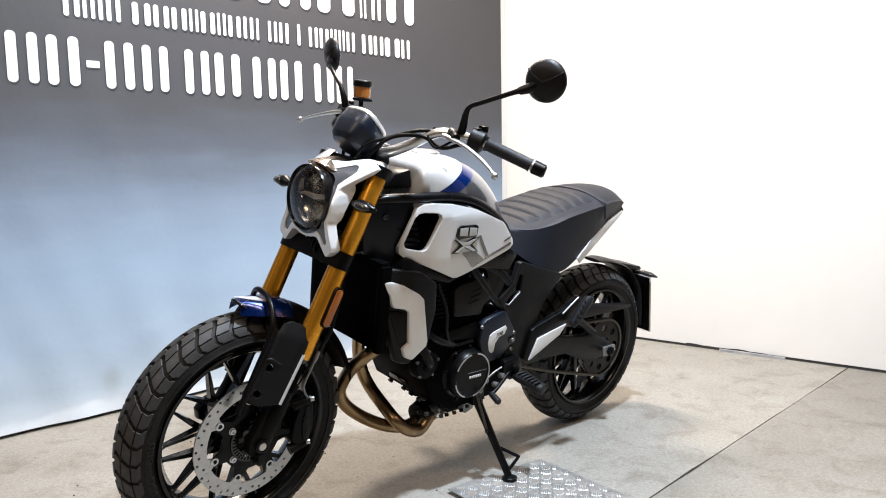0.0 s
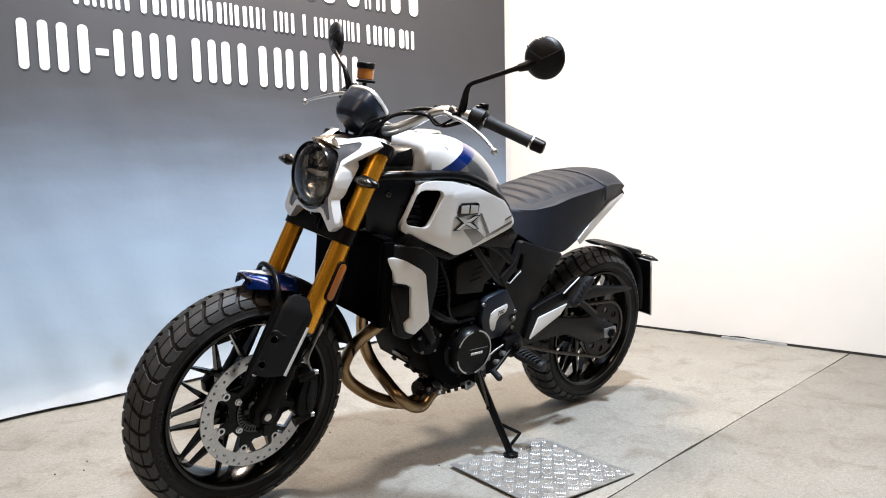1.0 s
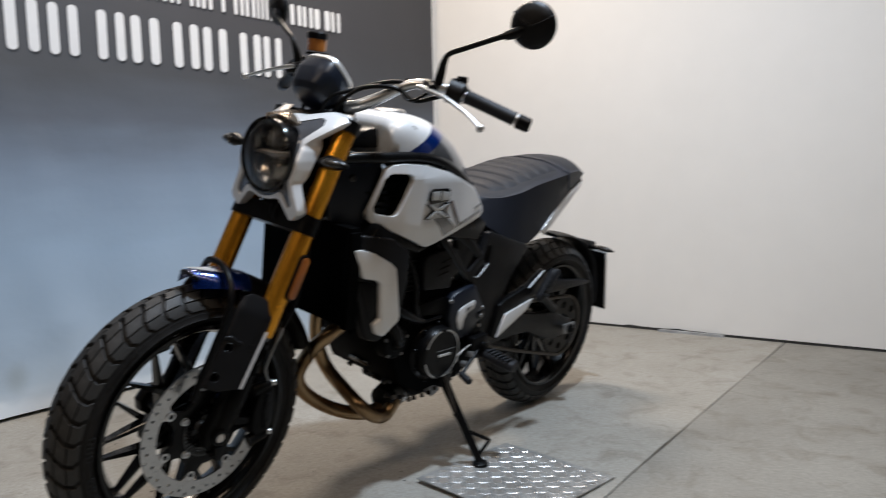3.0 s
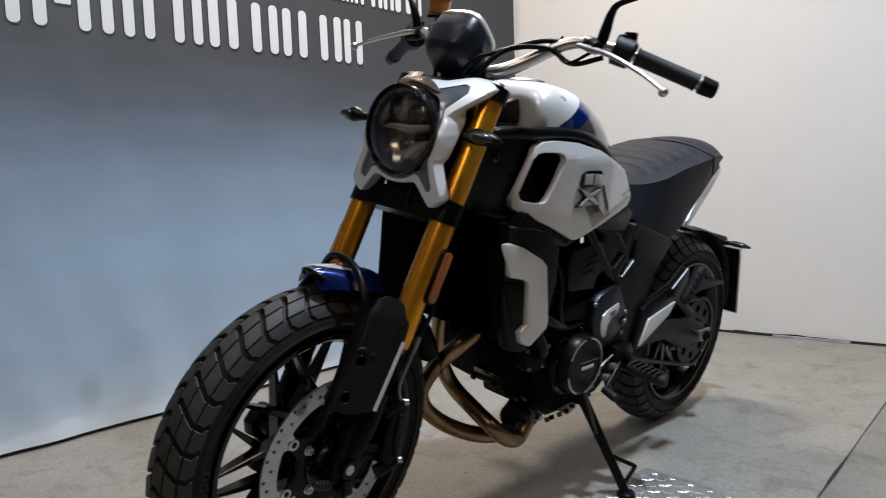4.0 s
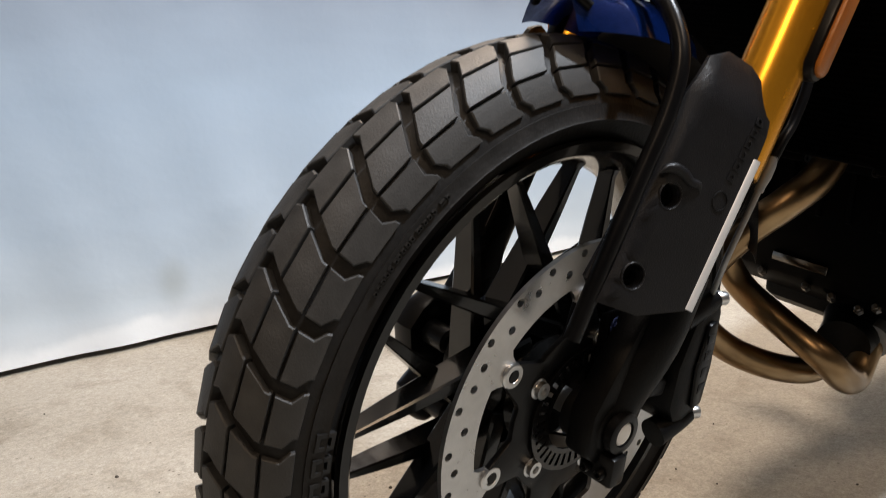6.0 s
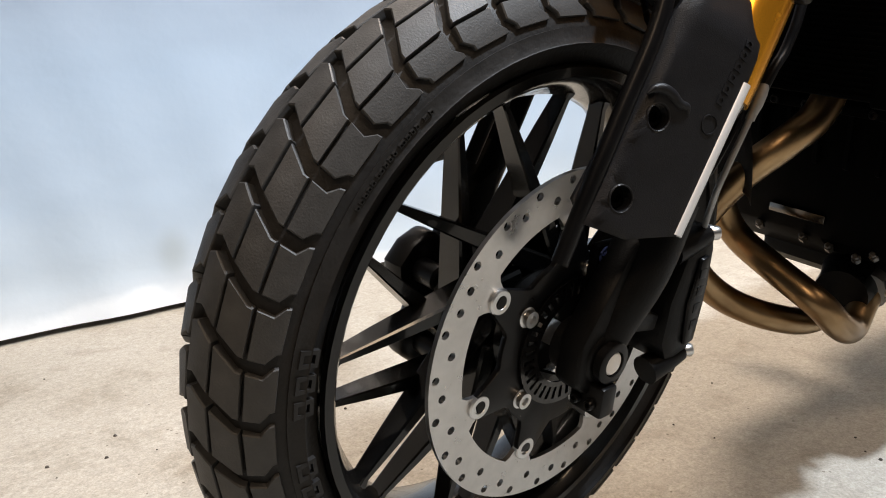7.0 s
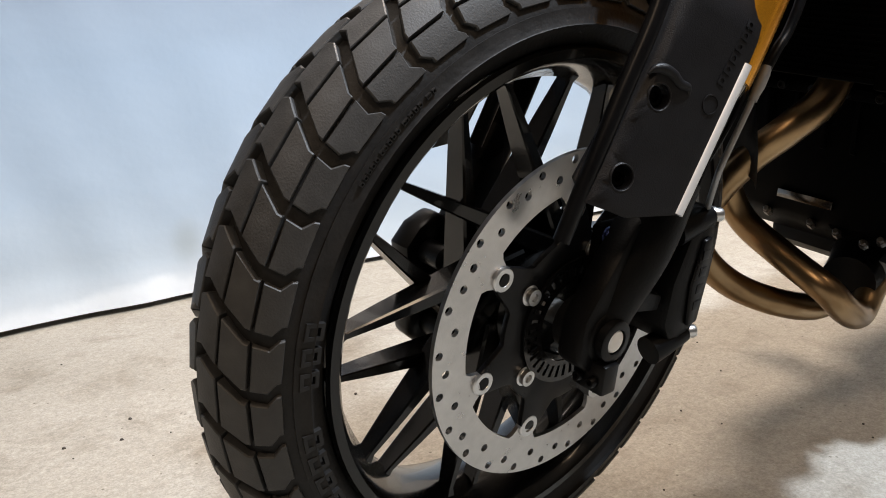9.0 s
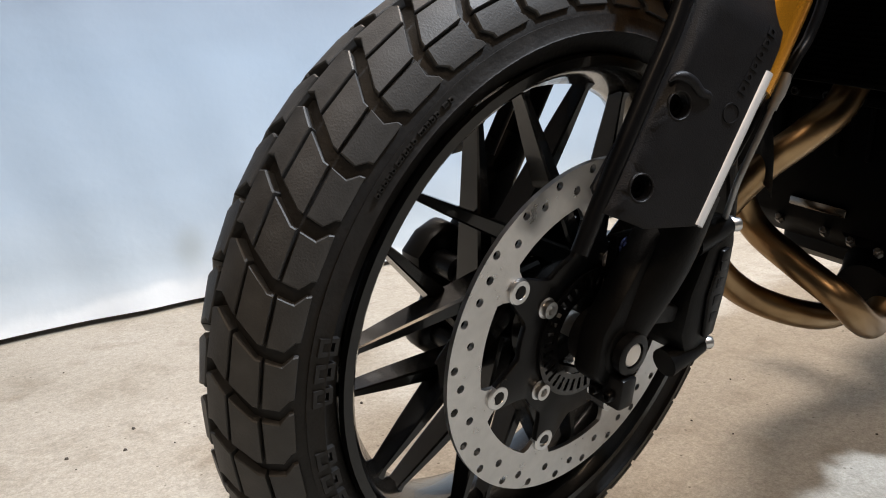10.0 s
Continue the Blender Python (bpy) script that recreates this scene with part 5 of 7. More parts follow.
# -- instrument pod, bars, controls, mirrors --
def cockpit():
    ax = Vector((-0.70, 0, 0.71)).normalized()
    c = Vector((-0.328, 0.010, 1.137))
    # a barrel with softened corners: rounded square sections along the axis
    side_ = Vector((0, 1, 0))
    front_ = side_.cross(ax)

    def pod_ring(o, rad, sq, n=40):
        out = []
        for k in range(n):
            a = 2 * math.pi * k / n
            ca, sa = math.cos(a), math.sin(a)
            out.append(c + ax * o + side_ * (rad * math.copysign(abs(ca) ** (2 / sq), ca)) + front_ * (0.94 * rad * math.copysign(abs(sa) ** (2 / sq), sa)))
        return out

    shell = rings(bmesh.new(), [pod_ring(o, rad, sq) for o, rad, sq in ((-0.088, 0.026, 2.6), (-0.085, 0.040, 2.8), (-0.074, 0.050, 3.0), (-0.070, 0.0515, 3.2), (-0.036, 0.0600, 3.2), (-0.032, 0.0605, 3.2), (-0.006, 0.0585, 3.2), (0.0, 0.0570, 3.2))])
    pod = part("instrument_pod", shell, BLUEBLACK, bike, "dark rounded-square instrument pod with a silver rim", 30, STEER)
    rim_ = rings(bmesh.new(), [pod_ring(o, rad, 3.2) for o, rad in ((-0.002, 0.0575), (0.001, 0.0600), (0.010, 0.0570), (0.013, 0.0520), (0.011, 0.0490), (-0.002, 0.0485))], caps=False)
    part("pod_rim", rim_, RIMSILVER, pod, "silver rim", 40, STEER)
    part("pod_screen", lathe([(0.004, 0.050), (0.006, 0.04), (0.006, 0.0)], c, ax, 40), GLOSS, pod, "dark screen", 50, STEER)
    for sg in (1, -1):
        def m(p):
            q = un(p)
            return (q.x, q.y * sg, q.z)
        pts = [m(p) for p in ((-0.352, 0.045, 1.066), (-0.368, 0.07, 1.066), (-0.400, 0.115, 1.090), (-0.440, 0.185, 1.132), (-0.470, 0.235, 1.134), (-0.505, 0.29, 1.122), (-0.588, 0.42, 1.070))]
        part("handlebar", tube(pts, [0.0155, 0.0155, 0.0145, 0.0125, 0.0115, 0.011, 0.011], 18), CHROME, bike, "brushed silver tapered handlebar", 60, STEER)
        grip = tube([m(p) for p in ((-0.513, 0.300, 1.1185), (-0.516, 0.305, 1.1165), (-0.575, 0.398, 1.0795), (-0.578, 0.402, 1.0775))], [0.0195, 0.0165, 0.0165, 0.0185], 20, 2, False)
        gr = part("handgrip", grip, GRIPMAT, bike, "dark rubber grip", 50, STEER)
        part("grip_collar", tube([m((-0.580, 0.405, 1.076)), m((-0.582, 0.408, 1.075))], 0.0155, 18, 2, False), CAST, gr, "silver collar", 40, STEER)
        part("bar_end", tube([m((-0.582, 0.408, 1.075)), m((-0.597, 0.432, 1.066)), m((-0.599, 0.435, 1.065))], [0.0185, 0.0175, 0.013], 18, 2, False), BLACK, gr, "black bar-end weight", 40, STEER)
        sw = tube([m((-0.487, 0.262, 1.130)), m((-0.489, 0.265, 1.129)), m((-0.507, 0.292, 1.120)), m((-0.509, 0.296, 1.118))], [0.022, 0.029, 0.029, 0.022], 18, 2, False)
        sg_ob = part("switch_housing", sw, PLASTIC, bike, "black switch housing", 40, STEER)
        q = Vector(m((-0.500, 0.278, 1.150)))
        part("switch_button", box(q.x - 0.012, q.x + 0.012, q.y - 0.010, q.y + 0.010, q.z - 0.012, q.z + 0.008, 0.004), BLACK, sg_ob, "", 40, STEER)
        q = Vector(m((-0.512, 0.280, 1.152)))
        part("switch_button", box(q.x - 0.008, q.x + 0.008, q.y - 0.008, q.y + 0.016, q.z - 0.006, q.z + 0.012, 0.003), BLACK, sg_ob, "", 40, STEER)
        perch = tube([m((-0.462, 0.215, 1.138)), m((-0.455, 0.235, 1.132)), m((-0.444, 0.255, 1.126))], [0.014, 0.016, 0.012], 12)
        part("lever_perch", perch, BLACK, bike, "black lever perch", 40, STEER)
        # the right lever stands flatter than the left one
        if sg > 0:
            run = ((-0.436, 0.215, 1.130), (-0.440, 0.245, 1.124), (-0.446, 0.29, 1.112), (-0.452, 0.35, 1.085), (-0.450, 0.392, 1.062), (-0.448, 0.402, 1.055))
        else:
            run = ((-0.436, 0.225, 1.136), (-0.432, 0.245, 1.132), (-0.426, 0.29, 1.120), (-0.421, 0.34, 1.105), (-0.418, 0.378, 1.092), (-0.417, 0.392, 1.088))
        lv = part("lever", tube([m(p) for p in run], [0.008, 0.009, 0.0072, 0.006, 0.0052, 0.005], 14, 6, True, 0.7), CHROME, bike, "polished silver lever", 50, STEER)
        part("lever_ball", lathe([(-0.009, 0.003), (-0.006, 0.0075), (0, 0.0095), (0.006, 0.0075), (0.009, 0.003)], m((run[-1][0], run[-1][1] + 0.003, run[-1][2] - 0.002)), (0, 1, 0), 16), CHROME, lv, "", 60, STEER)
        # mirror: stalk, joint, round black housing with a V-shaped ridge, glass behind
        stalk = part("mirror", tube([m(p) for p in ((-0.471, 0.245, 1.140), (-0.470, 0.252, 1.165), (-0.466, 0.262, 1.192), (-0.466, 0.276, 1.211), (-0.478, 0.310, 1.226), (-0.508, 0.380, 1.256), (-0.518, 0.396, 1.263))], [0.012, 0.011, 0.0085, 0.0062, 0.0062, 0.0065, 0.009], 14), BLACK, bike, "black round bar mirror on a bent stalk", 50, STEER)
        mc = Vector(m((-0.560, 0.437, 1.291)))
        fw = Vector((0.93, 0.30 * sg, -0.08)).normalized()
        part("mirror_boot", tube([m((-0.516, 0.392, 1.261)), m((-0.532, 0.412, 1.271)), mc], [0.010, 0.013, 0.010], 12, 3), BLACK, stalk, "", 50, STEER)
        part("mirror_housing", lathe([(-0.008, 0.050), (-0.002, 0.0535), (0.006, 0.0525), (0.014, 0.045), (0.020, 0.030), (0.023, 0.0)], mc, fw, 40), PLASTIC, stalk, "black plastic back", 50, STEER)
        part("mirror_glass", lathe([(-0.008, 0.048), (-0.0095, 0.047), (-0.0095, 0.0)], mc, fw, 40), CHROME, stalk, "mirror glass", 50, STEER)
        side = fw.cross(Vector((0, 0, 1))).normalized()
        upv = side.cross(fw)
        for s2 in (1, -1):
            a = mc + fw * 0.0235 - upv * 0.002
            b = mc + fw * 0.008 + side * (0.047 * s2) + upv * 0.026
            mid = mc + fw * 0.0205 + side * (0.022 * s2) + upv * 0.009
            part("mirror_ridge", tube([a, mid, b], 0.0024, 8, 4), PLASTIC, stalk, "", 50, STEER)
    part("bar_clamp", join(box(-0.385, -0.335, -0.06, -0.03, 1.03, 1.085, 0.006), box(-0.385, -0.335, 0.03, 0.06, 1.03, 1.085, 0.006), lathe([(-0.06, 0.0155), (0.06, 0.0155)], (-0.358, 0, 1.066), (0, 1, 0), 18)), BLACK, bike, "black handlebar clamp", 40, STEER)
    # brake fluid cup on the right bar
    q = Vector((-0.486, -0.213, 1.208))
    cup = part("fluid_reservoir", lathe([(-0.020, 0.022), (-0.018, 0.0255), (0.014, 0.0265)], q, (0, 0, 1), 28), FLUID, bike, "amber brake fluid reservoir with black cap", 40, STEER)
    part("reservoir_cap", lathe([(0.013, 0.0285), (0.016, 0.0295), (0.028, 0.0290), (0.031, 0.0260)], q, (0, 0, 1), 28), BLACK, cup, "black cap", 30, STEER)
    part("reservoir_bracket", join(box(q.x - 0.018, q.x + 0.022, q.y - 0.018, q.y + 0.03, q.z - 0.030, q.z - 0.022, 0.002), box(q.x - 0.004, q.x + 0.008, q.y - 0.004, q.y + 0.006, q.z - 0.075, q.z - 0.024, 0.002)), BLACK, cup, "", 40, STEER)
    # cables
    for pts, r in (([(-0.445, 0.205, 1.137), (-0.40, 0.15, 1.138), (-0.335, 0.09, 1.108), (-0.285, 0.06, 1.08), (-0.285, 0.035, 1.0), (-0.30, 0.03, 0.9)], 0.005), ([(-0.47, 0.25, 1.118), (-0.435, 0.20, 1.10), (-0.40, 0.16, 1.125), (-0.34, 0.10, 1.11), (-0.30, 0.06, 1.04), (-0.31, 0.05, 0.95)], 0.0055), ([(-0.46, 0.225, 1.125), (-0.42, 0.20, 1.10), (-0.41, 0.175, 1.125), (-0.43, 0.175, 1.15)], 0.0035), ([(-0.445, -0.205, 1.137), (-0.39, -0.14, 1.155), (-0.32, -0.06, 1.12), (-0.29, -0.03, 1.0)], 0.005)):
        part("cable", tube(pts, r, 10), BLACK, bike, "black control cable", 60, STEER)
    part("ignition_switch", lathe([(0, 0.02), (0.03, 0.02), (0.034, 0.016)], (-0.40, 0.0, 1.05), SPINE, 20), CHROME, bike, "", 40, STEER)


cockpit()


# -- tank --
def tank_shell():
    bm = bmesh.new()
    loops = []
    n = 28
    for x, zt, zb, hw, sq in ((-0.460, 1.014, 0.957, 0.108, 4.0), (-0.464, 1.032, 0.955, 0.119, 4.2), (-0.482, 1.049, 0.955, 0.129, 4.2), (-0.52, 1.056, 0.955, 0.140, 3.6), (-0.56, 1.057, 0.955, 0.146, 2.7), (-0.62, 1.050, 0.945, 0.148, 2.5), (-0.69, 1.026, 0.925, 0.140, 2.3), (-0.75, 0.985, 0.895, 0.126, 2.2), (-0.80, 0.930, 0.862, 0.108, 2.1), (-0.835, 0.875, 0.838, 0.085, 2.0), (-0.85, 0.850, 0.830, 0.06, 2.0)):
        row = []
        for k in range(n + 1):
            a = math.pi * k / n
            c, s = math.cos(a), math.sin(a)
            y = hw * math.copysign(abs(c) ** (2 / sq), c)
            z = zb + (zt - zb) * abs(s) ** (2 / sq)
            row.append(Vector((x, y, z)))
        row += [Vector((x, -hw * 0.9, zb - 0.012)), Vector((x, hw * 0.9, zb - 0.012))]
        loops.append(row)
    dense = []
    for i in range(len(loops) - 1):
        for k in range(3):
            a, b, c, d = loops[max(i - 1, 0)], loops[i], loops[i + 1], loops[min(i + 2, len(loops) - 1)]
            t = k / 3
            dense.append([0.5 * (2 * q + (r - p) * t + (2 * p - 5 * q + 4 * r - s) * t * t + (3 * q - p - 3 * r + s) * t ** 3) for p, q, r, s in zip(a, b, c, d)])
    dense.append(loops[-1])
    rings(bm, dense)
    return bm


def tank():
    def cut(bm, co, no, keep_front):
        bmesh.ops.bisect_plane(bm, geom=bm.verts[:] + bm.edges[:] + bm.faces[:], plane_co=co, plane_no=no, clear_outer=keep_front, clear_inner=not keep_front)
        return bm

    n = Vector((-1, 0, -1.59)).normalized()
    a, b = Vector((-0.514, 0, 0.968)), Vector((-0.582, 0, 0.968))
    body = part("tank_front", cut(tank_shell(), a, n, True), SILVER, bike, "silver front section of the fuel tank", 45)
    mid = cut(cut(tank_shell(), a, n, False), b, n, True)
    part("tank_band", mid, BLUE, bike, "glossy deep blue band across the tank", 45)
    part("tank_rear", cut(tank_shell(), b, n, False), GREYPAINT, bike, "dark grey glossy rear of the tank", 45)
    # small pressed mark and the filler cap
    def on_tank(x, z):
        hw, zt, sq = (float(np.interp(-x, [0.482, 0.52, 0.56], v)) for v in ((0.127, 0.140, 0.146), (1.047, 1.056, 1.057), (4.0, 3.6, 2.7)))
        f = min(1, (z - 0.955) / (zt - 0.955))
        return Vector((x, hw * max(0, 1 - f ** sq) ** (1 / sq) + 0.0008, z))
    part("tank_mark", tube([on_tank(-0.492, 1.018), on_tank(-0.497, 1.027), on_tank(-0.528, 1.028), on_tank(-0.534, 1.021)], 0.0014, 6, 2, False), CAST, body, "small plain pressed line", 40)
    part("filler_cap", lathe([(0, 0.042), (0.006, 0.042), (0.010, 0.036), (0.011, 0.0)], (-0.56, 0, 1.053), (0.02, 0, 1), 36), CHROME, body, "round filler cap", 40)
    part("tank_bracket", plate([(-0.365, 0.965), (-0.40, 1.005), (-0.455, 1.020), (-0.465, 0.965)], [], -0.07, 0.07, 0.008), BLACK, bike, "black bracket in front of the tank")
    # black rail under the tank on each side
    for sg in (1, -1):
        pts = [(-0.300, 0.110 * sg, 0.940), (-0.34, 0.118 * sg, 0.947), (-0.42, 0.132 * sg, 0.949), (-0.55, 0.147 * sg, 0.949), (-0.64, 0.146 * sg, 0.930), (-0.73, 0.136 * sg, 0.888), (-0.80, 0.120 * sg, 0.842), (-0.84, 0.105 * sg, 0.812)]
        part("tank_rail", tube(pts, [0.010, 0.014, 0.0145, 0.015, 0.016, 0.016, 0.014, 0.009], 14, 8, True, 1.0), BLACK, bike, "satin black rail under the tank", 60)


tank()


# -- side panels with the air scoop and plain emblem shapes --
def panel_y(x, z):
    return float(np.interp(-x, [0.37, 0.385, 0.42, 0.46, 0.50, 0.58, 0.66, 0.79], [0.128, 0.140, 0.157, 0.180, 0.190, 0.194, 0.188, 0.166])) - 0.35 * max(0, z - 0.905) - 0.22 * max(0, 0.78 - z)


def side_panel(sg):
    def put(name, bm, material, parent, label="", smooth=38):
        bmesh.ops.translate(bm, vec=(-0.012, 0, -0.003), verts=bm.verts[:])
        return part(name, bm if sg > 0 else mirrored(bm), material, parent, label, smooth)

    outline = [(-0.414, 0.925), (-0.403, 0.900), (-0.373, 0.812), (-0.374, 0.798), (-0.386, 0.788), (-0.455, 0.760), (-0.538, 0.724), (-0.552, 0.723), (-0.66, 0.756), (-0.775, 0.788), (-0.788, 0.800), (-0.785, 0.815), (-0.742, 0.862), (-0.725, 0.876), (-0.60, 0.922), (-0.52, 0.938), (-0.464, 0.940), (-0.432, 0.936)]
    scoop = [(-0.430, 0.915), (-0.416, 0.911), (-0.406, 0.900), (-0.383, 0.829), (-0.385, 0.818), (-0.394, 0.812), (-0.430, 0.807), (-0.441, 0.812), (-0.447, 0.823), (-0.476, 0.900), (-0.474, 0.911), (-0.462, 0.916)]
    body = put("side_panel", plate(outline, [scoop], -0.016, 0.0, 0.0035, bend=panel_y, step=0.014), SILVER, bike, "silver side panel with an air scoop", 50)
    well = bmesh.new()
    mx, mz = -0.430, 0.862
    rings(well, [[Vector((mx + (x - mx) * f, panel_y(x, z) + o, mz + (z - mz) * f)) for x, z in scoop] for f, o in ((1.02, -0.004), (1.02, -0.018), (0.97, -0.05))])
    bmesh.ops.delete(well, geom=[f for f in well.faces if len(f.verts) > 4 and f.calc_center_median().y > 0.12 and max(v.co.y for v in f.verts) > 0.17], context="FACES_ONLY")
    put("scoop_well", well, SHADEBLACK, body, "black scoop well", 40)
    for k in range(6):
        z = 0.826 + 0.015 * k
        put("scoop_louvre", tube([(-0.394 - 0.005 * k, panel_y(-0.39, z) - 0.025, z), (-0.420 - 0.003 * k, panel_y(-0.42, z) - 0.028, z), (-0.436 - 0.006 * k, panel_y(-0.445, z) - 0.03, z)], 0.003, 8, 3), SHADEBLACK, body, "thin black louvre", 40)
    # dark graphic stripes
    def decal(pts, name, material, label, lift=0.0008, thick=0.0006):
        return put(name, plate(pts, [], lift, lift + thick, 0, bend=panel_y, step=0.014), material, body, label, 60)
    decal([(-0.552, 0.800), (-0.602, 0.802), (-0.650, 0.768), (-0.604, 0.749)], "panel_stripe", GREYPAINT, "dark grey graphic stripe")
    decal([(-0.612, 0.845), (-0.622, 0.846), (-0.668, 0.776), (-0.657, 0.772)], "panel_stripe", GREYPAINT, "thin dark stripe")
    decal([(-0.650, 0.768), (-0.775, 0.802), (-0.774, 0.810), (-0.655, 0.778)], "panel_stripe", GREYPAINT, "thin dark stripe along the lower edge")
    decal([(-0.738, 0.813), (-0.770, 0.822), (-0.770, 0.828), (-0.738, 0.818)], "panel_mark", GREYPAINT, "tiny plain dark bar")

    def emblem(pts, name, inner):
        """A raised dark-edged shape with a bright top."""
        e = put(name, plate(pts, [], 0.0, 0.006, 0.001, bend=panel_y), GLOSS, body, "raised dark emblem shape", 30)
        for pts_ in inner:
            put("emblem_face", plate(pts_, [], 0.006, 0.0072, 0.0003, bend=panel_y), RIMSILVER, e, "metal-grey face", 30)

    top = [(-0.527, 0.872), (-0.523, 0.850), (-0.532, 0.840), (-0.600, 0.846), (-0.604, 0.874), (-0.594, 0.880), (-0.538, 0.880)]
    emblem(top, "emblem", [[(-0.533, 0.851), (-0.533, 0.873), (-0.562, 0.874), (-0.562, 0.850)], [(-0.568, 0.849), (-0.568, 0.874), (-0.597, 0.871), (-0.597, 0.850)]])
    arms = [(-0.513, 0.800), (-0.534, 0.800), (-0.556, 0.815), (-0.592, 0.800), (-0.612, 0.800), (-0.584, 0.823), (-0.612, 0.842), (-0.590, 0.842), (-0.562, 0.828), (-0.534, 0.836), (-0.514, 0.842), (-0.540, 0.822)]
    emblem(arms, "emblem", [[(-0.521, 0.803), (-0.535, 0.803), (-0.556, 0.818), (-0.588, 0.803), (-0.603, 0.803), (-0.572, 0.8215), (-0.548, 0.8215)], [(-0.548, 0.8225), (-0.574, 0.8240), (-0.602, 0.8395), (-0.589, 0.8395), (-0.562, 0.8305), (-0.534, 0.8375), (-0.524, 0.8395)]])


side_panel(1)
side_panel(-1)


# -- black fairing pieces, radiator and its shrouds --
def front_body():
    for sg in (1, -1):
        def put(name, bm, material, parent, label="", smooth=38):
            return part(name, bm if sg > 0 else mirrored(bm), material, parent, label, smooth)
        upper = plate([(-0.285, 0.930), (-0.300, 0.800), (-0.330, 0.745), (-0.46, 0.730), (-0.47, 0.80), (-0.43, 0.94)], [], 0.08, 0.112, 0.006, bend=lambda x, z: 0.30 * (-x - 0.40))
        up_ob = put("inner_fairing", upper, BLUEBLACK, bike, "matt black inner fairing")
        put("fairing_bolt", screw((-0.355, 0.100, 0.895), (0.2, 1, 0), 0.010, 0.004), GLOSS, up_ob)
        low = plate([(-0.40, 0.790), (-0.46, 0.758), (-0.55, 0.722), (-0.79, 0.790), (-0.83, 0.760), (-0.80, 0.715), (-0.66, 0.735), (-0.55, 0.700), (-0.45, 0.730), (-0.37, 0.755)], [], 0.10, 0.165, 0.006)
        put("panel_underside", low, BLACK, bike, "black lower edge under the side panel")
        # radiator shroud: black shell with a silver blade
        def flare(x, z):
            return 0.38 * max(-0.02, min(0.10, -0.326 - x))
        shell = plate([(-0.300, 0.752), (-0.318, 0.735), (-0.328, 0.640), (-0.366, 0.496), (-0.40, 0.488), (-0.458, 0.545), (-0.478, 0.640), (-0.474, 0.720), (-0.42, 0.755), (-0.33, 0.768)], [], 0.135, 0.166, 0.008, bend=flare)
        sh = put("radiator_shroud", shell, PLASTIC, bike, "matt black radiator shroud")
        blade = plate([(-0.306, 0.734), (-0.336, 0.732), (-0.365, 0.723), (-0.408, 0.698), (-0.421, 0.684), (-0.444, 0.560), (-0.441, 0.545), (-0.401, 0.507), (-0.381, 0.515), (-0.374, 0.540), (-0.390, 0.556), (-0.384, 0.647), (-0.370, 0.655), (-0.340, 0.660), (-0.330, 0.694), (-0.316, 0.718)], [], 0.162, 0.180, 0.005, bend=flare)
        put("shroud_blade", blade, SILVER, sh, "silver blade-shaped trim")
        put("shroud_recess", plate([(-0.335, 0.650), (-0.366, 0.648), (-0.380, 0.638), (-0.385, 0.560), (-0.366, 0.552)], [], 0.164, 0.170, 0.003, bend=flare), BLACK, sh, "")
        put("shroud_bolt", screw((-0.458, 0.186, 0.560), (0, 1, 0), 0.012, 0.006), GLOSS, sh)
        put("shroud_bracket", box(-0.50, -0.46, 0.12, 0.160, 0.50, 0.74, 0.008), SHADEBLACK, bike, "black bracket")
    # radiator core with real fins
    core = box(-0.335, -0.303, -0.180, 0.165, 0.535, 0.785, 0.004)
    rad = part("radiator", core, SHADEBLACK, bike, "black finned radiator")
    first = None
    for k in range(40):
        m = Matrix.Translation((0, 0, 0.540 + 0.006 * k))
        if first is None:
            first = finish("radiator_fin", box(-0.3035, -0.3005, -0.170, 0.150, -0.0009, 0.0009), SHADEBLACK, rad, "", 30, m)
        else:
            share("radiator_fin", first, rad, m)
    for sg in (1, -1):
        part("radiator_tank", box(-0.335, -0.301, sg * 0.162 - 0.012, sg * 0.162 + 0.012, 0.53, 0.775, 0.004), SHADEBLACK, rad, "")
    part("radiator_hose", tube([(-0.345, 0.06, 0.775), (-0.37, 0.07, 0.80), (-0.43, 0.075, 0.80), (-0.50, 0.07, 0.74)], 0.017, 14), BLACK, bike, "black coolant hose", 60)


front_body()


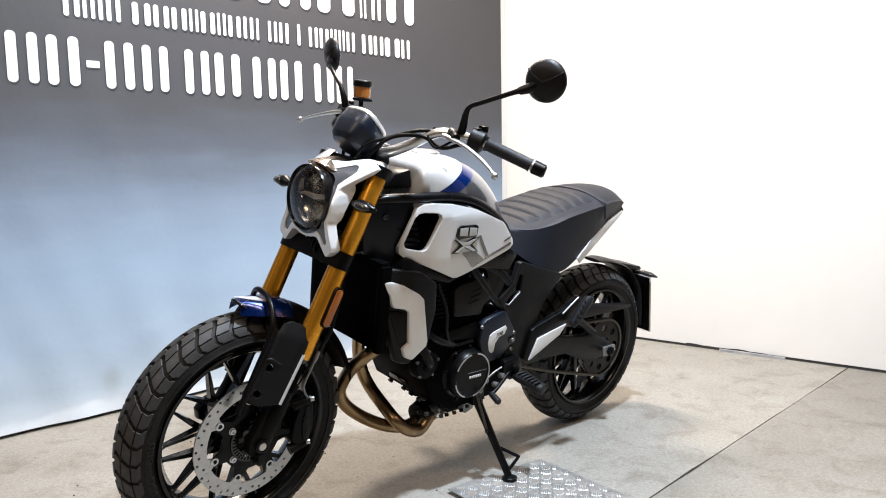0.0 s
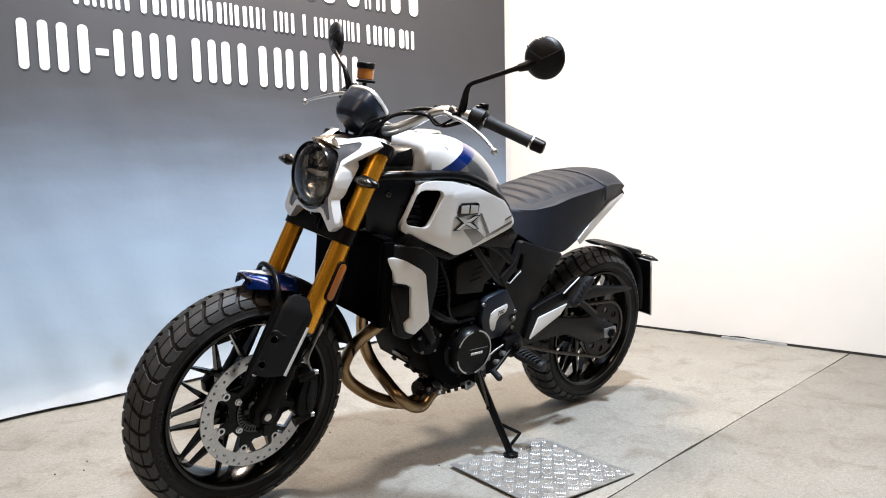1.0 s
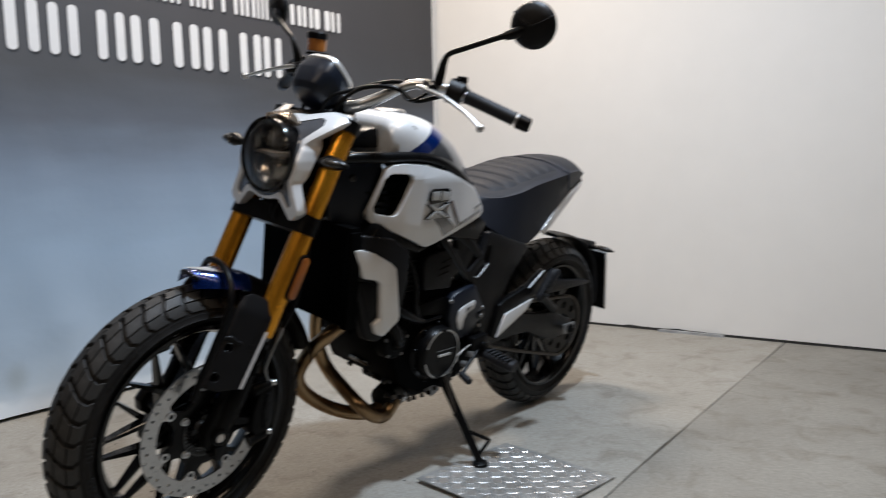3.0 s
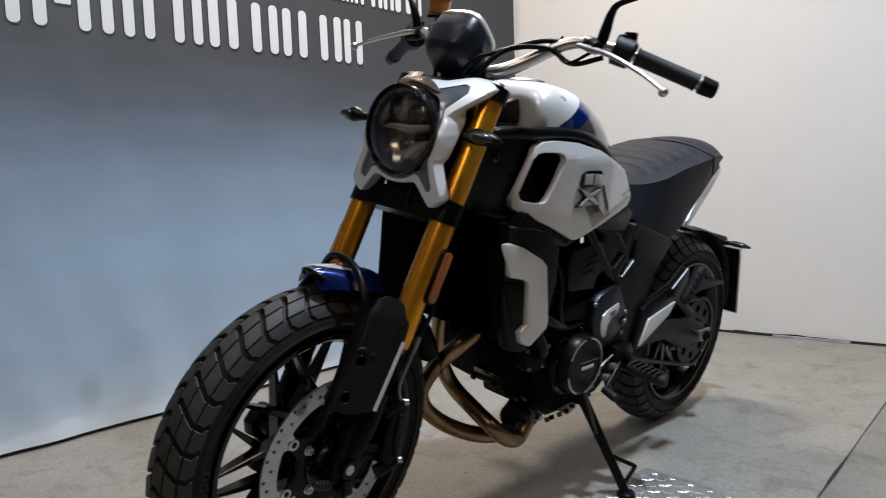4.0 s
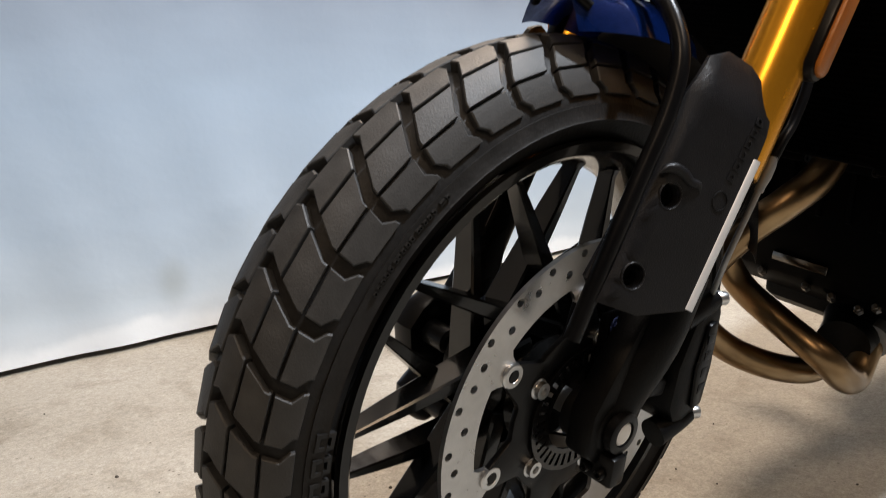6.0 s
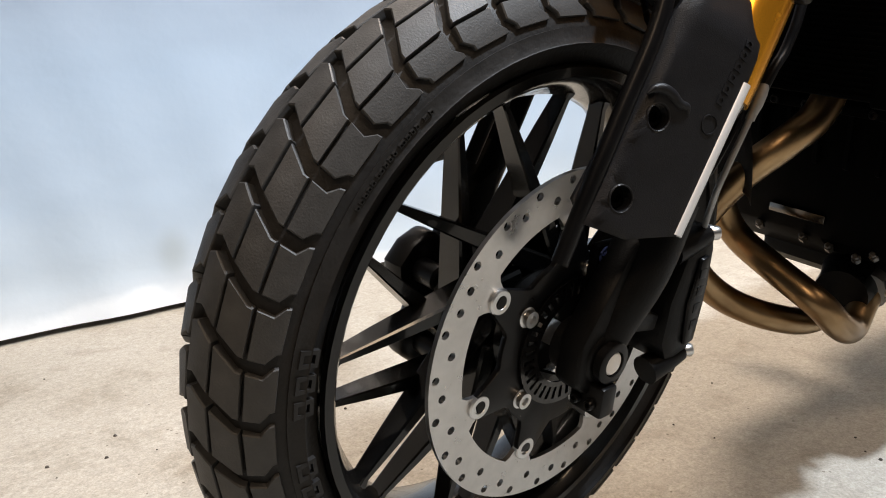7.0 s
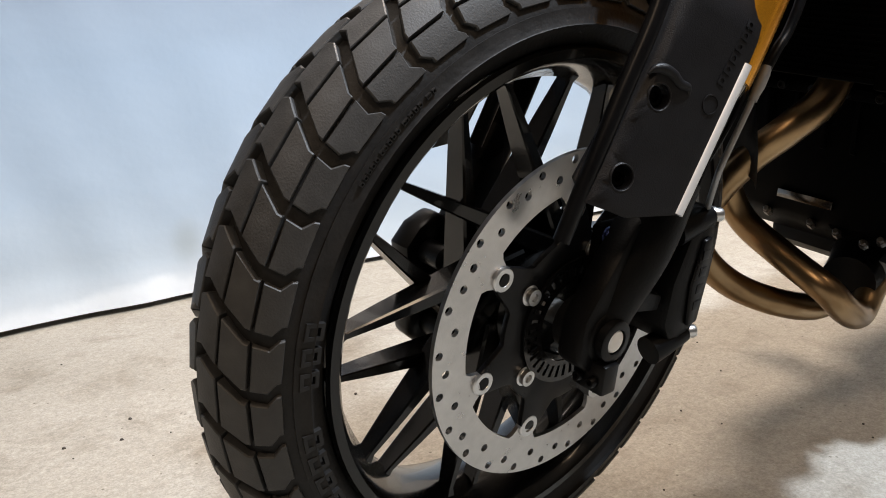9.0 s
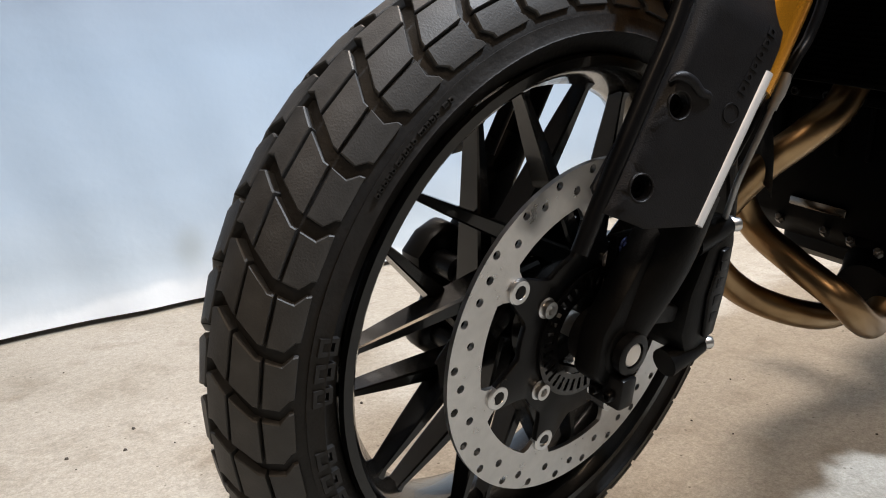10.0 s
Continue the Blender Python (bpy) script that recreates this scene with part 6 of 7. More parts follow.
# -- engine --
def engine():
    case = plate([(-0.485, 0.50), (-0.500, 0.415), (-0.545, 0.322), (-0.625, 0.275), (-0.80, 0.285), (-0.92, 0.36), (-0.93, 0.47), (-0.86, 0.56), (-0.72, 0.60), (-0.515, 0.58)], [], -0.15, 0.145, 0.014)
    eng = part("engine_case", case, SHADEBLACK, bike, "satin black engine case")
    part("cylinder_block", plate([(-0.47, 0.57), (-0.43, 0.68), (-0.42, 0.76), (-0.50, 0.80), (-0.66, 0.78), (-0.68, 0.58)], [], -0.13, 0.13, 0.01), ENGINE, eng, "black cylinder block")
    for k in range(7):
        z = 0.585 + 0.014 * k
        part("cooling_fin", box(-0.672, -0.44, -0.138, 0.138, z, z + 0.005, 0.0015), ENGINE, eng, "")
    part("head_cover", plate([(-0.583, 0.675), (-0.60, 0.687), (-0.705, 0.701), (-0.722, 0.691), (-0.748, 0.640), (-0.742, 0.625), (-0.712, 0.613), (-0.702, 0.581), (-0.60, 0.587), (-0.590, 0.597)], [], 0.13, 0.160, 0.007), PLASTIC, eng, "matt black cover with three slots")
    for k in range(3):
        part("cover_slot", tube([(-0.655 + 0.006 * k, 0.1603, 0.661 - 0.018 * k), (-0.692 + 0.004 * k, 0.1603, 0.669 - 0.018 * k)], 0.0032, 8, 2, False, 0.5), GLOSS, eng, "slot")
    part("throttle_body", join(tube([(-0.68, 0.06, 0.70), (-0.80, 0.06, 0.74)], 0.035, 18, 2, False), tube([(-0.68, -0.06, 0.70), (-0.80, -0.06, 0.74)], 0.035, 18, 2, False)), BLACK, eng, "")
    # alternator cover with a bright ring segment
    rc = Vector((-0.665, -0.008, 0.400))
    part("alternator_cover", lathe([(0.14, 0.090), (0.152, 0.088), (0.158, 0.083), (0.162, 0.078), (0.187, 0.0755), (0.193, 0.071), (0.194, 0.066), (0.191, 0.063), (0.1915, 0.0)], rc, (0, 1, 0), 64), BLACK, eng, "round dark alternator cover")
    for a0, a1 in ((100, 262), (292, 345), (22, 80)):
        inner = [(rc.x + 0.0675 * math.cos(radians(a)), rc.z + 0.0675 * math.sin(radians(a))) for a in np.linspace(a0, a1, 26)]
        outer = [(rc.x + 0.0715 * math.cos(radians(a)), rc.z + 0.0715 * math.sin(radians(a))) for a in np.linspace(a1, a0, 26)]
        b = plate(inner + outer, [], 0.185, 0.1872, 0)
        part("cover_ring", b, CHROME, eng, "bright ring segment")
    for k in range(6):
        part("cover_bar", box(-0.660 - 0.0085 * k, -0.6535 - 0.0085 * k, 0.1835, 0.1850, 0.390, 0.398, 0.0003), WHITE, eng, "small pale bar")
    part("cover_line", box(-0.725, -0.647, 0.1835, 0.1847, 0.4085, 0.4095), CAST, eng, "")
    # sprocket cover with silver inlay
    cov = plate([(-0.702, 0.552), (-0.718, 0.566), (-0.792, 0.584), (-0.806, 0.578), (-0.850, 0.515), (-0.848, 0.470), (-0.800, 0.425), (-0.752, 0.420), (-0.712, 0.450), (-0.697, 0.495)], [], 0.14, 0.172, 0.010)
    cv = part("sprocket_cover", cov, BLUEBLACK, eng, "dark blue-black sprocket cover")
    inlay = plate([(-0.734, 0.512), (-0.750, 0.522), (-0.802, 0.536), (-0.808, 0.526), (-0.800, 0.508), (-0.775, 0.500), (-0.762, 0.482), (-0.758, 0.456), (-0.748, 0.452), (-0.738, 0.462), (-0.730, 0.488)], [], 0.171, 0.1748, 0.0015)
    part("cover_inlay", inlay, SILVER, cv, "silver inlay")
    for p in ((-0.700, 0.165, 0.545), (-0.845, 0.165, 0.505), (-0.84, 0.165, 0.45), (-0.705, 0.165, 0.44)):
        part("cover_bolt", screw((p[0], 0.168, p[2]), (0, 1, 0), 0.006, 0.006), CAST, cv)
    number = bpy.data.curves.new("number", "FONT")
    number.body, number.size, number.extrude, number.shear = "700", 0.020, 0.0004, 0.3
    tmp = new("number", number)
    me = bpy.data.meshes.new_from_object(tmp.evaluated_get(bpy.context.evaluated_depsgraph_get()))
    bpy.data.objects.remove(tmp)
    me.materials.append(GLOSS)
    ob = new("cover_number", me)
    ob.parent = cv
    ob.matrix_local = pose(-0.762, 0.1752, 0.5005, 90, -14, 180)
    # sump, guards and small hardware below
    part("sump", plate([(-0.620, 0.295), (-0.63, 0.255), (-0.66, 0.238), (-0.74, 0.238), (-0.80, 0.29)], [], -0.10, 0.10, 0.012), ENGINE, eng, "black sump")
    part("sump_plate", plate([(-0.698, 0.300), (-0.702, 0.244), (-0.712, 0.236), (-0.745, 0.248), (-0.752, 0.300)], [], 0.085, 0.125, 0.004), CAST, eng, "bare cast metal lug")
    random.seed(3)
    for k in range(11):
        x = -0.50 - 0.029 * k
        z = 0.305 - 0.04 * math.sin(k / 10 * math.pi) + 0.004 * random.random()
        part("case_bolt", lathe([(0, 0.0065), (0.010, 0.0065), (0.011, 0.0055), (0.011, 0.003)], (x, 0.135 + 0.012 * random.random(), z), (0.15, 0.5, -0.8), 12), CHAIN if k % 2 else BLACK, eng, "small bolt")
    for a in range(9):
        t = radians(40 * a + 12)
        part("case_bolt", screw((rc.x + 0.086 * math.cos(t), 0.156, rc.z + 0.086 * math.sin(t)), (0, 1, 0), 0.0055, 0.006), BLACK, eng)
    for k in range(6):
        y = -0.10 + 0.04 * k
        part("case_rib", plate([(-0.490, 0.43), (-0.476, 0.50), (-0.510, 0.50), (-0.520, 0.42)], [], y - 0.003, y + 0.003, 0.001), SHADEBLACK, eng, "")
    part("case_flange", box(-0.515, -0.468, -0.14, 0.15, 0.498, 0.512, 0.003), SHADEBLACK, eng, "")
    for k in range(7):
        part("flange_bolt", screw((-0.467, -0.12 + 0.042 * k, 0.505), (1, 0, 0), 0.006, 0.005), BLACK, eng)
    pump = part("water_pump", lathe([(0.125, 0.048), (0.150, 0.046), (0.157, 0.040), (0.160, 0.022), (0.166, 0.020), (0.168, 0.0)], (-0.505, 0, 0.455), (0, 1, 0), 36), ENGINE, eng, "round black pump cover", 40)
    for k in range(5):
        a = radians(72 * k + 20)
        part("pump_bolt", screw((-0.505 + 0.041 * math.cos(a), 0.152, 0.455 + 0.041 * math.sin(a)), (0, 1, 0), 0.005, 0.006), CAST, pump)
    part("pump_hose", tube([(-0.505, 0.165, 0.455), (-0.490, 0.178, 0.475), (-0.465, 0.172, 0.52), (-0.440, 0.140, 0.575)], 0.013, 14), BLACK, eng, "black coolant hose", 60)
    part("hose_clamp", tube([(-0.462, 0.171, 0.526), (-0.457, 0.167, 0.536)], 0.0145, 16, 2, False), CAST, eng, "metal hose clamp", 40)
    part("side_cover", plate([(-0.545, 0.545), (-0.690, 0.560), (-0.705, 0.525), (-0.690, 0.505), (-0.600, 0.515), (-0.545, 0.500)], [], 0.143, 0.158, 0.004), ENGINE, eng, "black side cover")
    part("part_label", box(-0.533, -0.524, -0.044, 0.036, 0.344, 0.356, 0.001), DIMCHROME, eng, "narrow metal label with a line of marks")
    for y, z in ((-0.066, 0.316), (0.002, 0.315), (0.040, 0.312), (0.078, 0.308), (0.099, 0.318)):
        part("case_bolt", lathe([(-0.014, 0.0062), (-0.002, 0.0062), (-0.0015, 0.0045), (0.003, 0.0045), (0.004, 0.0035)], (-0.545, y, z), (0.8, 0.1, 0.5), 6), CHAIN, eng, "bare steel case bolt", 20)
    part("starter_motor", tube([(-0.53, -0.08, 0.43), (-0.53, 0.12, 0.43)], 0.032, 20, 2, False), ENGINE, eng, "")
    part("oil_filter", tube([(-0.60, 0.05, 0.345), (-0.548, 0.05, 0.335)], 0.031, 24, 2, False), SHADEBLACK, eng, "black oil filter")
    part("coolant_pipe", tube([(-0.47, 0.12, 0.60), (-0.50, 0.155, 0.55), (-0.55, 0.16, 0.52), (-0.60, 0.15, 0.50)], 0.012, 12), BLACK, eng, "")
    part("wire_loom", tube([(-0.52, 0.15, 0.70), (-0.55, 0.165, 0.62), (-0.56, 0.165, 0.55), (-0.60, 0.155, 0.50), (-0.68, 0.155, 0.50)], 0.006, 10), BLACK, eng, "")


engine()


def exhaust():
    left = [(-0.44, 0.055, 0.575), (-0.404, 0.056, 0.506), (-0.362, 0.044, 0.470), (-0.341, 0.012, 0.428), (-0.336, -0.022, 0.376), (-0.338, -0.042, 0.327), (-0.364, -0.040, 0.279), (-0.420, -0.018, 0.234), (-0.476, 0.026, 0.213), (-0.545, 0.046, 0.206), (-0.61, 0.055, 0.240)]
    right = [(-0.43, -0.068, 0.62), (-0.422, -0.074, 0.53), (-0.424, -0.080, 0.44), (-0.438, -0.074, 0.370), (-0.455, -0.048, 0.318), (-0.457, 0.016, 0.287), (-0.460, 0.082, 0.260), (-0.495, 0.100, 0.228), (-0.545, 0.096, 0.211), (-0.582, 0.088, 0.232), (-0.62, 0.08, 0.262)]
    for pts in (left, right):
        part("exhaust_header", tube(pts, 0.0195, 22, 8), BRONZE, bike, "heat-tinted bronze exhaust header", 60)
    part("exhaust_collector", tube([(-0.56, 0.065, 0.245), (-0.63, 0.05, 0.255), (-0.74, 0.0, 0.25), (-0.86, -0.06, 0.25)], [0.036, 0.045, 0.048, 0.04], 22), BLACK, bike, "black exhaust collector", 60)
    part("exhaust_clamp", tube([(-0.592, 0.085, 0.252), (-0.612, 0.082, 0.258)], 0.028, 20, 2, False), CAST, bike, "metal pipe clamp", 40)
    part("clamp_bolt", lathe([(0, 0.008), (0.012, 0.008), (0.013, 0.006), (0.013, 0.003)], (-0.60, 0.108, 0.258), (0, 1, 0), 14), CHROME, bike, "")
    part("muffler", tube([(-0.86, -0.06, 0.25), (-0.95, -0.13, 0.30), (-1.05, -0.17, 0.36), (-1.25, -0.19, 0.42)], [0.035, 0.05, 0.062, 0.055], 24), BLACK, bike, "black muffler", 60)


exhaust()


# -- frame, pegs and stand --
def chassis():
    for sg in (1, -1):
        def put(name, bm, material, parent, label="", smooth=38):
            return part(name, bm if sg > 0 else mirrored(bm), material, parent, label, smooth)
        put("frame_tube", tube([(-0.30, 0.04, 0.92), (-0.42, 0.10, 0.85), (-0.60, 0.135, 0.78), (-0.78, 0.145, 0.70), (-0.86, 0.14, 0.60), (-0.90, 0.14, 0.45)], 0.019, 14), BLACK, bike, "black frame tube", 60)
        put("frame_tube", tube([(-0.62, 0.14, 0.775), (-0.68, 0.15, 0.70), (-0.76, 0.15, 0.62), (-0.84, 0.145, 0.56)], 0.014, 12), BLACK, bike, "black frame tube", 60)
        put("frame_gusset", plate([(-0.70, 0.755), (-0.82, 0.735), (-0.79, 0.655), (-0.755, 0.61), (-0.735, 0.64)], [circle(-0.765, 0.712, 0.008, 12)], 0.135, 0.158, 0.005), PLASTIC, bike, "black frame gusset")
        cov = plate([(-0.846, 0.732), (-0.862, 0.734), (-1.050, 0.678), (-1.058, 0.668), (-0.985, 0.585), (-0.945, 0.505), (-0.905, 0.405), (-0.895, 0.398), (-0.822, 0.402), (-0.815, 0.415), (-0.838, 0.500), (-0.835, 0.535), (-0.775, 0.610), (-0.770, 0.622), (-0.830, 0.672)], [[(-0.852, 0.695), (-0.866, 0.690), (-0.862, 0.640), (-0.812, 0.600), (-0.800, 0.606), (-0.835, 0.640)]], 0.140, 0.166, 0.006)
        fc = put("frame_cover", cov, PLASTIC, bike, "matt black frame cover with a slot")
        put("cover_edge", tube([(-0.798, 0.1665, 0.606), (-0.812, 0.1665, 0.600), (-0.858, 0.1665, 0.636)], 0.0022, 8, 2, False), CAST, fc, "bright slot edge")
        put("cover_back", plate([(-0.80, 0.60), (-0.87, 0.69), (-0.85, 0.70), (-0.79, 0.61)], [], 0.12, 0.13, 0), BLACK, fc)
        put("pivot_bolt", lathe([(0, 0.014), (0.008, 0.014), (0.010, 0.011), (0.010, 0.006), (0.006, 0.005)], (-0.838, 0.166, 0.483), (0, 1, 0), 20), GLOSS, fc, "")
        put("pivot_bolt", lathe([(0, 0.006), (0.003, 0.005)], (-0.838, 0.176, 0.483), (0, 1, 0), 12), CAST, fc, "")
        # passenger peg bracket: black arm with a silver face
        arm = plate([(-0.900, 0.405), (-0.925, 0.500), (-0.945, 0.510), (-1.080, 0.548), (-1.150, 0.588), (-1.165, 0.580), (-1.165, 0.545), (-1.125, 0.505), (-1.095, 0.500), (-0.960, 0.395), (-0.925, 0.385)], [], 0.155, 0.178, 0.005)
        br = put("peg_bracket", arm, BLACK, bike, "black passenger peg bracket")
        put("bracket_face", plate([(-0.918, 0.398), (-0.952, 0.470), (-1.092, 0.500), (-1.062, 0.465)], [], 0.178, 0.186, 0.003), SILVER, br, "silver panel")
        put("bracket_edge", tube([(-1.070, 0.179, 0.536), (-1.140, 0.182, 0.586)], 0.003, 8, 2, False), CAST, br, "")
        peg = put("passenger_peg", tube([(-1.098, 0.20, 0.500), (-1.105, 0.205, 0.512), (-1.150, 0.215, 0.585), (-1.156, 0.215, 0.597)], [0.012, 0.017, 0.018, 0.012], 14, 3), GRIPMAT, bike, "ribbed rubber passenger peg folded up")
        for k in range(5):
            f = k / 5
            put("peg_rib", tube([(-1.092 - 0.045 * f, 0.220, 0.524 + 0.072 * f), (-1.122 - 0.045 * f, 0.222, 0.516 + 0.072 * f)], 0.005, 8, 2, False), GRIPMAT, peg)
        put("peg_bolt", lathe([(0, 0.012), (0.012, 0.012), (0.014, 0.009), (0.014, 0.005)], (-1.132, 0.185, 0.502), (0, 1, 0), 16), CHROME, br, "")
        # rider peg
        fp = put("foot_peg", tube([(-0.855, 0.175, 0.365), (-0.860, 0.205, 0.362), (-0.875, 0.285, 0.350), (-0.877, 0.295, 0.349)], [0.014, 0.023, 0.024, 0.016], 14, 3, True, 0.75), GRIPMAT, bike, "black ribbed foot peg")
        for k in range(6):
            y = 0.212 + 0.013 * k
            put("peg_rib", tube([(-0.842 - 0.001 * k, y, 0.378 - 0.002 * k), (-0.865, y + 0.006, 0.383 - 0.002 * k), (-0.888, y, 0.372 - 0.002 * k)], 0.0035, 8, 3), GRIPMAT, fp)
        put("peg_mount", plate([(-0.80, 0.420), (-0.865, 0.425), (-0.885, 0.395), (-0.870, 0.355), (-0.835, 0.350), (-0.800, 0.380)], [], 0.15, 0.19, 0.006), BLACK, bike, "black peg mount")
        put("peg_spring", lathe([(0, 0.012), (0.018, 0.012)], (-0.845, 0.185, 0.392), (0, 1, 0), 16), BLACK, bike, "")
    # gear lever on the left
    lev = part("gear_lever", tube([(-0.835, 0.185, 0.385), (-0.80, 0.192, 0.360), (-0.762, 0.198, 0.335), (-0.742, 0.20, 0.325)], 0.006, 10), BLACK, bike, "black gear lever")
    part("lever_toe", tube([(-0.745, 0.198, 0.326), (-0.738, 0.235, 0.318), (-0.737, 0.242, 0.317)], [0.010, 0.011, 0.007], 14, 2), GRIPMAT, lev, "rubber toe piece")
    part("linkage", tube([(-0.815, 0.178, 0.402), (-0.77, 0.176, 0.385), (-0.735, 0.176, 0.365)], 0.0035, 8), CHAIN, lev, "")
    for p in ((-0.735, 0.172, 0.365), (-0.775, 0.18, 0.345), (-0.80, 0.18, 0.37), (-0.715, 0.17, 0.335)):
        part("linkage_joint", lathe([(-0.008, 0.009), (0.010, 0.009), (0.012, 0.006), (0.012, 0.003)], p, (0, 1, 0.2), 14), CAST, lev, "")
    # side stand with its loop; the foot rests on the tread plate
    top = Vector((-0.735, 0.135, 0.300))
    foot = bike.matrix_world.inverted() @ Vector((-0.775, 0.234, 0.017))
    st = part("side_stand", tube([top, top.lerp(foot, 0.15), top.lerp(foot, 0.55), foot], [0.017, 0.0145, 0.0125, 0.012], 14, 4), BLACK, bike, "black steel side stand")
    shoe = lathe([(-0.006, 0.024), (0.002, 0.024), (0.006, 0.018), (0.008, 0.012)], foot, bike.matrix_world.inverted().to_3x3() @ Vector((0, 0, 1)), 20)
    part("stand_foot", shoe, BLACK, st, "")
    a, b = top.lerp(foot, 0.62), top.lerp(foot, 0.93)
    out = top.lerp(foot, 0.76) + Vector((-0.050, 0.030, 0.004))
    part("stand_loop", tube([a, a.lerp(out, 0.9), out, out.lerp(b, 0.12), b], 0.0055, 10, 3, False), BLACK, st, "bent steel loop")
    mid = top.lerp(foot, 0.42)
    part("stand_spur", tube([mid, mid + Vector((0.012, 0.0, -0.004)), mid + Vector((0.016, 0.004, 0.006))], 0.006, 8, 3), BLACK, st, "")
    part("stand_spring", tube([top + Vector((0.012, 0.015, 0.02)), mid + Vector((0.012, 0.004, 0.0))], 0.0042, 10, 2, False), CHAIN, st, "steel spring")
    part("stand_mount", box(-0.765, -0.715, 0.10, 0.15, 0.27, 0.36, 0.008), BLACK, bike, "black stand mount")


chassis()


# -- seat and tail --
def seat():
    def section(x, zt, w_top, z_edge, w_low, z_low):
        pts = []
        for k in range(13):
            s = -1 + k / 6
            pts.append(Vector((x, w_top * s, z_edge + (zt - z_edge) * (1 - abs(s) ** 2.4))))
        side_l = [Vector((x, w_top + (w_low - w_top) * f, z_edge + (z_low - z_edge) * f)) for f in (0.12, 0.5, 1.0)]
        side_r = [Vector((x, -(w_top + (w_low - w_top) * f), z_edge + (z_low - z_edge) * f)) for f in (1.0, 0.5, 0.12)]
        return side_r + pts + side_l

    rows = [(-0.835, 0.832, 0.060, 0.818, 0.078, 0.780), (-0.87, 0.838, 0.086, 0.822, 0.112, 0.752), (-0.93, 0.846, 0.124, 0.824, 0.145, 0.715), (-1.00, 0.866, 0.150, 0.840, 0.155, 0.690), (-1.07, 0.888, 0.158, 0.862, 0.152, 0.678), (-1.15, 0.906, 0.160, 0.878, 0.145, 0.712), (-1.24, 0.922, 0.155, 0.892, 0.135, 0.762), (-1.30, 0.930, 0.142, 0.898, 0.122, 0.795), (-1.36, 0.932, 0.125, 0.898, 0.108, 0.822), (-1.41, 0.928, 0.108, 0.893, 0.092, 0.845), (-1.442, 0.916, 0.098, 0.886, 0.082, 0.850), (-1.455, 0.900, 0.088, 0.878, 0.074, 0.856)]
    secs = [section(*r) for r in rows]
    dense = []
    for i in range(len(secs) - 1):
        for k in range(4):
            a, b, c, d = secs[max(i - 1, 0)], secs[i], secs[i + 1], secs[min(i + 2, len(secs) - 1)]
            t = k / 4
            dense.append([0.5 * (2 * q + (r - p) * t + (2 * p - 5 * q + 4 * r - s) * t * t + (3 * q - p - 3 * r + s) * t ** 3) for p, q, r, s in zip(a, b, c, d)])
    dense.append(secs[-1])
    bm = rings(bmesh.new(), dense)
    ob = part("seat", bm, SEATSIDE, bike, "dark padded seat with stitched ribs", 50)

    def top_at(x, s, lift):
        k = [r[0] for r in rows]
        zt, wt, ze = (float(np.interp(-x, [-v for v in k], [r[j] for r in rows])) for j in (1, 2, 3))
        return Vector((x, wt * s, ze + (zt - ze) * (1 - abs(s) ** 2.4) + lift))

    # ribbed upper cover: separate padded strips with sunk seams between them
    def strip(x0, x1, bow, name, material, wide=0.97, high=0.0062):
        b = bmesh.new()
        n, m = 8, 22
        grid = []
        for i in range(n + 1):
            f = i / n
            row = []
            for j in range(m + 1):
                s = -wide + 2 * wide * j / m
                x = x0 + (x1 - x0) * f - bow * (abs(s) ** 2) * 0.05
                puff = high * (1 - abs(2 * f - 1) ** 6) * (1 - abs(s / wide) ** 8) - 0.0005 + (0.0022 if wide < 0.9 else 0.0)
                row.append(b.verts.new(top_at(x, s, puff)))
            grid.append(row)
        for i in range(n):
            for j in range(m):
                b.faces.new((grid[i][j], grid[i][j + 1], grid[i + 1][j + 1], grid[i + 1][j]))
        bmesh.ops.recalc_face_normals(b, faces=b.faces[:])
        bmesh.ops.solidify(b, geom=b.faces[:], thickness=0.002)
        part(name, b, material, ob, "", 60)

    strip(-0.872, -1.252, 0.0, "seat_cover", SEAT, 0.97, 0.0028)
    xs = [-0.925, -0.975, -1.025, -1.075, -1.125, -1.175, -1.222]
    for a, b in zip(xs, xs[1:]):
        strip(a - 0.0025, b + 0.0025, 0.15, "seat_rib", SEAT, 0.78, 0.0085)
    strip(-1.272, -1.440, 0.0, "seat_pad", SEAT)
    strap = [top_at(-1.262, s, 0.003) for s in np.linspace(-1, 1, 15)]
    strap = [strap[0] + Vector((-0.01, 0, -0.05))] + strap + [strap[-1] + Vector((-0.01, 0, -0.05))]
    part("seat_strap", tube(strap, 0.0075, 10, 2, True, 0.35), SEATSIDE, ob, "black grab strap", 60)
    for sg in (1, -1):
        pan = plate([(-1.145, 0.715), (-1.165, 0.695), (-1.32, 0.790), (-1.445, 0.842), (-1.445, 0.856), (-1.33, 0.832), (-1.22, 0.772)], [], 0.0, 0.006, 0.002, bend=lambda x, z: float(np.interp(-x, [1.14, 1.32, 1.47], [0.147, 0.122, 0.084])))
        part("tail_panel", pan if sg > 0 else mirrored(pan), SILVER, bike, "silver tail side panel")
    part("seat_frame", plate([(-0.90, 0.72), (-1.10, 0.66), (-1.48, 0.85), (-1.46, 0.87), (-1.10, 0.74), (-0.90, 0.78)], [], -0.08, 0.08, 0.005), BLACK, bike, "black rear subframe")
    part("tail_lamp", box(-1.466, -1.445, -0.035, 0.035, 0.855, 0.872, 0.003), mat("red_tail_lens", (0.3, 0.01, 0.01), 0.2, vary=0.1, bump=0.0), bike, "slim red tail lamp")


seat()


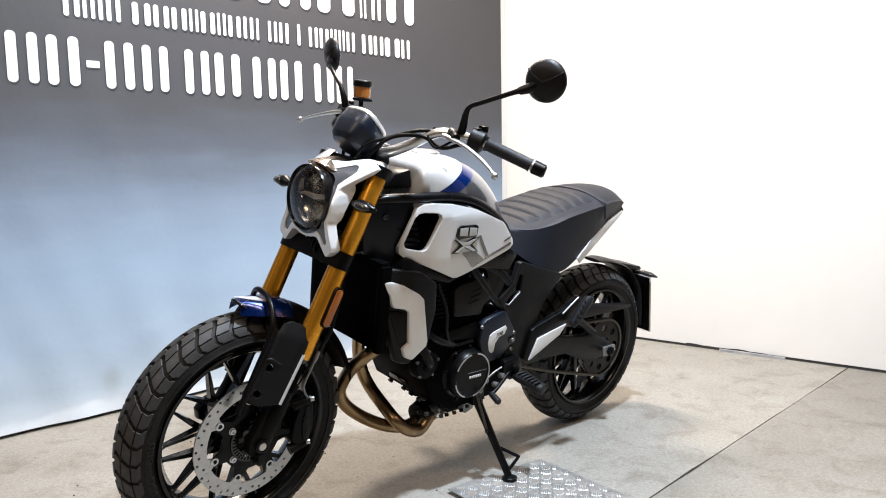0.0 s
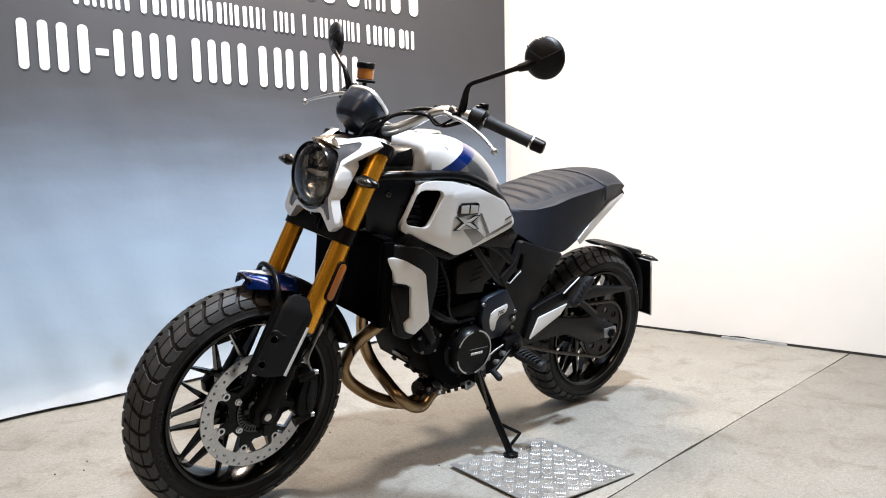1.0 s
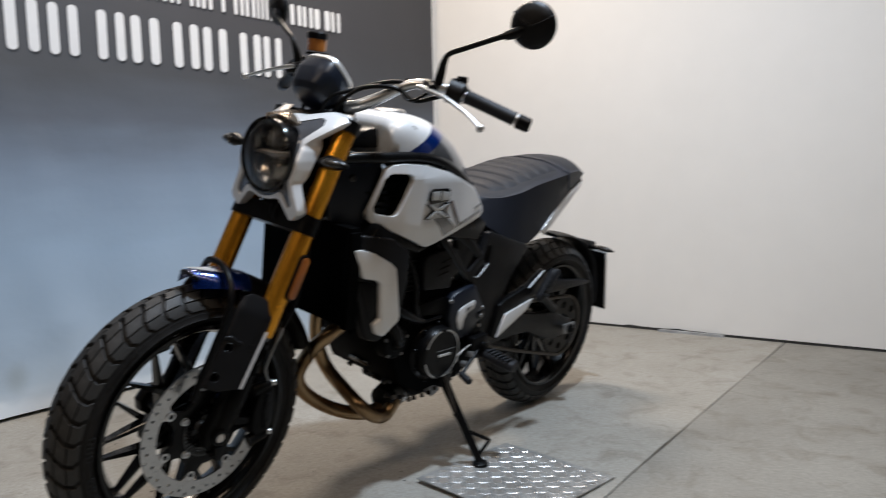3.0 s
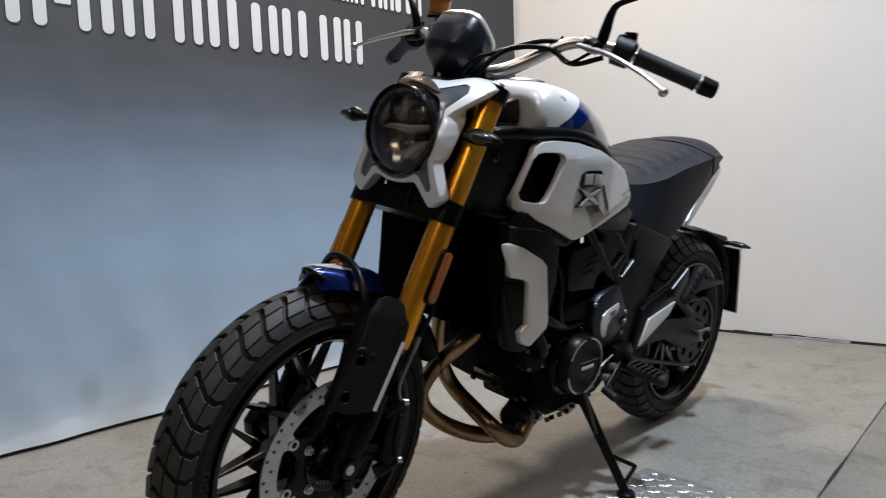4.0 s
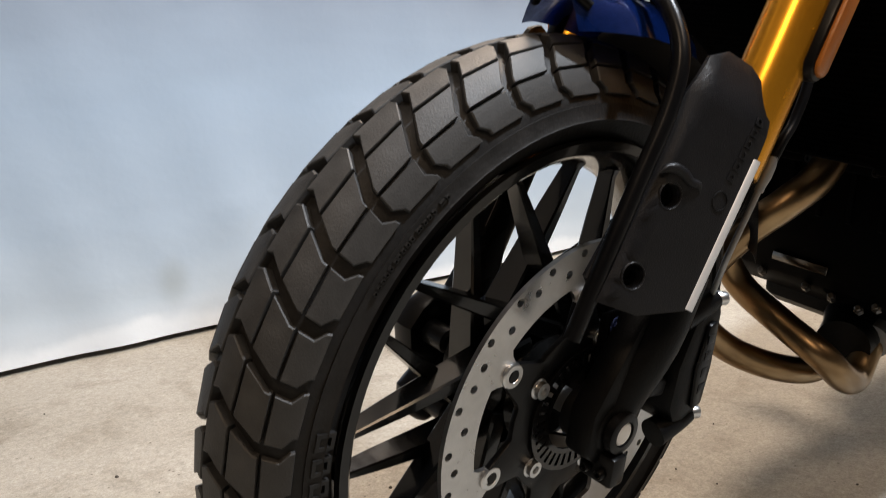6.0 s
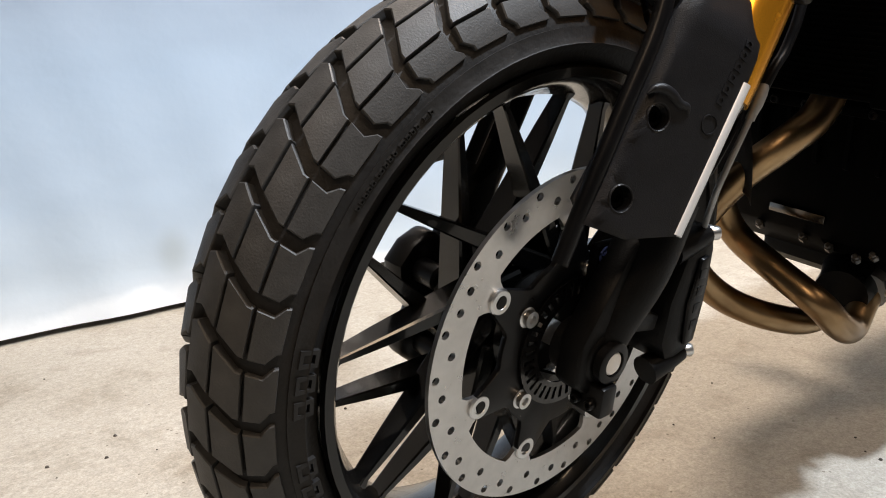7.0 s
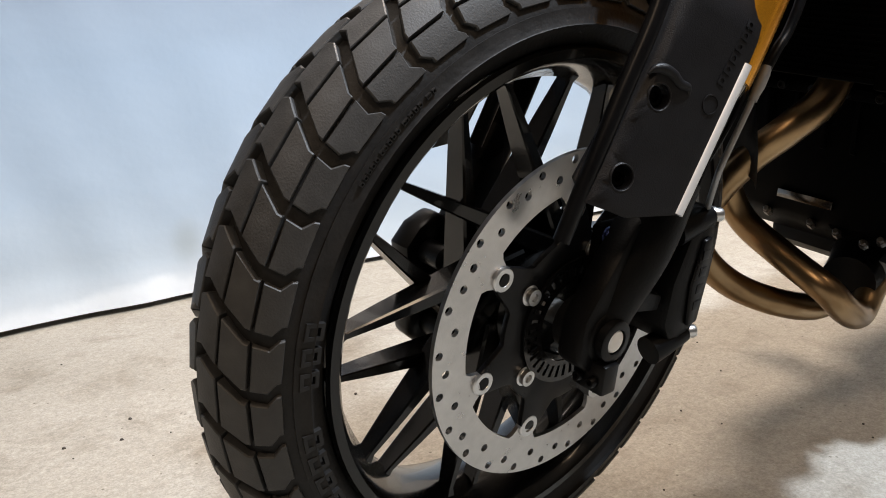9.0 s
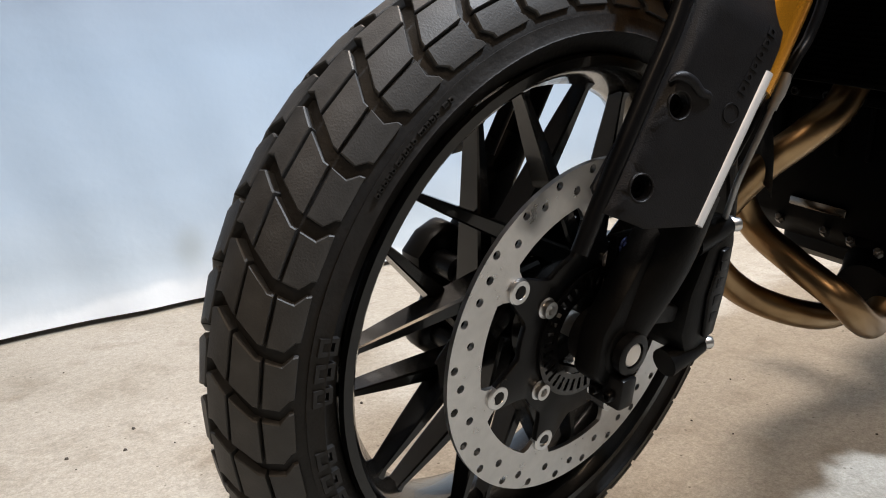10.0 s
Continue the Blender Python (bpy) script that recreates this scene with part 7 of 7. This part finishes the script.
# -- swingarm, chain and the tail carrier --
def rear_end():
    for sg in (1, -1):
        arm = plate([(-0.93, 0.455), (-1.06, 0.440), (-1.21, 0.408), (-1.30, 0.398), (-1.355, 0.405), (-1.385, 0.380), (-1.46, 0.350), (-1.485, 0.325), (-1.46, 0.292), (-1.34, 0.290), (-1.30, 0.302), (-1.20, 0.345), (-1.09, 0.352), (-0.93, 0.345)], [], 0.098, 0.128, 0.007, bend=lambda x, z: 0.012 * math.sin((x + 0.9) * 4))
        sw = part("swingarm", arm if sg > 0 else mirrored(arm), PLASTIC, bike, "black box-section swingarm")
        blk = plate([(-1.392, 0.343), (-1.398, 0.306), (-1.455, 0.303), (-1.470, 0.318), (-1.462, 0.345)], [], 0.130, 0.138, 0.003)
        part("axle_block", blk if sg > 0 else mirrored(blk), CAST, sw, "silver axle block")
        part("axle_nut", lathe([(0, 0.017), (0.012, 0.017), (0.014, 0.013), (0.014, 0.009), (0.020, 0.009)], (-1.43, 0.138 * sg, 0.324), (0, sg, 0), 6), BLACK, sw, "black axle nut", 20)
        brace = tube([(-1.00, 0.112 * sg, 0.440), (-1.12, 0.112 * sg, 0.475), (-1.24, 0.112 * sg, 0.465), (-1.345, 0.112 * sg, 0.402)], 0.016, 12)
        part("swingarm_brace", brace, BLACK, sw, "black upper brace", 60)
    part("swing_crossbar", box(-1.02, -0.96, -0.11, 0.11, 0.37, 0.44, 0.01), BLACK, bike, "")
    part("rear_axle", lathe([(-0.13, 0.012), (0.13, 0.012)], (-1.43, 0, 0.324), (0, 1, 0), 16), CAST, bike, "")
    hug = plate([(-1.19, 0.490), (-1.33, 0.512), (-1.42, 0.500), (-1.565, 0.482), (-1.555, 0.472), (-1.40, 0.470), (-1.25, 0.468)], [], 0.085, 0.118, 0.004)
    part("chain_guard", hug, PLASTIC, bike, "pointed black chain guard")
    part("shock", tube([(-0.95, 0.0, 0.44), (-1.0, 0.0, 0.68)], 0.03, 18, 2, False), BLACK, bike, "")
    part("inner_fender", plate([(-0.98, 0.66), (-0.985, 0.50), (-1.02, 0.46), (-1.04, 0.50), (-1.06, 0.62), (-1.10, 0.68)], [], -0.07, 0.10, 0.006), BLACK, bike, "black inner fender")
    # sprocket and chain
    cx, cz, cy = -1.43, 0.324, 0.098
    teeth = 44
    loop = []
    for k in range(teeth * 2):
        r = 0.113 if k % 2 else 0.106
        a = math.pi * k / teeth
        loop.append((cx + r * math.cos(a), cz + r * math.sin(a)))
    cut = [circle(cx + 0.078 * math.cos(a), cz + 0.078 * math.sin(a), 0.014, 14) for a in np.linspace(0, 2 * math.pi, 9)[:-1]]
    part("rear_sprocket", plate(loop, cut + [circle(cx, cz, 0.045, 24)], cy - 0.003, cy + 0.003), BLACK, bike, "black rear sprocket")
    fxs, fzs, fr = -0.79, 0.44, 0.036
    pts = []
    low0, low1 = Vector((fxs, cy, fzs - fr)), Vector((cx, cy, cz - 0.112))
    n = 40
    for i in range(n):
        p = low0.lerp(low1, i / n)
        p.z -= 0.012 * math.sin(math.pi * i / n)
        pts.append(p)
    for a in np.linspace(-90, -262, 24):
        pts.append(Vector((cx + 0.112 * math.cos(radians(a)), cy, cz + 0.112 * math.sin(radians(a)))))
    up1 = Vector((fxs, cy, fzs + fr))
    last = pts[-1]
    for i in range(1, n + 1):
        pts.append(last.lerp(up1, i / n))
    dist, samples = 0.0, []
    pitch = 0.0158
    for a, b in zip(pts, pts[1:]):
        seg = (b - a).length
        while dist <= seg:
            samples.append((a.lerp(b, dist / seg), math.atan2((b - a).z, (b - a).x)))
            dist += pitch
        dist -= seg
    chain = None
    first = []
    for i, (p, a) in enumerate(samples):
        m = Matrix.Translation(p) @ Matrix.Rotation(-a, 4, "Y")
        if not first:
            link = plate([(-0.0105, 0.0), (-0.009, 0.0055), (-0.004, 0.0045), (0.004, 0.0045), (0.009, 0.0055), (0.0105, 0.0), (0.009, -0.0055), (0.004, -0.0045), (-0.004, -0.0045), (-0.009, -0.0055)], [], -0.0015, 0.0015, 0.0005)
            l2 = link.copy()
            bmesh.ops.translate(link, vec=(0, 0.006, 0), verts=link.verts[:])
            bmesh.ops.translate(l2, vec=(0, -0.006, 0), verts=l2.verts[:])
            rol = lathe([(-0.008, 0.0045), (0.009, 0.0045)], (0.0079, 0, 0), (0, 1, 0), 8)
            chain = new("chain")
            chain.parent = bike
            tagged(chain, "greasy steel drive chain")
            first.append(finish("chain_link", join(link, l2, rol), CHAIN, chain, "", 30, m))
        else:
            share("chain_link", first[0], chain, m)
    # tail carrier behind the wheel
    guard = tube([(-1.43, 0, 0.646), (-1.50, 0, 0.640), (-1.575, 0, 0.616), (-1.64, 0, 0.570), (-1.68, 0, 0.51), (-1.70, 0, 0.42), (-1.715, 0, 0.36)], [0.04, 0.058, 0.066, 0.068, 0.075, 0.08, 0.075], 14, 6, True, 0.16)
    rg = part("rear_mudguard", guard, PLASTIC, bike, "black rear mudguard on the swingarm")
    part("mudguard_top", plate([(-1.52, 0.640), (-1.685, 0.606), (-1.70, 0.595), (-1.685, 0.588), (-1.61, 0.594)], [], -0.05, 0.05, 0.005), PLASTIC, rg, "flat black lamp shelf")
    for name, dx, hw, hh, thick, material, label in (("plate_carrier", 0.0, 0.100, 0.118, 0.004, BLACK, "black number plate carrier"), ("number_plate", -0.006, 0.104, 0.124, 0.0012, WHITE, "blank white number plate seen from behind")):
        num = box(-thick / 2, thick / 2, -hw, hw, -hh, hh, 0.0005)
        bmesh.ops.transform(num, matrix=Matrix.Translation((-1.712 + dx, 0, 0.455)) @ Matrix.Rotation(radians(13.5), 4, "Y"), verts=num.verts[:])
        part(name, num, material, rg, label)
    part("carrier_arm", plate([(-1.640, 0.600), (-1.680, 0.585), (-1.705, 0.50), (-1.690, 0.47), (-1.665, 0.52)], [], -0.03, 0.03, 0.003), BLACK, rg, "")
    for sg in (1, -1):
        st = part("rear_indicator", tube([(-1.655, 0.03 * sg, 0.588), (-1.660, 0.075 * sg, 0.590)], 0.008, 10, 2, False), BLACK, bike, "slim black rear indicator")
        part("indicator_lens", tube([(-1.660, 0.070 * sg, 0.590), (-1.662, 0.085 * sg, 0.591), (-1.668, 0.115 * sg, 0.589), (-1.676, 0.14 * sg, 0.585)], [0.008, 0.014, 0.014, 0.004], 14, 5, True, 0.7), SMOKE, st, "smoked lens", 50)


rear_end()
